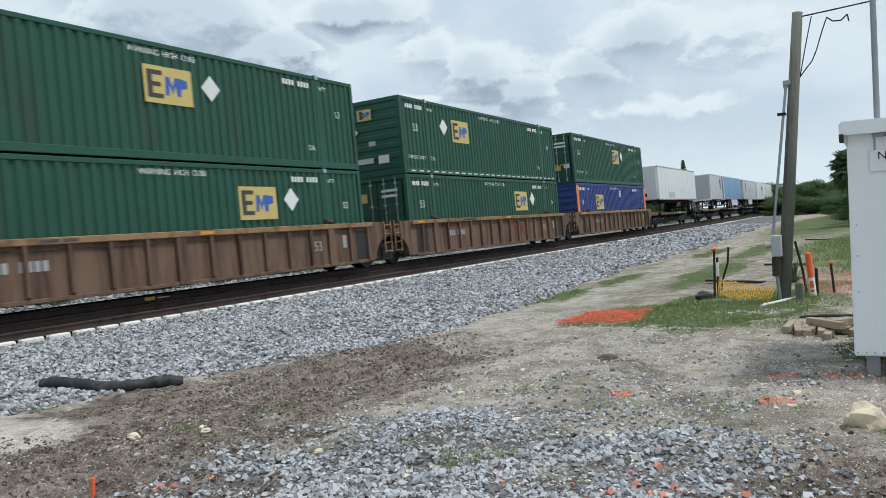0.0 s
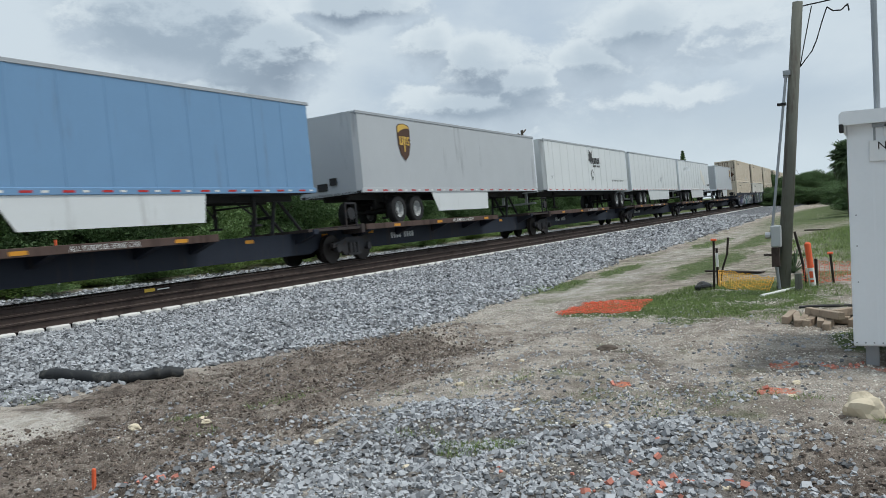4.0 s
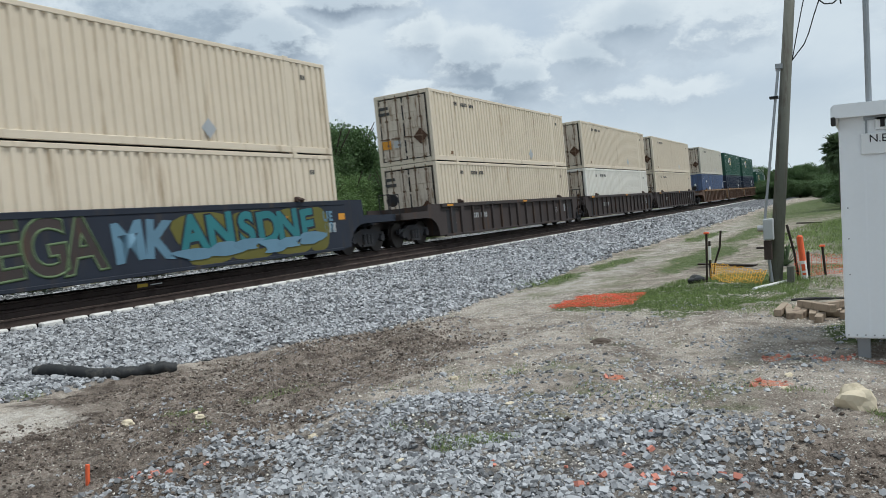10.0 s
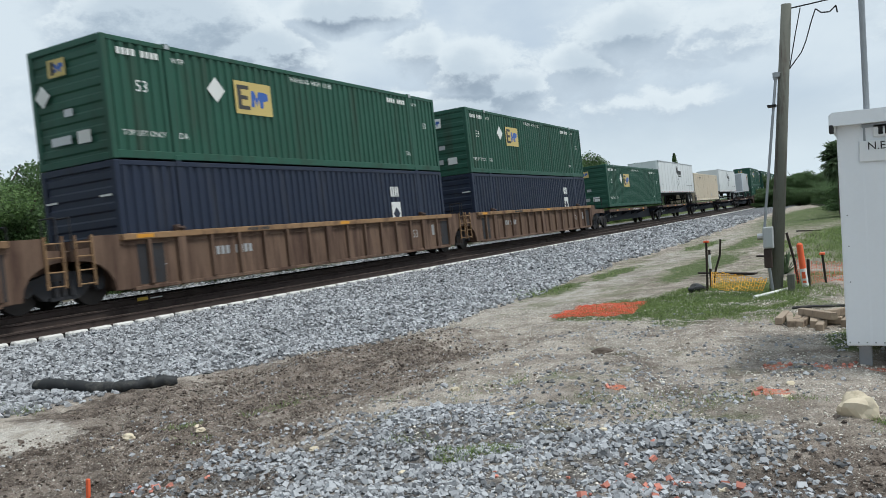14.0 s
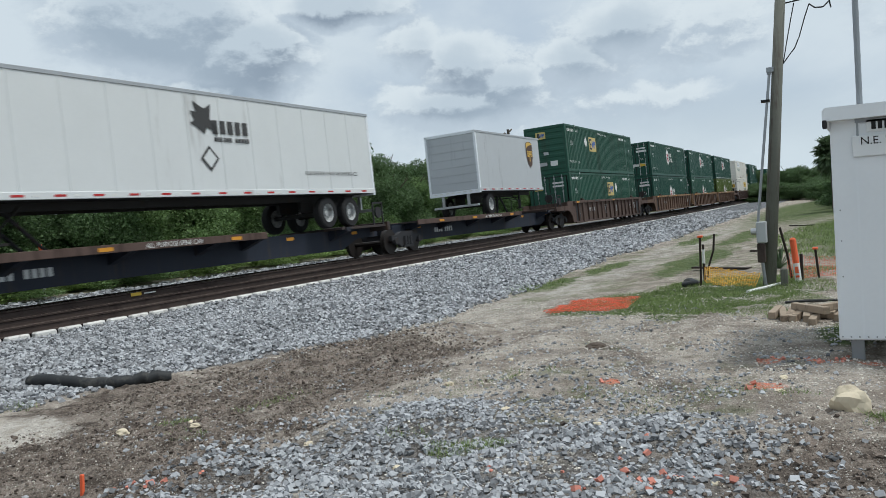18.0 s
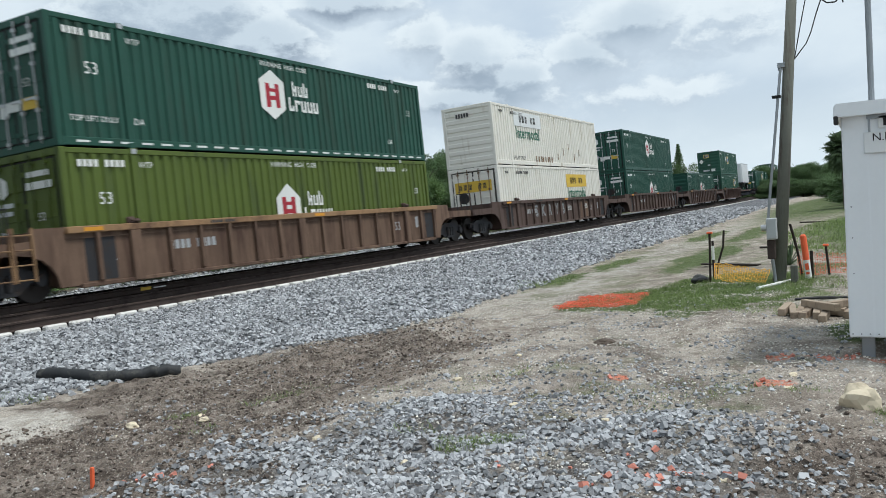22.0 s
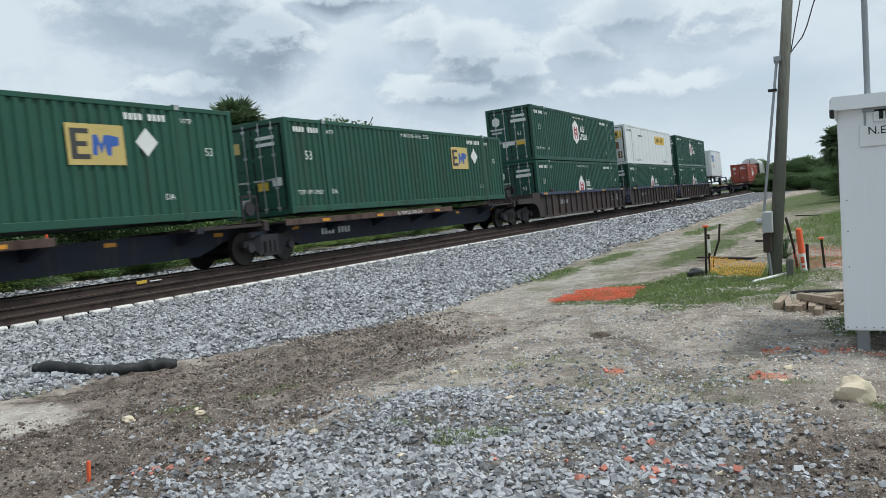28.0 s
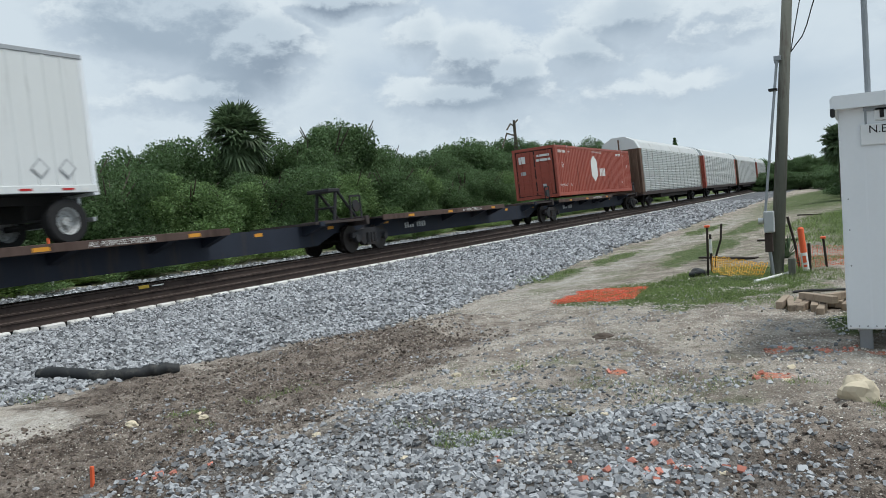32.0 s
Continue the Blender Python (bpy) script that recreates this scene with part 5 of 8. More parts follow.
def axle_truck(parent, x):
    """A two-axle truck under a car, at x."""
    f = part("truck", cached(("bolster",), lambda: Shape().box(-0.25, 0.25, -0.95, 0.95, 0.45, 0.75, 0.03).box(-0.3, 0.3, -0.35, 0.35, 0.7, 0.95).mesh("bolster", m_truck)), None, parent, at=Matrix.Translation((x, 0, 0)))

    def side():
        s = Shape()
        out = [(-1.12, 0.50), (-1.10, 0.66), (-0.70, 0.68), (-0.35, 0.80), (0.35, 0.80), (0.70, 0.68), (1.10, 0.66), (1.12, 0.50), (0.72, 0.44), (0.45, 0.22), (-0.45, 0.22), (-0.72, 0.44)]
        s.prism(out, "y", -0.07, 0.07)
        for xx in (-0.2, 0.0, 0.2):
            s.tube((xx, -0.10, 0.28), (xx, -0.10, 0.62), 0.075, 8)
        s.box(-0.35, 0.35, -0.14, 0.0, 0.20, 0.28)
        for xx in (-0.89, 0.89):
            s.tube((xx, -0.16, 0.46), (xx, 0.0, 0.46), 0.13, 10)
        return fix(s.mesh("side_frame", m_truck))

    me = cached(("sideframe",), side)
    part("side_frame", me, None, f, at=Matrix.Translation((0, -0.98, 0)))
    part("side_frame", me, None, f, at=Matrix.Translation((0, 0.98, 0)) @ Matrix.Rotation(math.pi, 4, "Z"))

    def wheelset():
        s = Shape()
        for y in (-0.78, 0.78):
            s.tube((0, y - 0.06, 0.46), (0, y + 0.06, 0.46), 0.46, 24)
            d = -1 if y > 0 else 1
            s.tube((0, y + d * 0.06, 0.46), (0, y + d * 0.09, 0.46), 0.485, 24)
        s.tube((0, -1.05, 0.46), (0, 1.05, 0.46), 0.08, 8)
        return fix(s.mesh("wheelset", m_wheel))

    me = cached(("wheelset",), wheelset)
    for xx in (-0.89, 0.89):
        part("wheelset", me, None, f, at=Matrix.Translation((xx, 0, 0)))


def well_unit(label, mat, left_end, right_end, tall=False, cap=None, group="double-stack well cars"):
    """A well car unit. left_end, right_end: length of the platform past the well; the left truck belongs to it."""
    ob = thing("well_car", label, "rail car", group)
    top = 1.80 if tall else 1.52
    h = 8.25
    side = cached(("wellside", mat.name, top), lambda: Shape().box(-h, h, -0.02, 0.02, 0.26, top - 0.05).mesh("side_plate", mat))
    chord = cached(("chord", (cap or mat).name, top), lambda: Shape().box(-h, h, -0.04 if tall else -0.125, 0.03, top - 0.15, top, 0.014).mesh("top_chord", cap or mat))
    lip = cached(("lip", mat.name, top), lambda: Shape().box(-h, h, -0.05, -0.018, top - 0.26, top - 0.23).mesh("chord_lip", mat))
    sill = cached(("wellsill", mat.name), lambda: Shape().box(-h + 0.25, h - 0.25, -0.075, 0.05, 0.20, 0.29, 0.012).mesh("side_sill", mat))
    rib = cached(("rib", mat.name, top), lambda: fix(Shape().prism([(-0.018, 0.285), (-0.11, 0.33), (-0.115, top - 0.148), (-0.018, top - 0.148)], "x", -0.045, 0.045).mesh("rib", mat)))
    wide = cached(("guide", mat.name, top), lambda: Shape().box(-0.15, 0.15, -0.118, -0.018, 0.22, top - 0.148, 0.012).mesh("container_guide", mat))
    catch = cached(("catch", top), lambda: Shape().box(-0.16, 0.02, -0.10, 0.02, top, top + 0.15, 0.02).box(0.06, 0.16, -0.12, 0.0, top - 0.02, top + 0.11, 0.02).tube((-0.14, -0.13, top + 0.08), (0.14, -0.13, top + 0.05), 0.025, 6).mesh("catch", m_car_brown))
    for y, turn in ((-1.38, 0.0), (1.38, math.pi)):
        m = Matrix.Translation((0, y, 0)) @ Matrix.Rotation(turn, 4, "Z")
        part("side_plate", side, None, ob, at=m)
        part("top_chord", chord, None, ob, at=m)
        part("side_sill", sill, None, ob, at=m)
        if not tall:
            part("chord_lip", lip, None, ob, at=m)
            for x in [-0.27 + 1.03 * k for k in (-7, -5, -4, -3, -2, -1, 1, 2, 3, 4, 5, 7, 8)]:
                if y < 0:
                    part("rib", rib, None, ob, at=m @ Matrix.Translation((x, 0, 0)))
        for x in (-6.45, -0.27, 5.91):
            if tall and abs(x) > 1:
                part("catch", catch, None, ob, at=m @ Matrix.Translation((x, 0, 0)))
            elif not tall:
                g = part("container_guide", wide, None, ob, at=m @ Matrix.Translation((x, 0, 0)))
                if abs(x) > 1:
                    part("catch", catch, None, g)
    part("floor_beam", cached(("wellfloor", mat.name), lambda: Shape().box(-h, h, -1.36, -1.0, 0.24, 0.34).box(-h, h, 1.0, 1.36, 0.24, 0.34).box(-7.9, -7.3, -1.3, 1.3, 0.24, 0.36).box(7.3, 7.9, -1.3, 1.3, 0.24, 0.36).box(-0.4, 0.4, -1.3, 1.3, 0.24, 0.34).mesh("floor_beam", mat)), None, ob)

    def platform_side(L):
        # the side runs on above the wheels, then steps down to the platform
        step = 0.62 * L if L < 2 else 1.05
        arch = [(0.22 + 0.9 * (1 - math.cos(a)), 0.26 + 0.74 * math.sin(a)) for a in (1.571, 1.25, 0.95, 0.65, 0.35, 0.0)]
        out = [(0, 0.26), (0, top), (step, top), (step + 0.05, 1.27), (L, 1.24), (L, 1.0)] + arch
        return fix(Shape().prism(out, "y", -0.03, 0.03).mesh("platform_side", mat))

    def ladder(ln):
        s = Shape()
        for x in (ln - 0.50, ln - 0.08):
            s.box(x - 0.02, x + 0.02, -1.46, -1.42, 0.45, 1.55)
        for z in (0.50, 0.80, 1.10, 1.40):
            s.tube((ln - 0.50, -1.44, z), (ln - 0.08, -1.44, z), 0.016, 6)
        return s.mesh("ladder", cap or mat)

    for x, turn, ln in ((-h, math.pi, left_end), (h, 0.0, right_end)):
        m = Matrix.Translation((x, 0, 0)) @ Matrix.Rotation(turn, 4, "Z")
        p = part("end_platform", cached(("platdeck", mat.name, ln), lambda: Shape().box(0, ln, -1.34, 1.34, 1.02, 1.12, 0.01).mesh("platform_deck", mat)), None, ob, at=m)
        sd = cached(("platside", mat.name, top, ln), lambda: platform_side(ln))
        for y in (-1.37, 1.37):
            part("platform_side", sd, None, p, at=Matrix.Translation((0, y, 0)))
        part("bulkhead", cached(("platbulk", mat.name), lambda: Shape().box(0, 0.08, -1.34, 1.34, 0.3, 1.5).mesh("bulkhead", mat)), None, p)
        part("draft_sill", cached(("platsill", mat.name, ln), lambda: Shape().box(0.1, ln + 0.25, -0.35, 0.35, 0.72, 1.02).mesh("draft_sill", mat)), None, p)
        part("end_beam", cached(("platbeam", mat.name, ln), lambda: Shape().box(ln - 0.15, ln, -1.40, 1.40, 1.0, 1.24, 0.02).mesh("end_beam", mat)), None, p)
        steps = cached(("ladder", (cap or mat).name, ln), lambda: ladder(ln))
        if ln < 2:
            part("ladder", steps, None, p, at=Matrix.Identity(4) if turn == 0.0 else Matrix.Diagonal((1, -1, 1, 1)))
        for y in (-1.3, 0.85):
            grab = cached(("grab", ln, y), lambda: Shape().path([(ln - 0.1, y, 1.2), (ln - 0.1, y, 1.95), (ln - 0.1, y + 0.45, 1.95), (ln - 0.1, y + 0.45, 1.2)], 0.018, 6).mesh("grab_rail", m_truck))
            part("grab_rail", grab, None, p)
    axle_truck(ob, -h - 1.35 if left_end < 2.5 else -h - 1.7)
    if right_end > 2.5:
        axle_truck(ob, h + 1.7)
        part("coupler", cached(("coupler",), lambda: Shape().box(0, 0.75, -0.12, 0.12, 0.78, 1.0, 0.03).box(0.6, 0.95, -0.2, 0.2, 0.72, 1.06, 0.04).mesh("coupler", m_truck)), None, ob, at=Matrix.Translation((h + right_end, 0, 0)))
    if left_end > 2.5:
        part("coupler", CACHE.get(("coupler",)) or cached(("coupler",), lambda: Shape().box(0, 0.75, -0.12, 0.12, 0.78, 1.0, 0.03).box(0.6, 0.95, -0.2, 0.2, 0.72, 1.06, 0.04).mesh("coupler", m_truck)), None, ob, at=Matrix.Translation((-h - left_end, 0, 0)) @ Matrix.Rotation(math.pi, 4, "Z"))
        part("brake_wheel", cached(("brake",), lambda: Shape().tube((0, -0.03, 0), (0, 0.03, 0), 0.24, 12).mesh("brake_wheel", m_truck)), None, ob, at=Matrix.Translation((-h - left_end + 0.35, -0.9, 1.75)) @ Matrix.Rotation(radians(90), 4, "Z"))
    return ob


def car_marks(ob, rows, y=-1.475):
    for kind, x, z, w, h, mat in rows:
        m = Matrix.Translation((x, y, z))
        if kind == "plate":
            part("reflector" if mat is m_reflect else "painted_panel", flat(rect(w, h), mat), None, ob, at=m)
        elif kind == "bars":
            part("stencil_mark", bars(w, h, max(2, round(w / h / 0.8)), mat), None, ob, at=m)
        else:
            part("stencil", words(kind, h, mat), None, ob, at=m)


def spine_unit(label, left_end, right_end, hitch=None, group="articulated spine cars"):
    """A low spine car unit: a deep centre beam, side decks for tyres, and a truck at the left end."""
    ob = thing("spine_car", label, "rail car", group)
    h = 8.3
    beam = cached(("beam",), lambda: Shape().prism([(-9.3, 0.72), (-8.0, 0.72), (-7.0, 0.38), (7.0, 0.38), (8.0, 0.72), (9.3, 0.72), (9.3, 1.05), (-9.3, 1.05)], "y", -0.62, 0.62).mesh("centre_beam", m_car_black))
    part("centre_beam", fix(beam), None, ob)
    deck = cached(("deck",), lambda: Shape().box(-8.6, 2.2, -1.36, -0.55, 1.08, 1.14).box(-8.6, 2.2, 0.55, 1.36, 1.08, 1.14).mesh("tyre_deck", m_car_dark))
    part("tyre_deck", deck, None, ob)
    edge = cached(("deckedge",), lambda: Shape().box(-8.6, 2.2, 0.0, 0.05, 0.99, 1.18, 0.008).mesh("deck_edge", m_car_brown))
    part("deck_edge", edge, None, ob, "weathered brown steel edge", Matrix.Translation((0, -1.40, 0)))
    part("deck_edge", edge, None, ob, "weathered brown steel edge", Matrix.Translation((0, 1.35, 0)))
    arm = cached(("arm",), lambda: Shape().prism([(-0.62, 0.72), (-1.36, 0.98), (-1.36, 1.12), (1.36, 1.12), (1.36, 0.98), (0.62, 0.72)], "x", -0.12, 0.12).mesh("cross_arm", m_car_black))
    for x in (-8.2, -5.4, -2.6, 0.2, 2.0, 6.4):
        part("cross_arm", fix(arm), None, ob, at=Matrix.Translation((x, 0, 0)))
    tail = cached(("spinetail",), lambda: Shape().box(6.1, 9.0, -1.3, 1.3, 1.05, 1.13).box(8.85, 9.05, -1.38, 1.38, 0.9, 1.2, 0.02).mesh("end_deck", m_car_dark))
    part("end_deck", tail, None, ob)
    if hitch is not None:
        def stand():
            s = Shape()
            s.box(-0.35, 0.35, -0.45, 0.45, 2.12, 2.24, 0.02)
            for y in (-0.38, 0.38):
                s.tube((-0.1, y, 1.05), (0.15, y, 2.15), 0.06, 8)
                s.tube((1.4, y, 1.05), (0.25, y, 2.15), 0.05, 8)
            s.tube((0.0, -0.38, 1.6), (0.0, 0.38, 1.6), 0.04, 8)
            return s.mesh("hitch_stand", m_truck)
        part("hitch_stand", cached(("hitch",), stand), None, ob, "steel trailer hitch stand", Matrix.Translation((hitch, 0, 0)))
    axle_truck(ob, -9.0)
    if right_end > 1.0:
        axle_truck(ob, 9.0)
    for x, z in ((-6.6, 1.075), (-3.4, 1.075), (0.9, 1.075)):
        part("reflector", flat(rect(0.40, 0.09), m_reflect), None, ob, at=Matrix.Translation((x, -1.402, z)))
    for x in (-7.2, 4.2, 7.8):
        part("reflector", flat(rect(0.34, 0.10), m_reflect), None, ob, at=Matrix.Translation((x, -0.622, 0.92)))
    part("stencil", words("ALL PURPOSE SPINE CAR", 0.17, m_text), None, ob, at=Matrix.Translation((-1.3, -1.403, 1.075)))
    part("stencil_mark", bars(1.7, 0.2, 9, m_alu), None, ob, at=Matrix.Translation((-5.0, -0.622, 0.72)))
    part("hand_brake", cached(("spinebrake",), lambda: Shape().box(8.1, 8.16, -1.3, -1.26, 1.1, 1.9).box(8.7, 8.76, -1.3, -1.26, 1.1, 1.9).box(8.1, 8.76, -1.3, -1.26, 1.86, 1.92).tube((8.4, -1.34, 1.55), (8.4, -1.28, 1.55), 0.2, 12).mesh("hand_brake", m_truck)), None, ob)
    return ob


# ---- the train: road trailers ----


def road_wheel(parent, x, y):
    def tyre():
        s = Shape()
        n = 24
        prof = [(0.30, -0.14), (0.46, -0.14), (0.50, -0.10), (0.50, 0.10), (0.46, 0.14), (0.30, 0.14)]
        vs = [(r * math.cos(2 * math.pi * i / n), w, r * math.sin(2 * math.pi * i / n)) for i in range(n) for r, w in prof]
        k = len(prof)
        fs = [(i * k + j, ((i + 1) % n) * k + j, ((i + 1) % n) * k + (j + 1) % k, i * k + (j + 1) % k) for i in range(n) for j in range(k)]
        return fix(s.add(vs, fs).mesh("tyre", m_tyre))

    def rim():
        s = Shape()
        n = 16
        prof = [(0.0, -0.05), (0.09, -0.05), (0.10, 0.02), (0.24, 0.02), (0.27, -0.10), (0.31, -0.12), (0.31, 0.1), (0.0, 0.1)]
        k = len(prof)
        vs = [(r * math.cos(2 * math.pi * i / n), w, r * math.sin(2 * math.pi * i / n)) for i in range(n) for r, w in prof]
        fs = [(i * k + j, ((i + 1) % n) * k + j, ((i + 1) % n) * k + (j + 1) % k, i * k + (j + 1) % k) for i in range(n) for j in range(k)]
        for i in range(8):
            a = 2 * math.pi * i / 8
            s.tube((0.17 * math.cos(a), -0.02, 0.17 * math.sin(a)), (0.17 * math.cos(a), 0.03, 0.17 * math.sin(a)), 0.025, 6)
        return fix(s.add(vs, fs).mesh("rim", m_rim))

    w = part("wheel", cached(("tyre",), tyre), None, parent, at=Matrix.Translation((x, y, 0.5)))
    part("rim", cached(("rim",), rim), None, w)


def trailer(label, length, mat, wheels, skirt=None, nose="rear", ridged=False, z1=3.88):
    """A box trailer; its tyres stand at z = 0. wheels: axle places; nose: which end faces the viewer."""
    ob = thing("box_trailer", label, "trailer", "road trailers on spine cars")
    h, W = length / 2, 1.295
    z0 = 1.10

    def wall():
        if ridged:
            return ridged_sheet(length - 0.2, z1 - z0 - 0.22, mat, 0.42)
        return ridged_sheet(length - 0.2, z1 - z0 - 0.22, mat, length if mat is m_silver else 1.24)

    me = cached(("trwall", length, mat.name, ridged, z1), wall)
    part("side_wall", me, None, ob, at=Matrix.Translation((0, -W, z0 + 0.14)))
    part("side_wall", me, None, ob, at=Matrix.Translation((0, W, z0 + 0.14)) @ Matrix.Rotation(math.pi, 4, "Z"))
    lo = cached(("trlo", length, mat.name), lambda: Shape().box(-h, h, -0.01, 0.06, z0, z0 + 0.16, 0.01).mesh("bottom_rail", mat))
    hi = cached(("trhi", length, z1), lambda: Shape().box(-h, h, -0.01, 0.06, z1 - 0.10, z1, 0.01).mesh("top_rail", m_alu))
    for me, nm in ((lo, "bottom_rail"), (hi, "top_rail")):
        part(nm, me, None, ob, at=Matrix.Translation((0, -W, 0)))
        part(nm, me, None, ob, at=Matrix.Translation((0, W, 0)) @ Matrix.Rotation(math.pi, 4, "Z"))
    part("roof", cached(("trroof", length, z1), lambda: Shape().box(-h, h, -W + 0.03, W - 0.03, z1 - 0.05, z1 - 0.01).mesh("roof", m_white)), None, ob)
    part("floor", cached(("trfloor", length), lambda: Shape().box(-h, h, -W + 0.05, W - 0.05, z0, z0 + 0.08).box(-h + 0.3, h - 0.3, -0.55, -0.45, z0 - 0.18, z0).box(-h + 0.3, h - 0.3, 0.45, 0.55, z0 - 0.18, z0).mesh("floor", m_chassis)), None, ob)
    for x, turn, kind in ((-h, 0.0, nose), (h, math.pi, "rear" if nose == "front" else "front")):
        m = Matrix.Translation((x, 0, 0)) @ Matrix.Rotation(turn, 4, "Z")
        if kind == "rear":
            part("door_frame", cached(("trframe", z1), lambda: Shape().box(-0.02, 0.10, -W, -W + 0.10, z0 - 0.02, z1).box(-0.02, 0.10, W - 0.10, W, z0 - 0.02, z1).box(-0.02, 0.10, -W, W, z1 - 0.12, z1).box(-0.04, 0.10, -W, W, z0 - 0.06, z0 + 0.12).mesh("door_frame", m_shed)), None, ob, at=m)
            part("door", cached(("trdoor", mat.name, z1), lambda: rear_door(mat, z0, z1, W)), None, ob, at=m)
            part("bumper", cached(("bumper",), lambda: Shape().box(0.0, 0.08, -1.15, 1.15, 0.46, 0.56, 0.01).box(0.0, 0.08, -0.7, -0.58, 0.5, z0).box(0.0, 0.08, 0.58, 0.7, 0.5, z0).mesh("bumper", m_alu)), None, ob, at=m)
            part("reflective_strip", cached(("rearstrip",), lambda: strip_y(z0 + 0.03)), None, ob, at=m)
        else:
            part("nose_wall", cached(("trnose", mat.name, z1), lambda: fix(Shape().prism([(0.10, -W + 0.02), (0.0, -W + 0.22), (0.0, W - 0.22), (0.10, W - 0.02), (0.16, W - 0.02), (0.16, -W + 0.02)], "z", z0, z1 - 0.01).mesh("nose_wall", mat))), None, ob, at=m)
            part("connector_box", cached(("gladhand",), lambda: Shape().box(-0.08, 0.02, -0.3, -0.05, z0 + 0.35, z0 + 0.6).box(-0.05, 0.02, 0.1, 0.5, z0 + 0.2, z0 + 0.45).mesh("connector_box", m_chassis)), None, ob, at=m)
            gear = cached(("gear",), lambda: Shape().tube((2.3, -0.75, 0.25), (2.3, -0.75, z0), 0.06, 8).tube((2.3, 0.75, 0.25), (2.3, 0.75, z0), 0.06, 8).tube((2.3, -0.75, 0.8), (2.3, 0.75, 0.8), 0.03, 6).tube((2.3, -0.75, 0.5), (3.1, -0.5, z0), 0.03, 6).tube((2.3, 0.75, 0.5), (3.1, 0.5, z0), 0.03, 6).box(2.15, 2.45, -0.88, -0.62, 0.2, 0.26).box(2.15, 2.45, 0.62, 0.88, 0.2, 0.26).mesh("landing_gear", m_chassis))
            part("landing_gear", gear, None, ob, at=m)
    for x in wheels:
        for y in (-1.06, 1.06):
            road_wheel(ob, x, y)
        part("axle", cached(("axle",), lambda: Shape().tube((0, -1.0, 0.5), (0, 1.0, 0.5), 0.07, 8).box(-0.5, 0.5, -0.5, -0.38, 0.6, 0.95).box(-0.5, 0.5, 0.38, 0.5, 0.6, 0.95).mesh("axle", m_chassis)), None, ob, at=Matrix.Translation((x, 0, 0)))
    for i in range(int(length / 0.5)):
        red = i % 2 == 0
        me = cached(("trdash", red), lambda: Shape().box(0, 0.30 if red else 0.16, -0.004, 0.0, z0 + 0.05, z0 + 0.10).mesh("reflective_dash", m_reflect_red if red else m_text))
        part("reflective_dash", me, None, ob, at=Matrix.Translation((-h + 0.3 + i * 0.5, -W - 0.011, 0)))
    if skirt:
        a, b = skirt
        part("side_skirt", cached(("skirt", a, b), lambda: fix(Shape().prism([(a, z0), (b, z0), (b - 0.1, 0.36), (a + 0.5, 0.36)], "y", -W + 0.02, -W + 0.05).mesh("side_skirt", m_white))), None, ob, "white aerodynamic side skirt")
    return ob


def rear_door(mat, z0, z1, W):
    """A roll-up door of seven leaves with grooves between them, as one profile."""
    a, b = z0 + 0.12, z1 - 0.12
    out = [(0.05, a)]
    for i in range(7):
        p, q = a + (b - a) * i / 7, a + (b - a) * (i + 1) / 7
        out += [(0.0, p + 0.012), (0.0, q - 0.012)] + ([(0.012, q - 0.008), (0.012, q + 0.008)] if i < 6 else [])
    out.append((0.05, b))
    return fix(Shape().prism(out, "y", -W + 0.10, W - 0.10).mesh("rear_door", mat))


def strip_y(z):
    s = Shape()
    for i in range(8):
        s.box(-0.052, -0.045, -1.2 + i * 0.3, -1.2 + i * 0.3 + 0.15, z, z + 0.05)
    return s.mesh("strip", m_text)


def trailer_mark(ob, name, me, x, z):
    return part(name, me, None, ob, at=Matrix.Translation((x, -1.303, z)))


SHIELD = [(-0.45, 0.55), (-0.30, 0.64), (0, 0.68), (0.30, 0.64), (0.45, 0.55), (0.44, -0.1), (0.28, -0.48), (0, -0.70), (-0.28, -0.48), (-0.44, -0.1)]
BIRD = [(0.0, -0.35), (0.12, -0.10), (0.45, -0.20), (0.62, -0.45), (0.60, -0.05), (0.32, 0.20), (0.42, 0.75), (0.10, 0.55), (-0.10, 0.62), (-0.45, 0.80), (-0.30, 0.40), (-0.60, 0.45), (-0.42, 0.12), (-0.66, 0.0), (-0.30, -0.12)]


def shield_mark(ob, x):
    p = trailer_mark(ob, "logo_plate", flat(SHIELD, m_shield), x, 2.95)
    part("logo_shape", flat([(-0.43, 0.3), (-0.2, 0.42), (0.1, 0.5), (0.43, 0.52), (0.28, 0.61), (0, 0.65), (-0.28, 0.61), (-0.43, 0.53)], m_gold, depth=0.008), None, p)
    part("logo_shape", cached(("upsbars",), lambda: Shape().box(-0.33, -0.25, -0.008, 0, -0.12, 0.2).box(-0.16, -0.08, -0.008, 0, -0.12, 0.2).box(-0.25, -0.16, -0.008, 0, -0.12, -0.04).box(-0.03, 0.05, -0.008, 0, -0.36, 0.2).box(0.05, 0.12, -0.008, 0, 0.12, 0.2).box(0.10, 0.16, -0.008, 0, -0.1, 0.18).box(0.21, 0.37, -0.008, 0, 0.12, 0.2).box(0.21, 0.28, -0.008, 0, 0.0, 0.2).box(0.21, 0.37, -0.008, 0, 0.0, 0.06).box(0.30, 0.37, -0.008, 0, -0.12, 0.06).box(0.21, 0.37, -0.008, 0, -0.12, -0.06).mesh("logo_shape", m_gold)), None, p)


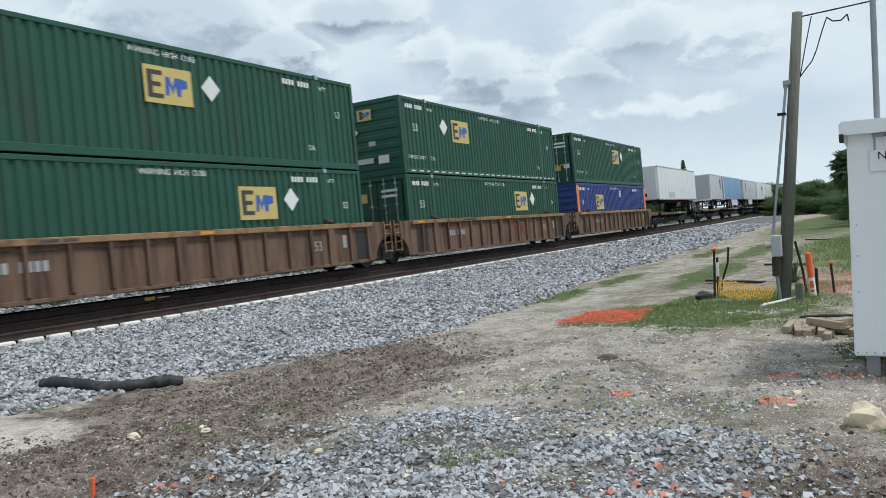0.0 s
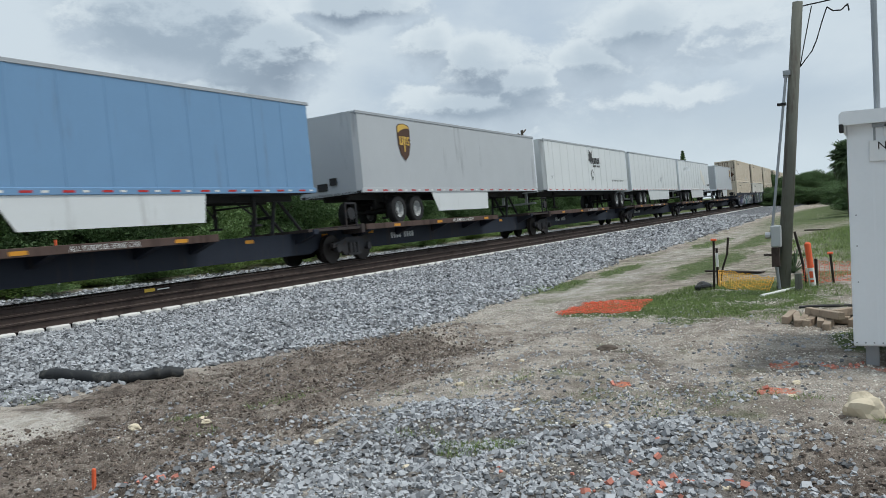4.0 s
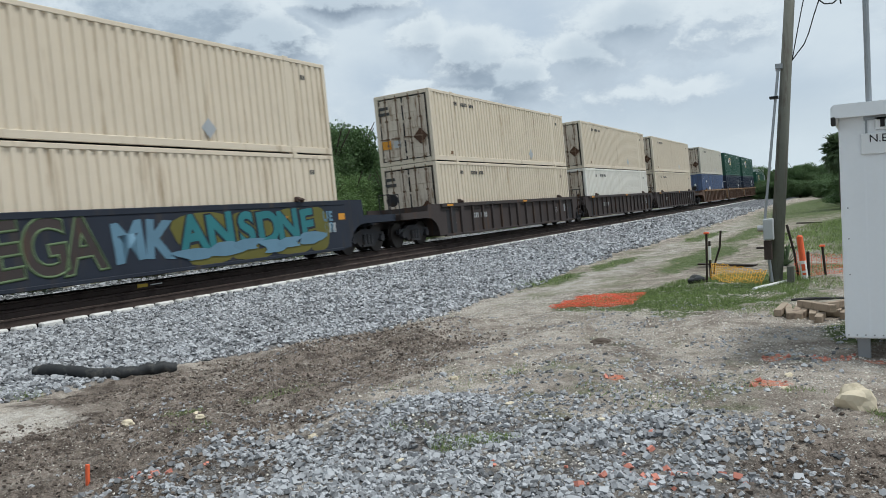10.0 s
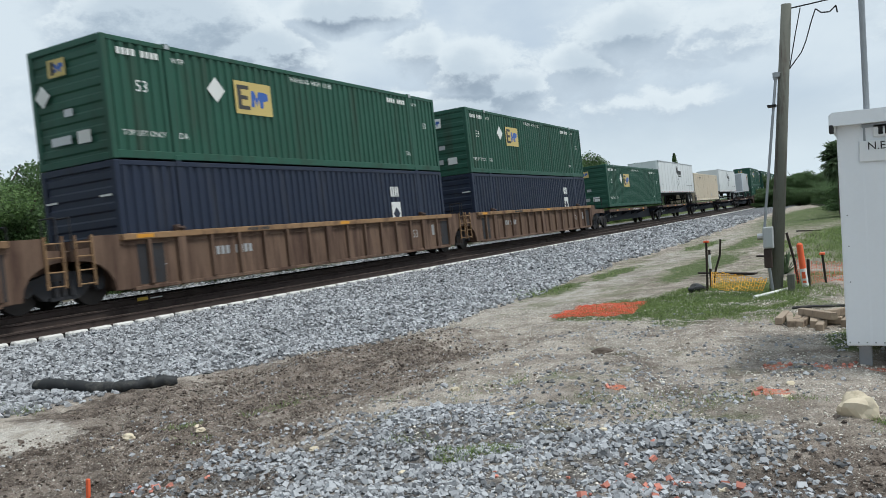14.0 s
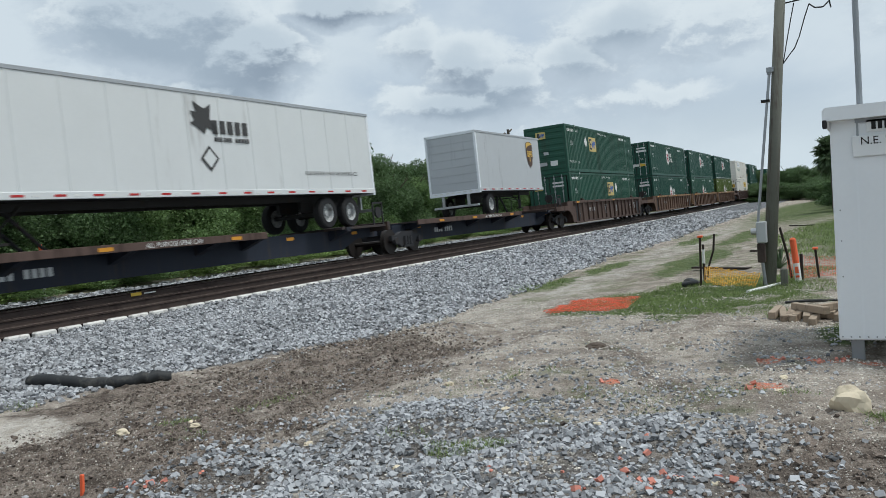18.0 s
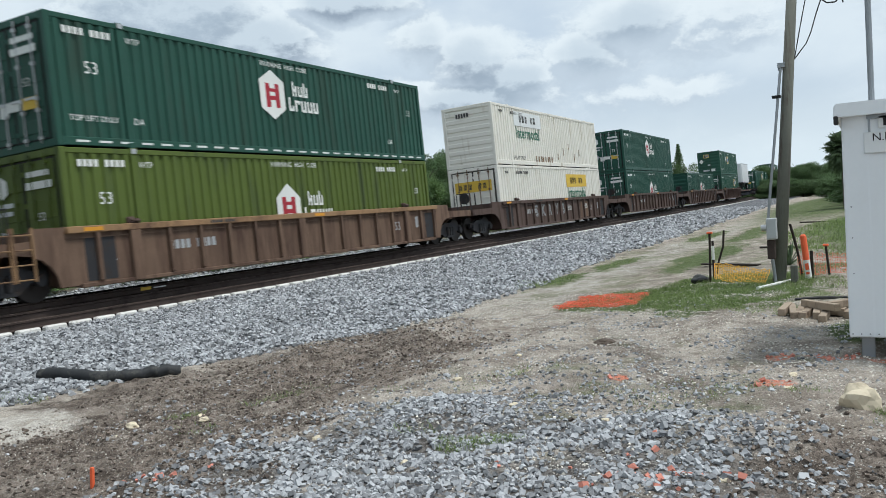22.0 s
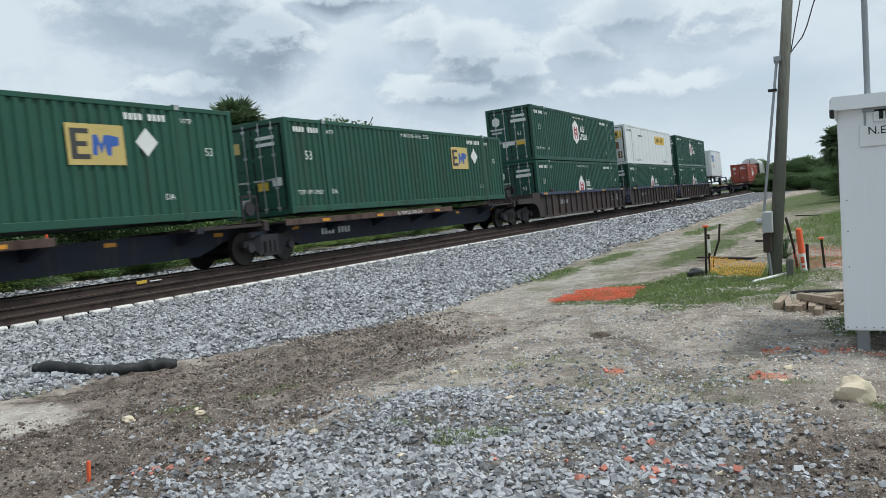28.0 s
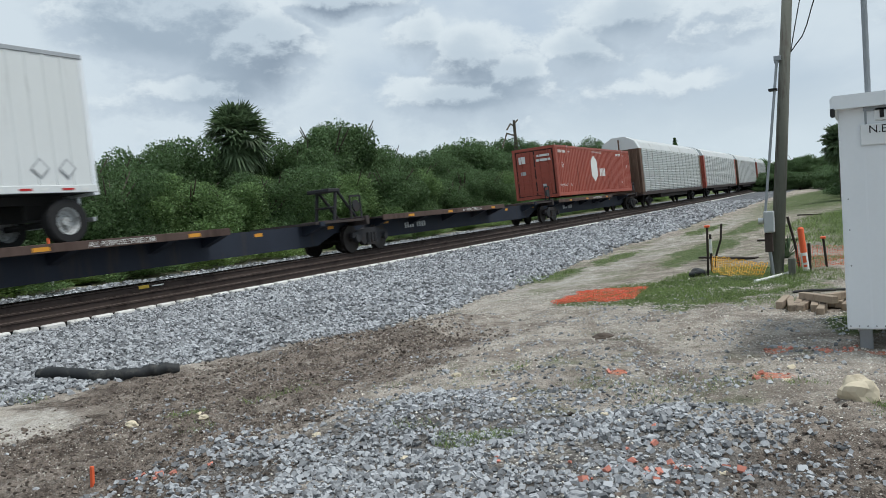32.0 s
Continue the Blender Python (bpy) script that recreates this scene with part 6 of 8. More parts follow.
def pup_trailer(length=8.53, grey=True):
    ob = trailer("short pale grey trailer with a brown and gold shield", length, m_silver, (-length / 2 + 1.3,), None, "rear")
    shield_mark(ob, length / 2 - 1.6)
    return ob


def raven_trailer(nose):
    wheels = (-6.9, -5.6) if nose == "rear" else (5.3, 6.6)
    ob = trailer("long white trailer with a black bird mark", LONG, m_white, wheels, None, nose)
    trailer_mark(ob, "logo_shape", flat([(p[0] * 0.75, p[1] * 0.75) for p in BIRD], m_dark_text), -0.05, 3.0)
    trailer_mark(ob, "name_mark", bars(1.5, 0.36, 5, m_dark_text), 1.0, 2.95)
    trailer_mark(ob, "name_mark", bars(1.4, 0.12, 12, m_dark_text), 1.0, 2.62)
    d = trailer_mark(ob, "placard_frame", flat(diamond(0.34), m_dark_text), 0.05, 2.1)
    part("placard", flat(diamond(0.25), m_white, depth=0.008), None, d)
    if nose == "front":
        trailer_mark(ob, "motto", words("OUR DRIVERS MAKE THE DIFFERENCE!", 0.17, m_dark_text), 5.6, 1.75)
    trailer_mark(ob, "size_mark", words("53'", 0.22, m_dark_text), 7.3 if nose == "rear" else -7.2, 1.85)
    return ob


def yrc_trailer():
    ob = trailer("short white trailer with a blue and orange mark", 8.2, m_white, (3.35,), None, "front", True, 4.14)
    for x in (2.75, 3.4):
        d = trailer_mark(ob, "placard_frame", flat(diamond(0.22), m_alu), x, 1.62)
        part("placard", flat(diamond(0.17), m_white, depth=0.008), None, d)
    for i, out in enumerate(([(-0.30, 0.4), (-0.12, 0.4), (0.0, 0.12), (0.12, 0.4), (0.30, 0.4), (0.08, -0.05), (0.08, -0.4), (-0.08, -0.4), (-0.08, -0.05)],
                             [(-0.26, -0.4), (-0.10, -0.4), (-0.10, -0.1), (0.1, -0.4), (0.28, -0.4), (0.08, -0.06), (0.24, 0.1), (0.20, 0.34), (0.05, 0.4), (-0.26, 0.4)],
                             [(0.26, 0.2), (0.22, 0.38), (-0.1, 0.4), (-0.26, 0.2), (-0.26, -0.2), (-0.1, -0.4), (0.22, -0.38), (0.26, -0.2), (0.1, -0.2), (-0.05, -0.24), (-0.1, 0.0), (-0.05, 0.24), (0.1, 0.2)])):
        trailer_mark(ob, "logo_shape", flat(out, m_mark_blue), -3.35 + i * 0.62, 3.2)
        part("logo_shape", flat([(p[0] * 0.7, p[1] * 0.7) for p in out], m_mark_blue), None, ob, at=Matrix.Translation((-4.11, 0.55 - i * 0.42, 3.2)) @ Matrix.Rotation(radians(-90), 4, "Z"))
    trailer_mark(ob, "logo_shape", flat([(-0.9, -0.18), (1.0, 0.12), (0.5, -0.02), (-0.2, -0.16)], m_mark_orange), -2.6, 2.52)
    trailer_mark(ob, "name_mark", bars(1.0, 0.12, 7, m_dark_text), -2.3, 2.2)
    part("logo_shape", flat([(-0.6, -0.14), (0.7, 0.10), (0.3, -0.02), (-0.1, -0.12)], m_mark_orange), None, ob, at=Matrix.Translation((-4.11, 0.1, 2.65)) @ Matrix.Rotation(radians(-90), 4, "Z"))
    return ob


def autorack(label, end_mat):
    ob = thing("autorack_car", label, "rail car", "autorack cars")
    h, W = 13.5, 1.50

    def body():
        s = Shape()
        out = [(-W + 0.06, 1.15), (W - 0.06, 1.15), (W - 0.06, 4.55), (W - 0.30, 5.05), (0.5, 5.45), (-0.5, 5.45), (-W + 0.30, 5.05), (-W + 0.06, 4.55)]
        s.prism(out, "x", -h + 0.7, h - 0.7)
        return fix(s.mesh("body", m_rack))

    part("body", cached(("rackbody",), body), None, ob)

    def screen():
        prof = []
        for i in range(22):
            z = 1.28 + i * 0.145
            prof += [(0.0, z), (-0.05, z + 0.035), (-0.05, z + 0.075), (0.0, z + 0.11)]
        k = len(prof)
        vs = [(-h + 1.0, y, z) for y, z in prof] + [(h - 1.0, y, z) for y, z in prof]
        return mesh_of("side_screen", vs, [(i, i + 1, k + i + 1, k + i) for i in range(k - 1)], m_rack)

    me = cached(("rackscreen",), screen)
    part("side_screen", me, None, ob, "galvanised ridged side screens", Matrix.Translation((0, -W + 0.05, 0)))
    post = cached(("rackpost",), lambda: Shape().box(-0.05, 0.05, -0.07, 0.02, 1.15, 4.5, 0.01).mesh("side_post", m_rack))
    for i in range(15):
        part("side_post", post, None, ob, at=Matrix.Translation((-h + 1.0 + i * (2 * h - 2) / 14, -W + 0.05, 0)))
    for x, turn in ((-h, 0.0), (h, math.pi)):
        m = Matrix.Translation((x, 0, 0)) @ Matrix.Rotation(turn, 4, "Z")
        part("end_door", cached(("rackend", end_mat.name), lambda: fix(Shape().prism([(-W, 1.0), (W, 1.0), (W, 4.5), (-W, 4.5)], "x", 0.0, 0.75).mesh("end_door", end_mat))), None, ob, at=m)
        part("end_hood", cached(("rackhood",), lambda: fix(Shape().prism([(-W, 4.5), (W, 4.5), (W - 0.28, 5.1), (0.5, 5.5), (-0.5, 5.5), (-W + 0.28, 5.1)], "x", -0.02, 0.75).mesh("end_hood", m_white))), None, ob, at=m)
        part("door_rib", cached(("rackribs", end_mat.name), lambda: Shape().box(-0.05, 0.0, -1.3, -1.2, 1.1, 4.4).box(-0.05, 0.0, -0.05, 0.05, 1.1, 5.3).box(-0.05, 0, 1.2, 1.3, 1.1, 4.4).mesh("door_rib", end_mat)), None, ob, at=m)
    part("deck", cached(("rackdeck",), lambda: Shape().box(-h, h, -W, W, 0.92, 1.2, 0.02).box(-h - 0.4, h + 0.4, -0.35, 0.35, 0.75, 1.0).box(-6, 6, -1.2, 1.2, 0.6, 0.95).mesh("deck", m_car_dark)), None, ob)
    for x in (-9.8, 9.8):
        axle_truck(ob, x)
    return ob

# ---- the consist: place along the train in metres, then what rides there ----


def stack(s, upper, lower):
    ride(lower, s, 0.36)
    ride(upper, s, 0.36 + HIGH + 0.02)


ORANGE_WELL = "weathered orange-brown well car under stacked containers"
BROWN_WELL = "rusty brown well car under stacked containers"
DARK_WELL = "dark brown-black well car under stacked containers"
BLACK_WELL = "blue-black well car covered with bright graffiti"
SPINE = "black spine car with a weathered brown deck edge"


def wells(places, label, mat, tall=False, cap=None, single=False):
    """Articulated sets of well units: a truck under each joint, couplers at the two ends."""
    for i, s in enumerate(places):
        first, last = i == 0 or single, i == len(places) - 1 or single
        u = well_unit(label, mat, 3.15 if first else 1.30, 3.15 if last else 1.30, tall, cap)
        if tall:
            car_marks(u, [("plate", -7.7, 1.36, 0.5, 0.16, m_reflect), ("plate", -5.6, 1.5, 0.35, 0.10, m_reflect), ("plate", 5.1, 1.35, 0.45, 0.10, m_reflect), ("plate", 8.05, 1.28, 0.35, 0.2, m_reflect), ("bars", 6.1, 1.3, 0.5, 0.12, m_alu), ("bars", 7.5, 0.95, 0.5, 0.3, m_alu)] + ([("53", -7.3, 0.85, 0.4, 0.5, m_text)] if i != 1 else []), -1.405)
        else:
            car_marks(u, [("plate", x, 0.80, 0.80, 0.95, m_truck) for x in (-7.4, 7.75)], -1.402)
            car_marks(u, [("bars", -4.6, 0.95, 1.6, 0.22, m_alu), ("53", 5.3, 0.85, 0.4, 0.42, m_alu), ("bars", 6.9, 0.95, 0.6, 0.4, m_alu), ("125T", -7.35, 0.62, 0.6, 0.36, m_text if i == 0 else m_alu)], -1.402)
            car_marks(u, [("plate", x, 1.445, 0.5, 0.085, m_reflect) for x in ((-7.6, -2.2, 3.2, 7.7) if cap is m_cap else (-7.6, 0.6))] + [("bars", -3.6, 1.445, 0.9, 0.07, m_dark_text)], -1.509)
        ride(u, s)
        CARS.append(u)


CARS = []
m_car_red = surface("faded_dark_red_paint", (0.17, 0.045, 0.035), 0.7, 0, 40, 0.25, 0.0)
GRAFFITI = [surface("graffiti_" + n, c, 0.5, 0, 40, 0.2, 0.0) for n, c in (("white", (0.33, 0.35, 0.36)), ("teal", (0.03, 0.16, 0.18)), ("green", (0.11, 0.16, 0.08)), ("violet", (0.08, 0.08, 0.17)), ("yellow", (0.34, 0.26, 0.05)), ("sky", (0.12, 0.22, 0.30)))]


def sprayed(car, body, x, z, size, mat, wide=1.0, fat=0.0, line=0.0, tilt=0.0, y=-1.405):
    """Sprayed letters on a car's side, one part a letter."""
    for ch, dx in zip(body, range(len(body))):
        m = Matrix.Translation((x + dx * size * 0.72 * wide, y - 0.004 - 0.001 * (dx % 2), z)) @ Matrix.Rotation(radians(tilt * (1 if dx % 2 else -1)), 4, "Y")
        part("graffiti_letter", words(ch, size, mat, wide, fat, line), None, car, at=m)


def waves(car, x0, x1, z0, z1, n, mat, rise, y=-1.41):
    """Bundles of sprayed wavy lines."""
    for k in range(n):
        u = k / max(1, n - 1)
        pts = []
        for i in range(15):
            v = i / 14
            pts.append((x0 + (x1 - x0) * v + 0.10 * math.sin(v * 9 + u), y, z0 + (z1 - z0) * u * (0.55 + 0.45 * v) + rise * v + 0.13 * math.sin(v * 7.5 + 1.0)))
        me = Shape().path(pts, 0.014, 4).mesh("graffiti_wave", mat)
        part("graffiti_wave", me, None, car)


def blob(car, x, z, w, h, mat, seed, y=-1.403, dent=0.25):
    """A sprayed field with a round, uneven outline."""
    rng = random.Random(seed)
    n = 18
    ph = rng.uniform(0, 6)
    pts = []
    for k in range(n):
        a = 2 * math.pi * k / n
        r = 1 + dent * math.sin(2 * a + ph) * 0.5 + dent * math.sin(3 * a + ph * 2) * 0.5
        c, d = math.cos(a), math.sin(a)
        pts.append((0.5 * w * r * math.copysign(abs(c) ** 0.7, c), 0.5 * h * math.copysign(abs(d) ** 0.7, d)))
    part("graffiti_field", flat(pts, mat), None, car, at=Matrix.Translation((x, y, z)))


def spines(places, hitches):
    for i, (s, h) in enumerate(zip(places, hitches)):
        ride(spine_unit(SPINE, 1.2, 2.0 if i == len(places) - 1 else 0.5, h), s)


DECK, HIGH_DECK = 1.14, 1.33
# stacked green and blue boxes on an orange-brown set
stack(12.50, green_box(0.0, "door"), green_box(2.9, "door", low=False))
stack(31.68, green_box(-3.18, "front", strip=True), green_box(2.85, "door"))
stack(51.08, green_box(0.9, "door"), blue_box("emp"))
wells((12.50, 31.68, 51.08), ORANGE_WELL, m_car_orange, False, m_cap_tan)
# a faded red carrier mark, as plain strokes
red_mark = Shape().box(-0.95, 0.35, -0.004, 0, 0.20, 0.32).box(-0.72, -0.56, -0.004, 0, -0.30, 0.196).box(-0.05, 0.11, -0.004, 0, -0.30, 0.196)
red_mark.prism([(0.50, -0.30), (0.66, -0.30), (1.10, 0.32), (0.94, 0.32)], "y", -0.004, 0).prism([(0.50, 0.32), (0.66, 0.32), (1.10, -0.30), (0.94, -0.30)], "y", -0.006, -0.001)
part("logo_shape", fix(red_mark.mesh("logo_shape", m_car_red)), None, CARS[1], "faded red carrier mark", Matrix.Translation((1.6, -1.402, 0.86)))
# road trailers on spine cars
spines((72.2, 91.6, 108.6, 126.3, 143.9, 161.2, 178.2, 196.0), (5.2, None, 5.6, 5.6, 5.6, 5.6, 5.6, 5.0))
ob = trailer("long plain white trailer with a grey lower patch", LONG, m_white, (5.2, 6.5), None, "front")
trailer_mark(ob, "patch", flat(rect(2.6, 0.45), m_silver), -3.2, 1.5)
trailer_mark(ob, "placard", flat(diamond(0.25), m_silver), 1.7, 1.85)
ride(ob, 72.2, DECK)
ride(pup_trailer(), 93.7, DECK)
ob = trailer("long sky blue trailer with a white side skirt", LONG, m_sky, (-4.4, -3.1), (-2.4, 3.4), "rear")
ride(ob, 107.2, DECK)
ob = trailer("long grey trailer with a small shield mark", LONG, m_silver, (-5.6, -4.3), (-3.2, 2.0), "front")
shield_mark(ob, -5.0)
ride(ob, 125.9, DECK)
ride(raven_trailer("front"), 143.5, DECK)
ob = trailer("long white trailer with a white side skirt", LONG, m_white, (-5.3, -4.0), (-3.2, 4.2), "rear")
trailer_mark(ob, "placard", flat(diamond(0.3), m_silver), 1.5, 1.95)
ride(ob, 160.7, DECK)
ob = trailer("long white trailer with faded ghost lettering", LONG, m_white, (-5.0, -3.7), (-2.8, 4.0), "rear")
trailer_mark(ob, "ghost_mark", bars(2.6, 0.42, 5, m_shed), -3.8, 3.1)
for x, z in ((3.6, 2.6), (4.6, 2.1)):
    trailer_mark(ob, "faded_leaf", flat([(-0.6, -0.1), (-0.2, -0.5), (0.9, -0.5), (0.3, 0.1), (0.1, 0.5), (-0.6, 0.5)], m_pale), x, z)
trailer_mark(ob, "placard", flat(diamond(0.25), m_silver), 1.3, 1.85)
trailer_mark(ob, "serial_mark", bars(1.5, 0.18, 9, m_dark_text), 7.0, 1.6)
ride(ob, 177.6, DECK)
ob = trailer("grey trailer with a white skirt and a brown shield", 12.5, m_silver, (-4.4, -3.1), (-2.0, 1.6), "rear")
shield_mark(ob, 5.0)
ride(ob, 196.8, DECK)
# cream boxes on blue-black wells with graffiti, then on dark brown wells
for s, low in ((215.9, m_tan), (235.1, m_pale), (254.2, m_tan)):
    stack(s, tan_box(m_tan), tan_box(low, "upright" if s < 220 else "door", True))
wells((215.9, 235.1, 254.2), BLACK_WELL, m_car_black, True)
G_WHITE, G_TEAL, G_GREEN, G_VIOLET, G_YELLOW, G_SKY = GRAFFITI
A, B, C = CARS[-3:]
# first car: a big pale piece between bundles of wavy lines, then small tags
waves(A, -6.6, -4.2, 0.35, 1.1, 9, G_VIOLET, 0.25)
waves(A, -4.4, -1.6, 0.35, 1.1, 8, G_WHITE, 0.45)
for i, (x, z, w, h, m) in enumerate(((-0.9, 0.62, 1.3, 0.7, G_WHITE), (0.05, 0.72, 0.7, 1.0, G_TEAL), (0.3, 1.25, 1.2, 0.6, G_WHITE), (1.35, 0.9, 0.75, 1.1, G_WHITE), (1.75, 0.9, 0.5, 0.9, G_TEAL), (2.45, 0.85, 0.9, 1.2, G_WHITE), (3.15, 1.1, 0.6, 0.7, G_SKY), (3.9, 0.85, 1.3, 1.15, G_WHITE), (4.6, 0.7, 0.3, 0.4, G_GREEN))):
    blob(A, x, z, w, h, m, i + 2, -1.403 - 0.0015 * i)
sprayed(A, "STRE", -0.75, 0.92, 1.35, m_car_black, 1.45, 0.02, 0.0, 6, -1.42)
sprayed(A, "STRE", -0.65, 0.95, 1.42, G_WHITE, 1.45, 0.0, 0.014, 6, -1.425)
waves(A, 4.7, 6.1, 0.75, 1.3, 8, G_WHITE, 0.2)
sprayed(A, "NPN", 6.25, 1.0, 0.52, G_WHITE, 0.8, 0.02)
sprayed(A, "W", 7.75, 1.35, 0.5, G_YELLOW, 1.0, 0.02)
sprayed(A, "e", 7.75, 0.95, 0.55, G_GREEN, 1.0, 0.02)
# second car: outlined letters, then a filled piece
sprayed(B, "V", -7.8, 1.05, 1.65, G_GREEN, 0.8, 0.0, 0.024)
sprayed(B, "5S", -8.0, 0.80, 0.62, G_WHITE, 0.8, 0.02, y=-1.415)
sprayed(B, "H", -6.65, 1.02, 1.50, G_GREEN, 0.80, 0.03, 0.024, 3)
sprayed(B, "C", -5.70, 0.97, 1.45, G_GREEN, 0.85, 0.03, 0.024, 3)
sprayed(B, "K", -4.70, 1.0, 1.60, G_GREEN, 0.85, 0.03, 0.024, 3)
for ch, x, w, m in (("T", -3.25, 1.70, G_WHITE), ("U", -1.95, 0.85, G_GREEN), ("S", -0.55, 1.75, G_VIOLET), ("I", 0.85, 2.4, G_GREEN), ("O", 2.5, 1.5, G_WHITE)):
    sprayed(B, ch, x, 0.95, 1.72, m, w, 0.12, y=-1.404)
    sprayed(B, ch, x, 0.95, 1.76, m_car_dark, w, 0.13, 0.012, y=-1.412)
sprayed(B, "N", 4.6, 0.9, 1.2, G_GREEN, 1.4, 0.0, 0.010)
sprayed(B, "l", 3.9, 0.9, 1.3, G_YELLOW, 1.0, 0.0, 0.012)
# third car: a row of outlined letters and a pale tag
for i, ch in enumerate("CNEGA"):
    sprayed(C, ch, -5.4 + i * 0.92, 0.98, 1.65, G_GREEN, 0.92, 0.05, 0.030, 4)
    sprayed(C, ch, -5.4 + i * 0.92, 0.98, 1.60, m_car_dark, 0.92, 0.04, y=-1.403, tilt=4)
sprayed(C, "MK", -0.5, 0.98, 1.2, G_SKY, 1.0, 0.06, tilt=5)
m_olive_spray = surface("graffiti_olive", (0.125, 0.115, 0.025), 0.5, 0, 40, 0.2, 0.0)
for i, (x, w) in enumerate(((2.0, 2.2), (3.8, 2.4), (5.6, 2.4), (6.7, 1.2))):
    blob(C, x, 0.95, w, 1.35, m_olive_spray, 30 + i, -1.403 - 0.001 * i)
for i, (ch, x) in enumerate((("A", 1.5), ("N", 2.5), ("S", 3.5), ("D", 4.4), ("N", 5.3), ("E", 6.2))):
    sprayed(C, ch, x, 1.05, 1.25, m_car_black, 1.1, 0.10, tilt=5, y=-1.410)
    sprayed(C, ch, x, 1.07, 1.22, G_TEAL, 1.08, 0.05, tilt=5, y=-1.416)
    blob(C, x + 0.12 * (i % 2), 0.58 + 0.06 * (i % 3), 1.15, 0.30 + 0.08 * (i % 2), G_SKY, 50 + i, -1.424 - 0.001 * i, 0.55)
sprayed(C, "NUE", 6.9, 1.30, 0.42, G_SKY, 0.9, 0.02)
sprayed(C, "UR", 7.2, 0.95, 0.42, G_SKY, 0.9, 0.0, 0.014)
for s, low in ((277.4, m_tan), (297.0, m_pale), (316.2, m_tan)):
    stack(s, tan_box(m_tan), tan_box(low, "door", True))
wells((277.4, 297.0, 316.2), DARK_WELL, m_car_dark)
# a cream box on a blue one, green on navy
stack(339.25, tan_box(m_bone, "door", False, "off-white corrugated container with dark streaks on its doors"), blue_box("ocean"))
stack(358.5, green_box(-2.95, "front", light_end=False), blue_box("navy"))
stack(377.6, green_box(-2.95, "front", light_end=True), blue_box("navy"))
wells((339.25, 358.5, 377.6), ORANGE_WELL, m_car_orange, False, m_cap_tan)
# single boxes and trailers on spine cars
spines((398.9, 415.6, 432.2, 449.8, 469.5), (None, 5.4, None, -5.4, 1.6))
ride(green_box(-2.95, "front", light_end=False), 398.9, HIGH_DECK)
ride(raven_trailer("front"), 415.3, DECK)
ride(tan_box(m_tan, "upright", False, "cream corrugated container riding single"), 432.2, HIGH_DECK)
ride(raven_trailer("front"), 450.1, DECK)
ride(pup_trailer(8.3), 471.4, DECK)
# green boxes with yellow marks, then dark green boxes with hexagons
stack(488.4, green_box(-2.5, "front"), green_box(0.9, "door"))
wells((488.4,), BROWN_WELL, m_car_brown, single=True)
sprayed(CARS[-1], "Y", -1.6, 0.85, 0.8, G_WHITE, 1.0, 0.0, 0.02, y=-1.478)
sprayed(CARS[-1], "B", 1.2, 0.85, 0.6, G_WHITE, 1.0, 0.0, 0.02, y=-1.478)
stack(511.2, hub_box(m_green2, False), hub_box(m_green2, True))
stack(530.3, hub_box(m_green2, False), hub_box(m_green, True))
stack(549.3, hub_box(m_green2, False, strip=True), hub_box(m_olive, True, label="olive green corrugated container with a white house-shaped mark"))
wells((511.2, 530.3, 549.3), ORANGE_WELL, m_car_orange, False, m_cap_tan)
stack(572.3, white_hunt_box(False, True), white_hunt_box(True, False))
wells((572.3,), BROWN_WELL, m_car_brown, single=True)
car_marks(CARS[-1], [("plate", 3.25, 0.78, 0.85, 0.95, m_car_orange), ("plate", 4.35, 0.82, 0.85, 0.95, m_car_orange)], -1.402)
for ch, x in (("S", -3.86), ("K", -2.90), ("R", -1.90), ("Y", -0.82), ("B", 0.22)):
    sprayed(CARS[-1], ch, x, 0.92, 0.80, G_WHITE, 1.0, 0.0, 0.026, y=-1.405)
sprayed(CARS[-1], "TBLU", 0.9, 0.95, 0.42, m_text, 0.7, 0.0, 0.014, y=-1.407)
sprayed(CARS[-1], "WRM", 4.1, 0.95, 0.40, m_text, 0.7, 0.0, 0.012, y=-1.409)
stack(595.2, hub_box(m_green2, False), hub_box(m_green2, True))
wells((595.2,), BROWN_WELL, m_car_brown, single=True)
ride(hub_box(m_green2, True, "front"), 618.2, 0.36)
wells((618.2,), BROWN_WELL, m_car_brown, single=True)
stack(640.7, green_box(-1.2, "front"), green_box(3.4, "door"))
wells((640.7,), BROWN_WELL, m_car_brown, single=True)
# a short trailer and two single green boxes on spine cars
spines((661.0, 681.5, 699.9), (-5.0, None, None))
ob = trailer("short white trailer with a brown side stripe", 7.9, m_white, (2.6,), None, "front")
ride(ob, 658.2, DECK)
ride(green_box(3.6, "door"), 681.5, HIGH_DECK)
ride(green_box(3.6, "door"), 699.9, HIGH_DECK)
# dark wells with a blue top edge
stack(720.6, hub_box(m_green2, False), hub_box(m_green2, True))
stack(739.7, panel_hunt_box(), hub_box(m_green2, True))
stack(758.7, hub_box(m_green2, False, strip=True), hub_box(m_green2, True))
wells((720.6, 739.7, 758.7), "dark grey well car with a blue-grey top edge", m_car_dark, False, m_cap)
# a short trailer, an empty spine car, a red box, autoracks
spines((781.0, 799.5, 818.0), (8.5, None, None))
ride(yrc_trailer(), 775.15, DECK)
ride(red_box(), 818.0, HIGH_DECK)
for i in range(8):
    ride(autorack("silver autorack car with ridged sides and a weathered end", m_car_orange if i % 2 == 0 else m_red), 842.0 + i * 29.2)


# ---- the lineside: shed, pole, markers, timber ----


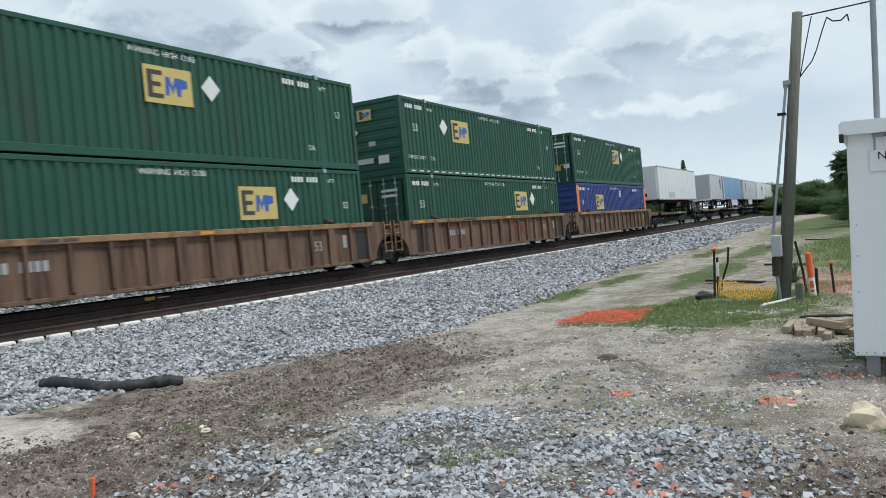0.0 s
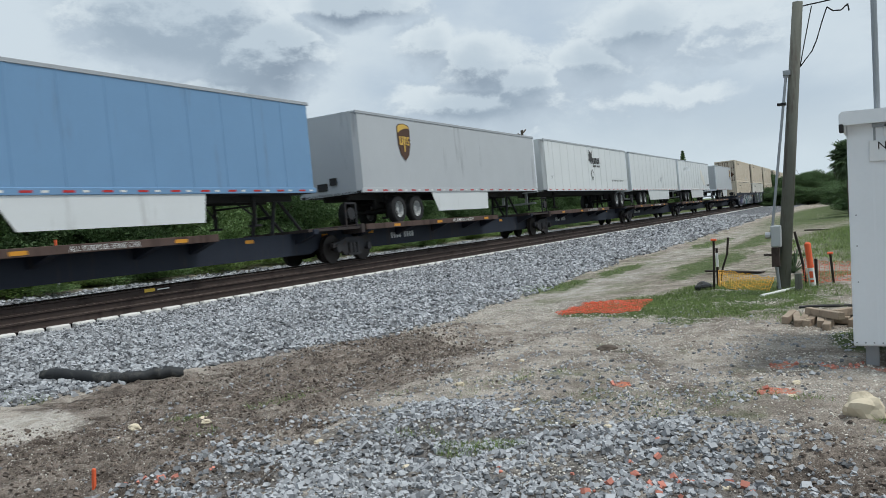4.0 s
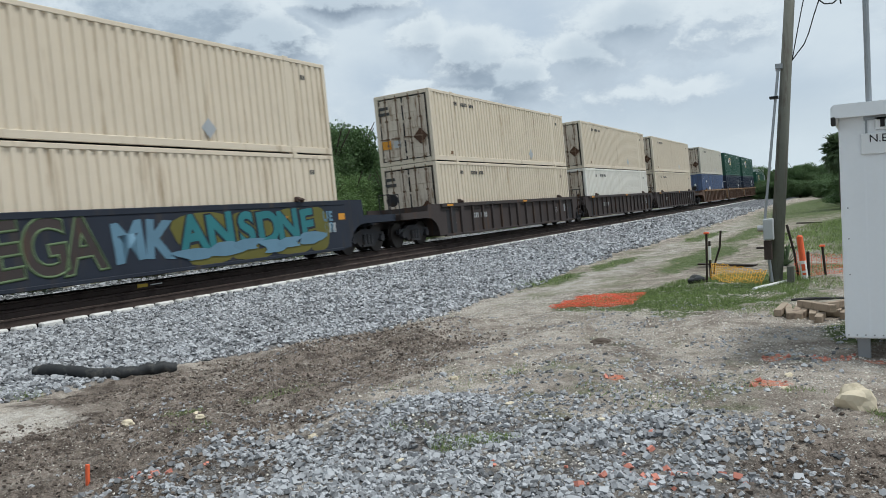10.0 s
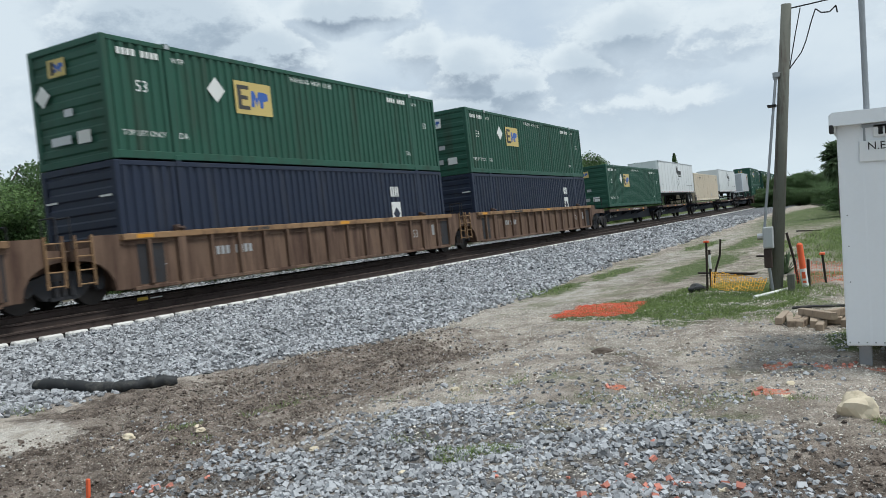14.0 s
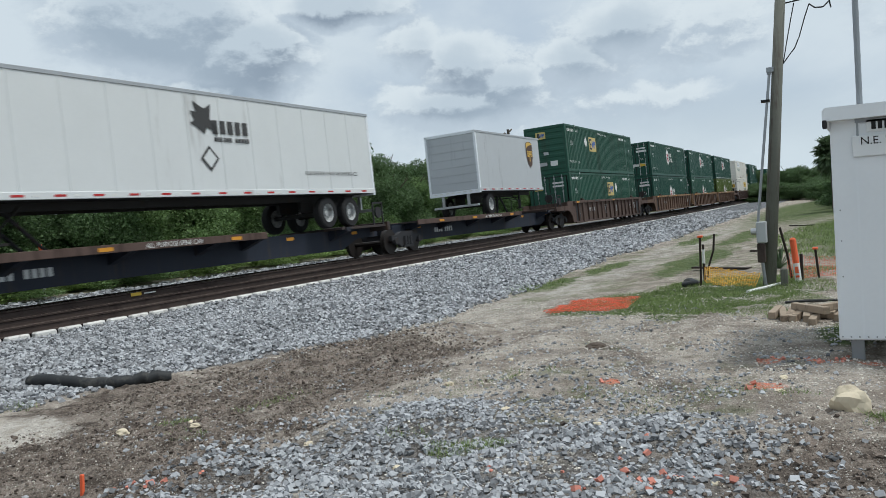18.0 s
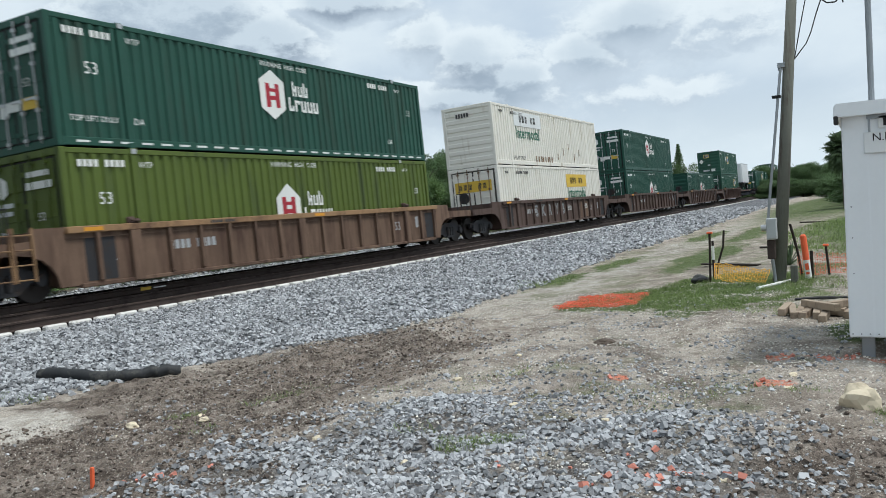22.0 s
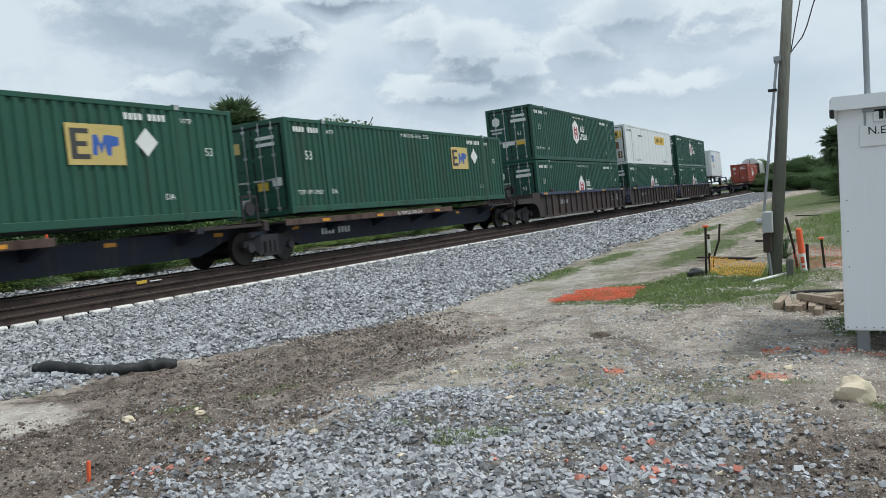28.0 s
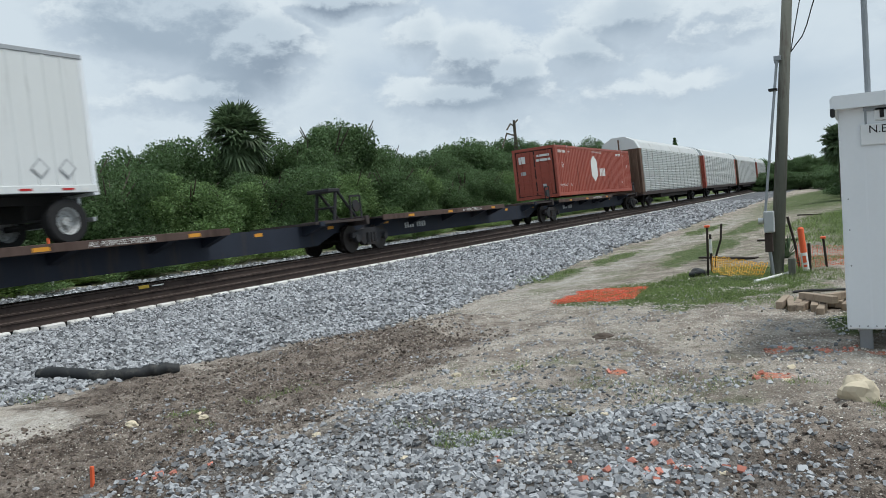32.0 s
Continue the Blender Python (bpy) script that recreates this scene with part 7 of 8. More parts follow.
def make_shed():
    ob = thing("equipment_shed", "white metal-sided equipment shed on short posts", "shed")
    ob.matrix_basis = pose(8.85, 0.27, 0.0)
    W, D2, z0, z1 = 2.5, 2.2, 0.22, 2.40
    wall = Shape().box(0.0, D2, -W, 0.0, z0, z1, 0.012)
    part("wall", wall.mesh("wall", m_shed), None, ob)
    seam = cached(("shedseam",), lambda: Shape().box(-0.006, 0.004, -0.010, 0.010, z0 + 0.01, z1 - 0.02).mesh("seam", m_shed))
    for y in (-0.22, -0.62, -1.02, -1.42, -1.82, -2.22):
        part("panel_seam", seam, None, ob, at=Matrix.Translation((0, y, 0)))
    rivet = cached(("rivet",), lambda: Shape().tube((-0.006, 0, 0), (0.0, 0, 0), 0.008, 6).mesh("rivet", m_galv))
    for i in range(14):
        part("rivet", rivet, None, ob, at=Matrix.Translation((0, -0.03 - i * 0.075, z0 + 0.035)))
    for z in (0.85, 1.5, 1.2):
        part("rivet", rivet, None, ob, at=Matrix.Translation((0, -0.06, z)))
    roof = fix(Shape().prism([(-W - 0.06, z1 - 0.03), (0.06, z1 - 0.03), (0.06, z1 + 0.07), (0.03, z1 + 0.10), (-W - 0.03, z1 + 0.10), (-W - 0.06, z1 + 0.07)], "x", -0.10, D2 + 0.1).mesh("roof", m_shed))
    part("roof", roof, None, ob, "white metal roof with a deep fascia")
    part("gutter_bracket", Shape().box(-0.13, 0.0, 0.02, 0.06, z1 - 0.10, z1 - 0.02, 0.008).mesh("bracket", m_chassis), None, ob)
    for x, y in ((0.18, -0.16), (0.18, -W + 0.2), (D2 - 0.2, -0.16), (D2 - 0.2, -W + 0.2)):
        part("support_post", cached(("shedpost",), lambda: Shape().box(-0.06, 0.06, -0.06, 0.06, -0.08, z0, 0.008).mesh("support_post", m_galv)), None, ob, at=Matrix.Translation((x, y, 0)))
    part("hinge_strip", Shape().box(-0.012, 0.0, -0.25, -0.23, 2.20, 2.36).box(-0.02, 0.0, -0.80, -0.22, 2.33, 2.385).mesh("hinge", m_galv), None, ob, "dull metal door hanger")
    mast = Shape().tube((0.12, -0.27, z1 + 0.1), (0.12, -0.27, 6.4), 0.028, 10)
    part("mast", mast.mesh("mast", m_galv), None, ob, "thin grey steel mast")


def make_signs():
    m_board = surface("white_sign_board", (0.74, 0.76, 0.77), 0.5, 0, 20, 0.03, 0.0)
    sign = thing("station_sign", "white sign board with black lettering on the shed", "sign")
    sign.matrix_basis = pose(8.84, 0.08, 0.0)
    turn = Matrix.Rotation(radians(-90), 4, "Z")
    part("board", Shape().box(-0.010, 0.0, -0.95, 0.0, 2.005, 2.205, 0.006).mesh("board", m_board), None, sign)
    part("lettering", words("N.E. PO", 0.105, m_wire), None, sign, at=Matrix.Translation((-0.014, -0.245, 2.150)) @ turn)
    part("lettering", words("D", 0.105, m_wire), None, sign, at=Matrix.Translation((-0.014, -0.335, 2.055)) @ turn)
    num = thing("number_sign", "small white number plate with dark bars on the shed", "sign")
    num.matrix_basis = pose(8.84, -0.045, 0.0)
    part("board", Shape().box(-0.010, 0.0, -0.42, 0.0, 2.235, 2.355, 0.006).mesh("board", m_board), None, num)
    part("number_mark", bars(0.22, 0.075, 4, m_wire), None, num, at=Matrix.Translation((-0.012, -0.155, 2.295)) @ turn)


def make_pole():
    ob = thing("utility_pole", "weathered grey wooden utility pole, leaning slightly", "utility pole")
    ob.matrix_basis = pose(15.74, 1.60, 0.0)
    top = Vector((0.0, -0.43, 5.08))
    part("pole", Shape().tube((0, 0.01, -0.3), top, 0.118, 16, 0.086).mesh("pole", m_pole, True), None, ob)
    part("stub", Shape().box(-0.12, 0.0, -0.34, -0.22, -0.1, 0.32, 0.01).mesh("stub", m_pole), None, ob, "short wooden stub at the foot")
    part("meter_box", Shape().box(-0.30, -0.14, -0.04, 0.13, 0.81, 1.19, 0.012).box(-0.32, -0.30, -0.03, 0.12, 0.83, 1.17).mesh("meter_box", m_grey_box), None, ob, "grey electric meter box")
    part("meter", Shape().tube((-0.26, 0.13, 1.02), (-0.26, 0.22, 1.02), 0.06, 12).mesh("meter", m_alu), None, ob, "round glass and metal meter")
    part("switch_box", Shape().box(-0.28, -0.14, 0.0, 0.13, 0.46, 0.80, 0.01).mesh("switch_box", m_rail), None, ob, "rusty lower box")
    con = Shape().tube((-0.20, 0.10, 1.19), (-0.10, -0.20, 3.78), 0.024, 10).tube((-0.10, -0.20, 3.78), (-0.10, -0.20, 3.85), 0.04, 10).box(-0.16, -0.04, -0.16, -0.28, 3.82, 3.90)
    con.tube((-0.20, 0.06, 0.46), (-0.18, 0.02, 0.0), 0.03, 8)
    part("conduit", con.mesh("conduit", m_galv), None, ob, "grey steel conduit with a weather head")
    part("strap", Shape().box(-0.20, -0.04, -0.19, -0.05, 3.30, 3.34).mesh("strap", m_wire), None, ob)


def make_wires():
    ob = thing("service_cable", "black service cable with hanging loops at the pole top", "cable")
    ob.matrix_basis = pose(15.74, 1.17, 5.0)

    def sag(a, b, drop, n=14):
        a, b = Vector(a), Vector(b)
        return [a.lerp(b, i / n) - Vector((0, 0, drop * 4 * (i / n) * (1 - i / n))) for i in range(n + 1)]

    part("span", Shape().path(sag((0, -0.08, 0.0), (-3.5, -14.0, 1.2), 0.25, 24), 0.012, 6).mesh("span", m_wire), None, ob)
    part("loop", Shape().path(sag((0, -0.22, -0.02), (0, 0.0, -1.05), -0.02, 8), 0.009, 6).mesh("loop", m_wire), None, ob)
    part("loop", Shape().path([(0, -0.46, -0.08), (0, -0.38, -0.30), (0, -0.28, -0.62), (0, -0.20, -0.80), (0, -0.10, -0.92), (0, 0.0, -1.05)], 0.010, 6).mesh("loop", m_wire), None, ob)
    part("loop", Shape().path([(0, -0.46, -0.08), (0, -0.55, -0.16), (0, -0.68, -0.17), (0, -0.78, -0.08), (0, -0.80, -0.2)], 0.012, 6).mesh("loop", m_wire), None, ob)


def rod_thing(name, label, pts, r, mat=m_rod, cap=None):
    ob = thing(name, label, "stake", "marker rods by the pole")
    a = pts[0]
    ob.matrix_basis = pose(a[0], a[1], ground_z(a[0], a[1]))
    loc = [(p[0] - a[0], p[1] - a[1], p[2]) for p in pts]
    loc[0] = (0, 0, -0.1)
    part("rod", Shape().path(loc, r, 8).mesh("rod", mat), None, ob)
    if cap:
        e = loc[-1]
        part("cap", Shape().box(e[0] - 0.05, e[0] + 0.05, e[1] - 0.05, e[1] + 0.05, e[2] - 0.02, e[2] + 0.02, 0.01).mesh("cap", cap), None, ob, "orange safety cap")
    return ob


def net_sheet(name, label, corners, sag, nx, ny, thick, mat, seed, lift=0.0):
    """A plastic mesh draped between four corners, as crossing strands."""
    rng = random.Random(seed)
    ob = thing(name, label, "safety netting")
    c = [Vector(p) for p in corners]
    o = (c[0] + c[1] + c[2] + c[3]) / 4
    o.z = ground_z(o.x, o.y)
    ob.matrix_basis = Matrix.Translation(o)
    j = [[0.03 * rng.uniform(-1, 1) for _ in range(ny + 1)] for _ in range(nx + 1)]

    def at(u, v, i, k):
        p = c[0].lerp(c[1], u).lerp(c[3].lerp(c[2], u), v)
        p.z += -sag * 4 * u * (1 - u) * (0.3 + 0.7 * v) + j[i][k] + lift * noise.noise((p.x * 3, p.y * 3, seed))
        p.z = max(p.z, ground_z(p.x, p.y) + 0.012)
        return p - o

    grid = [[at(i / nx, k / ny, i, k) for k in range(ny + 1)] for i in range(nx + 1)]
    for name2, runs in (("strand", [[grid[i][k] for k in range(ny + 1)] for i in range(nx + 1)]), ("cross_strand", [[grid[i][k] for i in range(nx + 1)] for k in range(ny + 1)])):
        s = Shape()
        for run in runs:
            s.path(run, thick, 4)
        part(name2, s.mesh(name2, mat), None, ob)["kind"] = "stuff"
    return ob


def make_markers():
    rod_thing("steel_rod", "dark steel rod with an orange tape at its top", [(16.22, 2.87, 0), (16.22, 2.84, 0.97)], 0.022, m_rod, m_orange)
    r = rod_thing("steel_rod", "dark rod with a white band", [(16.96, 2.92, 0), (16.96, 2.92, 0.80)], 0.024)
    part("band", Shape().tube((0, 0, 0.42), (0, 0, 0.70), 0.028, 8).mesh("band", m_text), None, r, "white tape band")
    rod_thing("bent_rod", "dark bent rod standing in the grass", [(18.2, 3.10, 0), (18.2, 3.02, 0.3), (18.2, 2.92, 0.6), (18.2, 2.89, 0.95)], 0.022)
    rod_thing("leaning_rod", "dark rod leaning beside the pole", [(16.99, 1.28, 0), (16.99, 1.36, 0.5), (16.99, 1.47, 1.02)], 0.024)
    rod_thing("short_rod", "short dark rod in the grass", [(16.46, 1.08, 0), (16.46, 1.08, 0.52)], 0.028)
    rod_thing("capped_rod", "dark steel rod with an orange cap", [(16.94, 0.81, 0), (16.94, 0.86, 0.56)], 0.022, m_rod, m_orange)
    post = thing("marker_post", "orange and white plastic cable marker post", "marker post")
    post.matrix_basis = pose(16.17, 1.12, ground_z(16.17, 1.12), -5, 0, 0)
    part("sleeve", Shape().tube((0, 0, 0.36), (0, 0, 0.80), 0.055, 14).tube((0, 0, 0.80), (0, 0, 0.83), 0.055, 14, 0.03).mesh("sleeve", m_orange), None, post)
    part("base_tube", Shape().tube((0, 0, -0.1), (0, 0, 0.36), 0.057, 14).mesh("base_tube", m_text), None, post, "white lower tube with faded print")
    part("print_mark", Shape().box(-0.062, -0.05, -0.03, 0.03, 0.10, 0.14).box(-0.062, -0.05, -0.03, 0.03, 0.18, 0.30).mesh("print_mark", m_orange), None, post)
    far = thing("marker_post", "orange and white plastic marker post behind the track", "marker post")
    far.matrix_basis = pose(17.3, 23.6, ground_z(17.3, 23.6))
    part("sleeve", Shape().tube((0, 0, 1.15), (0, 0, 1.75), 0.055, 12).mesh("sleeve", m_orange), None, far)
    part("base_tube", Shape().tube((0, 0, -0.1), (0, 0, 1.15), 0.05, 12).mesh("base_tube", m_text), None, far)
    net_sheet("yellow_safety_net", "yellow plastic safety net sagging between rods and pole", [(16.96, 2.90, 0.30), (15.9, 1.75, 0.22), (15.5, 1.80, 0.02), (16.6, 2.86, 0.03)], 0.05, 22, 7, 0.007, m_yel_net, 3)
    net_sheet("orange_safety_net", "orange plastic safety net hung between short rods", [(17.0, 1.36, 0.50), (17.2, 0.50, 0.36), (17.1, 0.50, 0.02), (16.9, 1.36, 0.02)], 0.03, 20, 9, 0.0035, m_net, 4)
    net_sheet("fallen_orange_net", "crumpled orange safety net lying on the sand", [(13.6, 5.15, -0.15), (13.4, 3.60, -0.08), (15.0, 3.75, -0.08), (15.2, 5.0, -0.15)], 0.0, 44, 26, 0.0045, m_net, 5, 0.05)
    stake = thing("survey_stake", "small orange plastic survey stake in the soil", "stake")
    stake.matrix_basis = pose(4.05, 5.30, ground_z(4.05, 5.30), 0, 4, 0)
    part("blade", Shape().box(-0.012, 0.012, -0.016, 0.016, -0.05, 0.145, 0.005).mesh("blade", m_orange), None, stake)


def make_timber():
    rng = random.Random(9)
    spots = []
    for i in range(9):
        y = 1.16 - i * 0.105
        spots.append((12.15 + 0.15 * rng.uniform(-1, 1) - (0.30 if i in (3, 4, 5) else 0.0), y, 0.0, rng.uniform(-9, 9), 0))
    spots.append((11.85, 0.70, 0.097, 32, 2))
    spots.append((12.1, 0.42, 0.097, -28, 2))
    for x, y, z, turn, tip in spots:
        ln = rng.uniform(0.55, 0.95)
        ob = thing("timber_block", "weathered brown timber block in a loose pile", "timber", "timber blocks beside the shed")
        part("block", Shape().box(-ln / 2, ln / 2, -0.046, 0.046, 0, 0.095, 0.006).mesh("block", m_lumber), None, ob)
        ob.matrix_basis = pose(x, y, ground_z(x, y) + z, 0, tip, turn)
    strip = thing("black_edging", "black plastic edging strip lying on the grass", "edging")
    part("strip", Shape().path([(0, 0, 0.02), (0.1, -0.3, 0.03), (0.25, -0.9, 0.02)], 0.022, 6).mesh("strip", m_pipe), None, strip)
    strip.matrix_basis = pose(13.2, 1.12, ground_z(13.2, 1.1))
    plank = thing("dark_plank", "dark weathered plank lying behind the rods", "plank")
    part("board", Shape().box(-0.75, 0.75, -0.09, 0.09, 0.0, 0.04, 0.006).mesh("board", m_rod), None, plank)
    plank.matrix_basis = pose(19.9, 3.05, ground_z(19.9, 3.05) + 0.02, 0, 0, 65)
    for x, y, turn in ((33, 3.2, 40), (24.5, 2.4, 75), (41, 2.6, 70)):
        b = thing("dark_plank", "dark weathered plank lying on the sand", "plank")
        part("board", Shape().box(-0.55, 0.55, -0.08, 0.08, 0.0, 0.05, 0.006).mesh("board", m_rod), None, b)
        b.matrix_basis = pose(x, y, ground_z(x, y) + 0.01, 0, 0, turn)
    pvc = thing("plastic_pipe", "short white plastic pipe lying at the pole's foot", "pipe")
    part("tube", Shape().tube((0, 0, 0.03), (1.1, -0.47, 0.05), 0.026, 10).mesh("tube", m_text), None, pvc)
    pvc.matrix_basis = pose(14.75, 1.84, ground_z(14.8, 1.8))
    bag = thing("black_sack", "small crumpled black plastic sack in the grass", "sack")
    bag.matrix_basis = pose(16.3, 3.08, ground_z(16.3, 3.08))
    bag_me = lumpy(0.17, 0.16, 0.11, 31, m_pipe)
    part("sack", bag_me, None, bag)


def lumpy(rx, ry, rz, seed, mat, cuts=3, rough=0.28):
    bm = bmesh.new()
    bmesh.ops.create_icosphere(bm, subdivisions=cuts, radius=1.0)
    for v in bm.verts:
        n = noise.noise(v.co * 1.3 + Vector((seed, 0, 0))) + 0.4 * noise.noise(v.co * 3.5 + Vector((0, seed, 0)))
        v.co *= 1 + rough * n
        v.co = Vector((v.co.x * rx, v.co.y * ry, v.co.z * rz + rz * 0.55))
    me = bpy.data.meshes.new("lump")
    bm.to_mesh(me)
    bm.free()
    me.materials.append(mat)
    return me


def make_rocks():
    def rock(name, label, x, y, rx, ry, rz, seed, mat, turn=0):
        ob = thing(name, label, "rock")
        part("stone", lumpy(rx, ry, rz, seed, mat, 3, 0.4), None, ob)
        ob.matrix_basis = pose(x, y, ground_z(x, y) - 0.01, 0, 0, turn)

    rock("limestone_boulder", "cream limestone boulder beside a weed", 6.85, 0.15, 0.13, 0.14, 0.135, 3, m_limestone)
    rock("limestone_piece", "small pale limestone piece in the soil", 5.71, 6.79, 0.05, 0.08, 0.04, 5, m_limestone)
    rock("soil_clod", "dark clod of soil on the sand", 9.75, 3.03, 0.10, 0.13, 0.05, 8, surface("dark_soil", (0.10, 0.08, 0.065), 0.95, 0, 20, 0.3, 0.6))
    rng = random.Random(4)
    for _ in range(26):
        x, y = rng.uniform(3.8, 9), rng.uniform(0.2, 6.6)
        s = rng.uniform(0.02, 0.05)
        rock("loose_stone", "loose pale stone lying on the ground", x, y, s, s * rng.uniform(0.8, 1.4), s * 0.6, rng.randint(1, 99), m_limestone if rng.random() < 0.6 else m_stone, rng.uniform(0, 180))


def make_hose():
    ob = thing("drain_pipe", "black corrugated plastic drain pipe lying at the ballast toe", "drain pipe")
    pts = [Vector(p) for p in ((7.35, 10.5, 0.0), (7.42, 9.95, 0.0), (7.50, 9.45, -0.02), (7.62, 9.05, -0.02), (7.86, 8.80, -0.02), (8.10, 8.58, -0.03))]
    fine = []
    for a, b in zip(pts, pts[1:]):
        fine += [a.lerp(b, k / 8) for k in range(8)]
    fine.append(pts[-1])
    base = pts[2]
    ob.matrix_basis = Matrix.Translation((base.x, base.y, ground_z(base.x, base.y)))
    ring = 12
    vs, fs = [], []
    for i, p in enumerate(fine):
        w = (fine[min(i + 1, len(fine) - 1)] - fine[max(i - 1, 0)]).normalized()
        u = w.cross(Vector((0, 0, 1))).normalized()
        k = u.cross(w)
        z = ground_z(p.x, p.y) + 0.075 + p.z
        for r, d in ((0.088, 0.0), (0.080, 0.012)):
            q = Vector((p.x, p.y, z)) + w * d - Vector((base.x, base.y, ground_z(base.x, base.y)))
            vs += [q + r * (math.cos(2 * math.pi * j / ring) * u + math.sin(2 * math.pi * j / ring) * k) for j in range(ring)]
    n = len(fine) * 2
    for i in range(n - 1):
        fs += [(i * ring + j, i * ring + (j + 1) % ring, (i + 1) * ring + (j + 1) % ring, (i + 1) * ring + j) for j in range(ring)]
    fs.append(tuple(range(ring)))
    part("tube", fix(mesh_of("tube", vs, fs, m_pipe, True)), None, ob)


make_shed()
make_signs()
make_pole()
make_wires()
make_markers()
make_timber()
make_rocks()
make_hose()

# ---- plants ----


def cards(name, pos, size, up, mat, seed, stretch=1.6):
    """Many small leaves as folded diamonds, joined."""
    rng = np.random.default_rng(seed)
    n = len(pos)
    pos = np.asarray(pos)
    size = np.asarray(size).reshape(-1, 1)
    nrm = rng.normal(0, 1, (n, 3)) + np.asarray(up)
    nrm /= np.linalg.norm(nrm, axis=1, keepdims=True)
    a = np.cross(nrm, rng.normal(0, 1, (n, 3)))
    a /= np.linalg.norm(a, axis=1, keepdims=True) + 1e-9
    b = np.cross(nrm, a)
    v = np.stack([pos - a * size * stretch / 2, pos + b * size * 0.5 + nrm * size * 0.12, pos + a * size * stretch / 2, pos - b * size * 0.5 + nrm * size * 0.12], 1).reshape(-1, 3)
    me = bpy.data.meshes.new(name)
    me.vertices.add(len(v))
    me.vertices.foreach_set("co", v.astype(np.float32).ravel())
    me.loops.add(4 * n)
    me.loops.foreach_set("vertex_index", np.arange(4 * n, dtype=np.int32))
    me.polygons.add(n)
    me.polygons.foreach_set("loop_start", np.arange(0, 4 * n, 4, dtype=np.int32))
    me.update(calc_edges=True)
    me.shade_flat()
    me.materials.append(mat)
    return me


def crown_points(lobes, n, rng):
    pts = []
    vol = np.array([r[0] * r[1] + r[0] * r[2] for _, r in lobes])
    for (c, r), k in zip(lobes, (vol / vol.sum() * n).astype(int)):
        d = rng.normal(0, 1, (k, 3))
        d /= np.linalg.norm(d, axis=1, keepdims=True)
        rad = rng.uniform(0, 1, (k, 1)) ** 0.28 * rng.uniform(0.85, 1.10, (k, 1))
        p = d * rad * np.array(r) + np.array(c)
        pts.append(p)
    return np.concatenate(pts)


def leafy(seed, width, height, n, leaf, mat, low=0.0):
    """A crown of many lobes from low up to height."""
    rng = np.random.default_rng(seed)
    lobes = []
    for _ in range(20):
        a, d = rng.uniform(0, 2 * np.pi), rng.uniform(0, 0.42) ** 0.8 * width
        z = rng.uniform(low + 0.12 * height, height * 0.80)
        k = rng.uniform(0.10, 0.22) * width
        lobes.append(((d * math.cos(a), d * math.sin(a), z), (k, k, min(k * 0.85, height - z + 0.1))))
    lobes.append(((0, 0, height * 0.45), (width * 0.36, width * 0.36, height * 0.38)))
    p = crown_points(lobes, n, rng)
    # stray twigs above the outline
    m = int(n * 0.006)
    top = p[rng.integers(0, len(p), m)]
    top[:, 2] += rng.uniform(0.03, 0.16, m)
    p = np.concatenate([p, top])
    p = p[p[:, 2] > low * 0.5]
    return cards("crown", p, leaf * rng.uniform(0.6, 1.4, len(p)), (0, 0, 0.7), mat, seed)


def trunk(h, r, seed, spread=1.0):
    rng = random.Random(seed)
    s = Shape().tube((0, 0, -0.2), (0.1, 0.0, h * 0.5), r, 8, r * 0.7)
    for _ in range(5):
        a = rng.uniform(0, 6.28)
        s.tube((0.1, 0, h * rng.uniform(0.3, 0.5)), (spread * math.cos(a), spread * math.sin(a), h * rng.uniform(0.75, 0.95)), r * 0.5, 6, r * 0.15)
    return s.mesh("trunk", m_bark)


CROWNS = {}


def plant(kind, label, category, x, y, width, height, mat, group, variant, n=2600, leaf=0.24, low=0.0, stem=True):
    key = (kind, variant, mat.name)
    if key not in CROWNS:
        CROWNS[key] = (leafy(100 + variant * 7 + len(kind), 4.0, 4.0, n, leaf, mat, low), trunk(4.0, 0.11, variant, 1.2))
    ob = thing(kind, label, category, group)
    z = ground_z(x, y)
    ob.matrix_basis = Matrix.Translation((x, y, z)) @ Matrix.Rotation(variant * 1.7 + x, 4, "Z") @ Matrix.Diagonal((width / 4, width / 4, height / 4, 1))
    part("crown", CROWNS[key][0], None, ob)
    if stem:
        part("trunk", CROWNS[key][1], None, ob)
    return ob


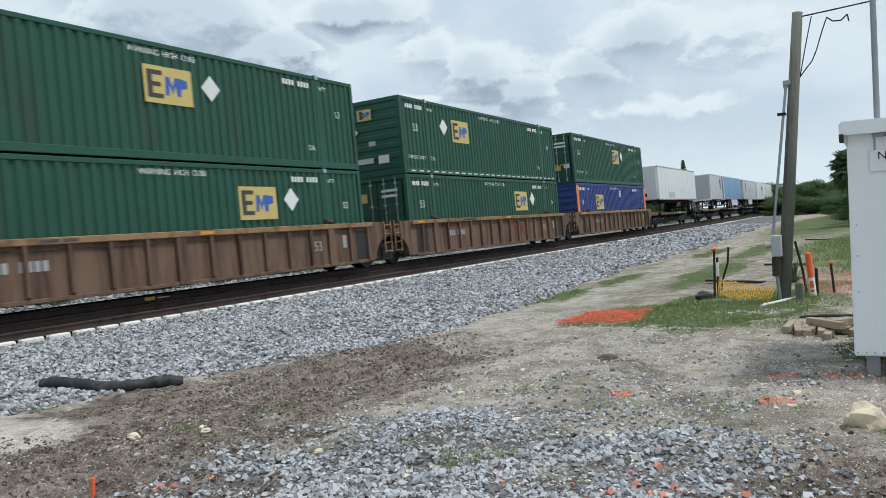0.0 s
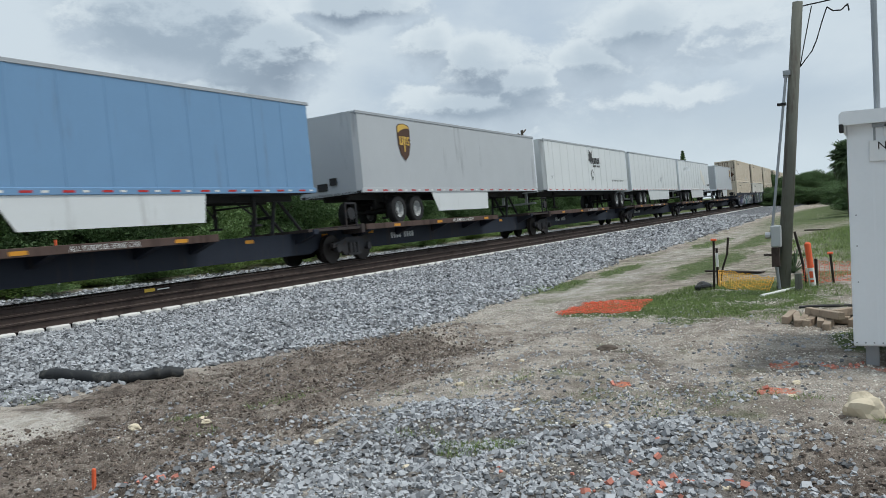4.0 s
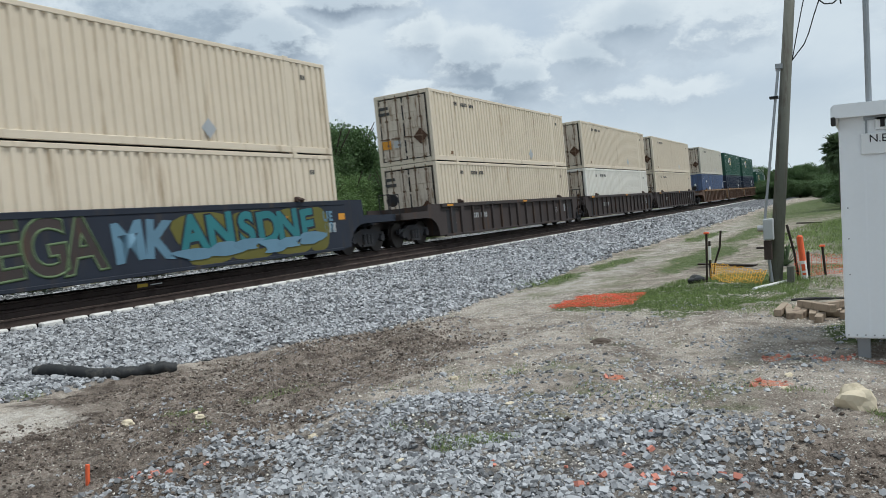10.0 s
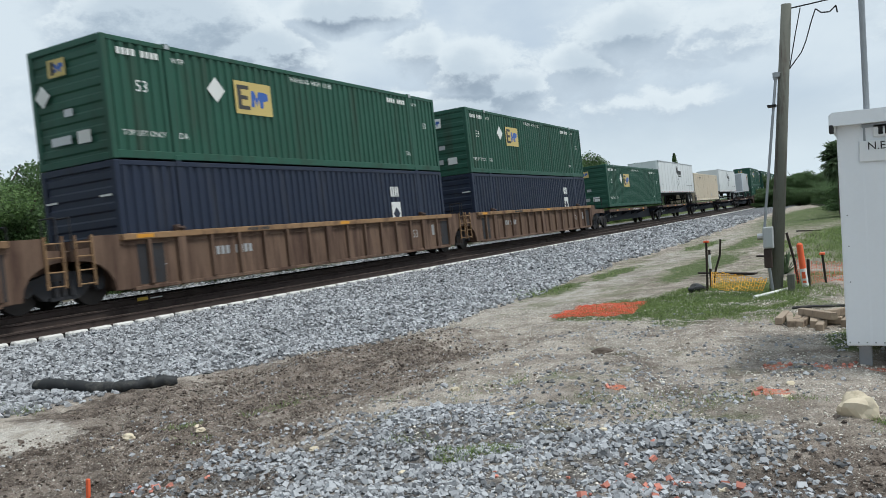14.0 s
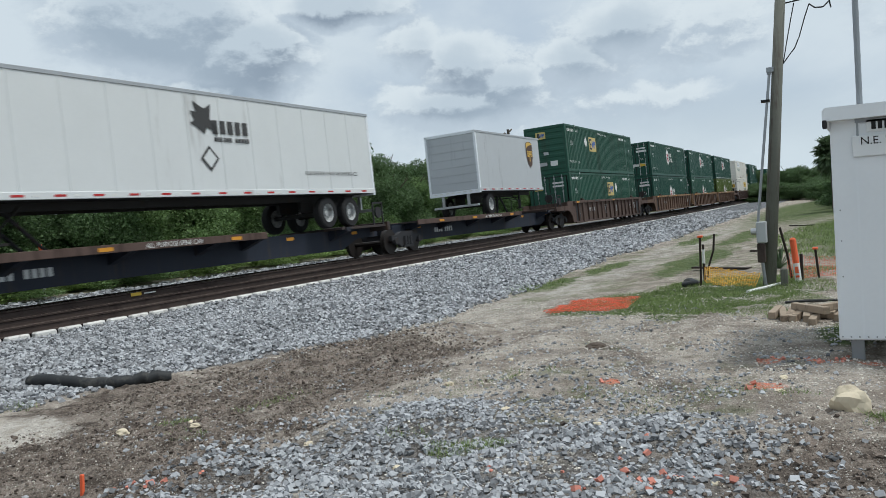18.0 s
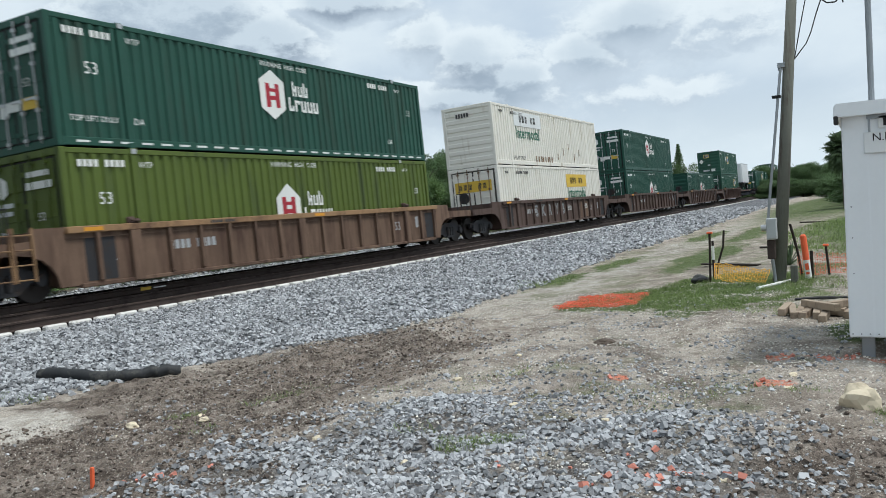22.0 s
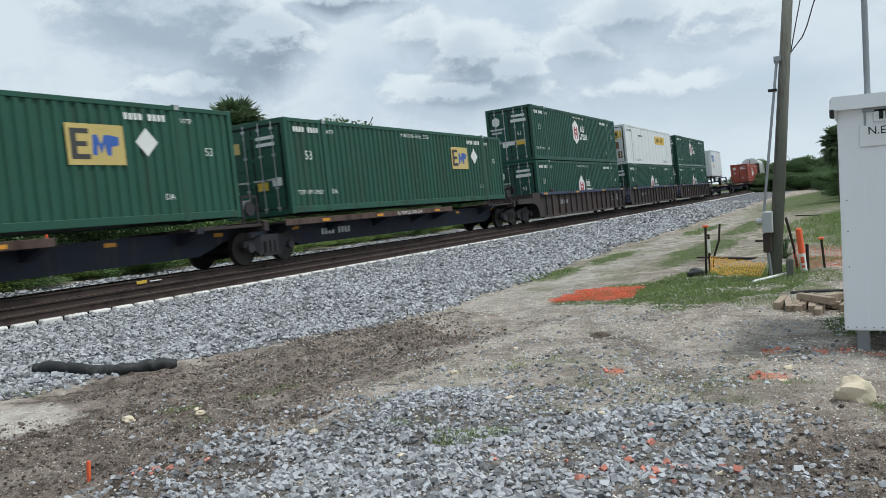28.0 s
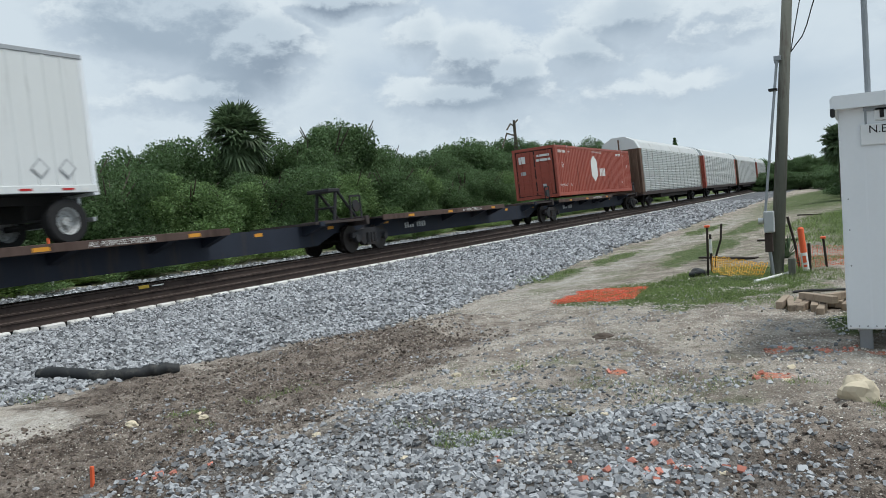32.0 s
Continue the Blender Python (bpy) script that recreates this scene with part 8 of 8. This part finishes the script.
def palm(x, y, height, crown, seed, skirt=True):
    rng = random.Random(seed)
    ob = thing("cabbage_palm", "cabbage palm with a shaggy round crown", "palm tree", "palms")
    ob.matrix_basis = pose(x, y, ground_z(x, y))
    t = Shape()
    for i in range(12):
        z = height * i / 12
        t.tube((0, 0, z - 0.1), (0, 0, z + height / 12), 0.19 + 0.02 * (i % 2), 10, 0.17)
    part("trunk", t.mesh("trunk", m_bark), None, ob)
    v, f = [], []

    def frond(az, el, ln, droop):
        d = Vector((math.cos(az) * math.cos(el), math.sin(az) * math.cos(el), math.sin(el)))
        hub = Vector((0, 0, height)) + d * ln * 0.5 - Vector((0, 0, droop * 0.2 * ln))
        side = d.cross(Vector((0, 0, 1))).normalized()
        upv = side.cross(d)
        n0 = len(v)
        base = Vector((0, 0, height))
        v.extend([base - side * 0.02, base + side * 0.02, hub + side * 0.02, hub - side * 0.02])
        f.append((n0, n0 + 1, n0 + 2, n0 + 3))
        for k in range(13):
            a = (k - 6) / 6 * 1.35
            w = (d * math.cos(a) + side * math.sin(a) + upv * rng.uniform(-0.15, 0.15)).normalized()
            L1 = ln * rng.uniform(0.42, 0.58)
            tip = hub + w * L1 - Vector((0, 0, droop * L1 * rng.uniform(0.3, 0.8)))
            mid = hub + w * L1 * 0.55
            n1 = len(v)
            c = w.cross(upv).normalized() * 0.075
            v.extend([hub, mid + c, tip, mid - c])
            f.append((n1, n1 + 1, n1 + 2, n1 + 3))

    for i in range(150):
        frond(rng.uniform(0, 6.283), rng.uniform(-0.6, 1.5), crown * rng.uniform(0.55, 1.05), rng.uniform(0.15, 0.6))
    if skirt:
        for i in range(90):
            frond(rng.uniform(0, 6.283), rng.uniform(-1.4, -0.5), crown * rng.uniform(0.6, 1.1), 0.7)
    part("crown", mesh_of("crown", v, f, m_palm), None, ob)


def make_plants():
    rng = random.Random(21)
    weeds, shrubs = "weeds behind the track", "shrubs behind the track"
    # a low fringe of weeds, then shrubs, then trees behind the track
    x = 10.0
    while x < 120:
        y = TRACK_Y + curve_y(x) + 8.0 + rng.uniform(-0.8, 1.2)
        plant("weed_clump", "bright green tangled weed clump behind the track", "weeds", x, y, rng.uniform(2.4, 3.6), rng.uniform(0.7, 1.4), m_weed if rng.random() < 0.6 else m_leaf, weeds, rng.randint(0, 3), 9000, 0.075, 0.0, False)
        x += rng.uniform(1.1, 1.8) * (1 + x / 90)
    x = 12.0
    while x < 150:
        y = TRACK_Y + curve_y(x) + 11.5 + rng.uniform(-1, 1.5)
        h = rng.uniform(3.8, 5.0)
        plant("shrub", "dense green shrub covered with vines", "shrub", x, y, rng.uniform(4.2, 5.6), h, m_leaf if rng.random() < 0.6 else m_leaf_dark, shrubs, rng.randint(0, 4), 26000, 0.062)
        x += rng.uniform(1.9, 2.8) * (1 + x / 120)
    x = 14.0
    while x < 170:
        y = TRACK_Y + curve_y(x) + 16 + rng.uniform(-1, 2)
        h = rng.uniform(4.6, 5.4) * (1 + 0.004 * x)
        plant("shrub", "tall dark shrub in a thicket", "shrub", x, y, rng.uniform(5, 6.5), h, m_leaf_dark, shrubs, rng.randint(0, 4), 26000, 0.062)
        x += rng.uniform(2.6, 3.8) * (1 + x / 120)
    trees = "trees behind the track"
    for x, y, w, h in ((40.5, 31, 5.5, 6.2), (43.5, 31.5, 6.5, 7.3), (47.0, 32, 6.5, 7.6), (50.0, 31, 5.5, 6.0), (63, 33, 7, 6.0), (69, 34, 8, 6.9), (74, 35, 7.5, 6.9), (80, 36, 7, 6.2), (101, 42, 8, 8.6), (110, 45, 8, 8.4), (123, 47, 9, 9.2), (134, 48, 10, 10.8), (146, 49, 10, 11.2), (158, 50, 9, 10.0), (170, 50, 9, 9.0), (33, 34, 5, 5.6)):
        plant("broadleaf_tree", "dark green broadleaf tree behind the track", "tree", x, y, w * 1.1, h * 1.10, m_leaf_dark, trees, rng.randint(0, 4), 26000, 0.062, 0.6)
    palm(36.2, 32, 6.2, 2.5, 3)
    palm(39.0, 34.5, 5.6, 1.3, 4)
    snag = thing("dead_snag", "bare dead tree trunk with broken limbs", "tree")
    snag.matrix_basis = pose(97.5, 40, ground_z(97.5, 40))
    part("trunk", Shape().tube((0, 0, -0.2), (-0.4, 0, 11.0), 0.35, 8, 0.18).mesh("trunk", m_bark), None, snag)
    for z, dx, dy, dz in ((9.0, -3.6, 0.5, -1.6), (10.2, -2.4, 0.2, -0.5), (8.2, 1.6, 0, -0.8), (10.6, 0.8, 0, 0.5)):
        part("limb", Shape().path([(-0.3, 0, z), (dx * 0.5, dy, z + 0.3), (dx, dy, z + dz)], 0.10, 6).mesh("limb", m_bark), None, snag)
    pole2 = thing("utility_pole", "distant wooden utility pole with a crossarm", "utility pole")
    pole2.matrix_basis = pose(34, 45, ground_z(34, 45))
    part("pole", Shape().tube((0, 0, 0), (0, 0, 6.6), 0.13, 8).mesh("pole", m_pole), None, pole2)
    part("crossarm", Shape().box(-0.7, 0.7, -0.05, 0.05, 6.1, 6.25).mesh("crossarm", m_pole), None, pole2)
    # the wood that closes the view down the line
    wood = "trees down the line"
    for i in range(13):
        x, y = 62 + i * 7 + rng.uniform(-2, 2), 0.2 + 0.40 * i - 2.2 + rng.uniform(-0.6, 0.6)
        plant("broadleaf_tree", "dark green tree at the wood's edge", "tree", x, y, rng.uniform(4.5, 6), 4.4 + 0.17 * i + rng.uniform(-0.4, 0.5), m_leaf_dark, wood, rng.randint(0, 4), 26000, 0.062, 0.0)
    for i in range(12):
        x, y = 165 + rng.uniform(-12, 12), -6 + i * 2.2
        plant("broadleaf_tree", "dark green tree across the end of the clearing", "tree", x, y, rng.uniform(6, 8), rng.uniform(5.6, 7.0), m_leaf_dark, wood, rng.randint(0, 4), 26000, 0.062, 0.0)
    for i in range(10):
        x, y = 50 + i * 9, -6 - rng.uniform(0, 6)
        plant("broadleaf_tree", "dark green tree at the wood's edge", "tree", x, y, rng.uniform(5, 7), rng.uniform(4.5, 6), m_leaf_dark, wood, rng.randint(0, 4), 26000, 0.062, 0.0)
    for i in range(15):
        x, y = 60 + i * 6.6 + rng.uniform(-2, 2), -0.9 + 0.38 * i + rng.uniform(-0.5, 0.5)
        plant("shrub", "low dark shrub at the wood's edge", "shrub", x, y, rng.uniform(5, 7), rng.uniform(2.2, 2.9), m_leaf_dark, wood, rng.randint(0, 4), 26000, 0.062)
    for i in range(13):
        plant("shrub", "low dark shrub across the end of the clearing", "shrub", 150 + rng.uniform(-5, 5), -8 + i * 2.3, rng.uniform(7, 9), rng.uniform(2.6, 3.6), m_leaf_dark, wood, rng.randint(0, 4), 26000, 0.062)
    palm(60, 1.7, 4.0, 1.5, 8)
    pine = thing("conifer", "distant narrow conifer standing above the trees", "tree", "trees behind the track")
    pine.matrix_basis = pose(300, 62, 0)
    p = []
    r2 = np.random.default_rng(5)
    for z in np.linspace(9, 19, 15):
        k = 2.8 * (20 - z) / 11
        for a in np.linspace(0, 6.28, 9):
            for q in np.linspace(0.2, 1, 9):
                p.append((q * k * math.cos(a) + r2.normal(0, 0.1), q * k * math.sin(a) + r2.normal(0, 0.1), z - 0.3 * q + r2.normal(0, 0.1)))
    part("crown", cards("crown", p, np.full(len(p), 0.5), (0, 0, 0.5), m_leaf_dark, 5), None, pine)
    part("trunk", Shape().tube((0, 0, 0), (0, 0, 19), 0.25, 8, 0.05).mesh("trunk", m_bark), None, pine)
    # agave by the pole
    ag = thing("agave_plant", "spiky dark green agave behind the pole", "agave")
    ag.matrix_basis = pose(19.2, 1.72, ground_z(19.2, 1.72))
    v, f = [], []
    for i in range(26):
        a, e = rng.uniform(0, 6.28), rng.uniform(0.25, 1.4)
        d = Vector((math.cos(a) * math.cos(e), math.sin(a) * math.cos(e), math.sin(e)))
        s = d.cross(Vector((0, 0, 1))).normalized() * 0.028
        L1 = rng.uniform(0.42, 0.6)
        n = len(v)
        v.extend([-s, s, d * L1 * 0.5 + s * 1.2, d * L1, d * L1 * 0.5 - s * 1.2])
        f.append((n, n + 1, n + 2, n + 3, n + 4))
    part("leaves", mesh_of("leaves", v, f, m_palm), None, ag)


make_plants()


def make_grass():
    """Short grass blades in the patches by the pole and along the sand."""
    rng = np.random.default_rng(6)
    pts, size = [], []
    spots = [(15.2, 2.4, 2.9, 1.4, 26000, 0.055), (14.0, 3.7, 1.8, 0.8, 6000, 0.04), (13.2, 1.3, 1.3, 0.8, 5000, 0.045), (17.5, 0.4, 2.5, 1.2, 6000, 0.07), (12.8, -0.6, 1.2, 0.8, 700, 0.09), (32, 0.4, 11, 2.6, 16000, 0.12), (24, 6.9, 2.2, 0.45, 350, 0.07), (37, 6.6, 3.5, 0.5, 350, 0.08),
             (7.0, 0.42, 0.16, 0.22, 500, 0.035), (6.75, -0.05, 0.12, 0.14, 300, 0.04), (6.6, 0.12, 0.12, 0.2, 260, 0.03), (8.05, 2.54, 0.2, 0.2, 90, 0.06), (8.2, 3.3, 0.3, 0.3, 120, 0.05), (5.27, 2.8, 0.14, 0.2, 500, 0.04), (5.4, 2.55, 0.14, 0.2, 400, 0.04), (5.6, 3.4, 0.14, 0.25, 90, 0.05),
             (6.08, 6.4, 0.18, 0.25, 320, 0.04), (7.0, 5.9, 0.25, 0.3, 300, 0.035), (7.6, 3.6, 0.5, 0.4, 400, 0.03), (7.2, 1.6, 0.6, 0.4, 500, 0.03), (6.66, 6.0, 0.12, 0.14, 60, 0.05), (6.4, 9.6, 0.2, 0.5, 160, 0.06), (7.4, 1.1, 0.4, 0.3, 120, 0.04), (6.6, 1.8, 0.3, 0.3, 90, 0.04), (7.17, 4.47, 0.3, 0.3, 80, 0.04), (7.7, 2.6, 0.5, 0.35, 260, 0.045), (7.1, 2.0, 0.5, 0.4, 260, 0.04), (7.9, 3.2, 0.35, 0.3, 260, 0.04), (7.15, 0.55, 0.2, 0.2, 300, 0.035), (7.4, 5.9, 0.5, 0.5, 200, 0.03), (5.5, 5.8, 0.25, 0.3, 240, 0.04), (14.3, 4.4, 1.2, 0.5, 600, 0.06), (19.2, 7.4, 1.3, 0.7, 700, 0.08)]
    for cx, cy, rx, ry, n, h in spots:
        a, r = rng.uniform(0, 2 * np.pi, n), np.sqrt(rng.uniform(0, 1, n))
        for x, y in zip(cx + rx * r * np.cos(a), cy + ry * r * np.sin(a)):
            if noise.noise((x * 1.1, y * 1.1, 2.0)) + 0.5 * noise.noise((x * 3.3, y * 3.3, 2.0)) < -0.14:
                continue
            k = h * rng.uniform(0.5, 1.3)
            pts.append((x, y, ground_z(x, y) + k * 0.35))
            size.append(k)
    me = cards("grass_blades", pts, size, (0, 0, -0.2), m_grass, 9, 1.0)
    # turn the leaves into upright blades
    co = np.empty(len(me.vertices) * 3, np.float32)
    me.vertices.foreach_get("co", co)
    co = co.reshape(-1, 4, 3)
    n = len(co)
    a = rng.uniform(0, 2 * np.pi, n)
    s = np.array(size)[:, None]
    side = np.stack([np.cos(a), np.sin(a), np.zeros(n)], 1) * 0.055 * s
    lean = rng.normal(0, 0.6, (n, 3)) * s
    lean[:, 2] = 0
    base = np.array(pts) - np.array([0, 0, 0.35]) * s
    tip = base + lean + np.array([0, 0, 1.0]) * s
    co[:, 0], co[:, 1], co[:, 2], co[:, 3] = base - side, base + side, tip + side * 0.2, tip - side * 0.2
    me.vertices.foreach_set("co", co.ravel())
    me.update()
    tagged(new("grass", me), "patchy short green grass on the sand", "grass", kind="stuff")


make_grass()


motions()
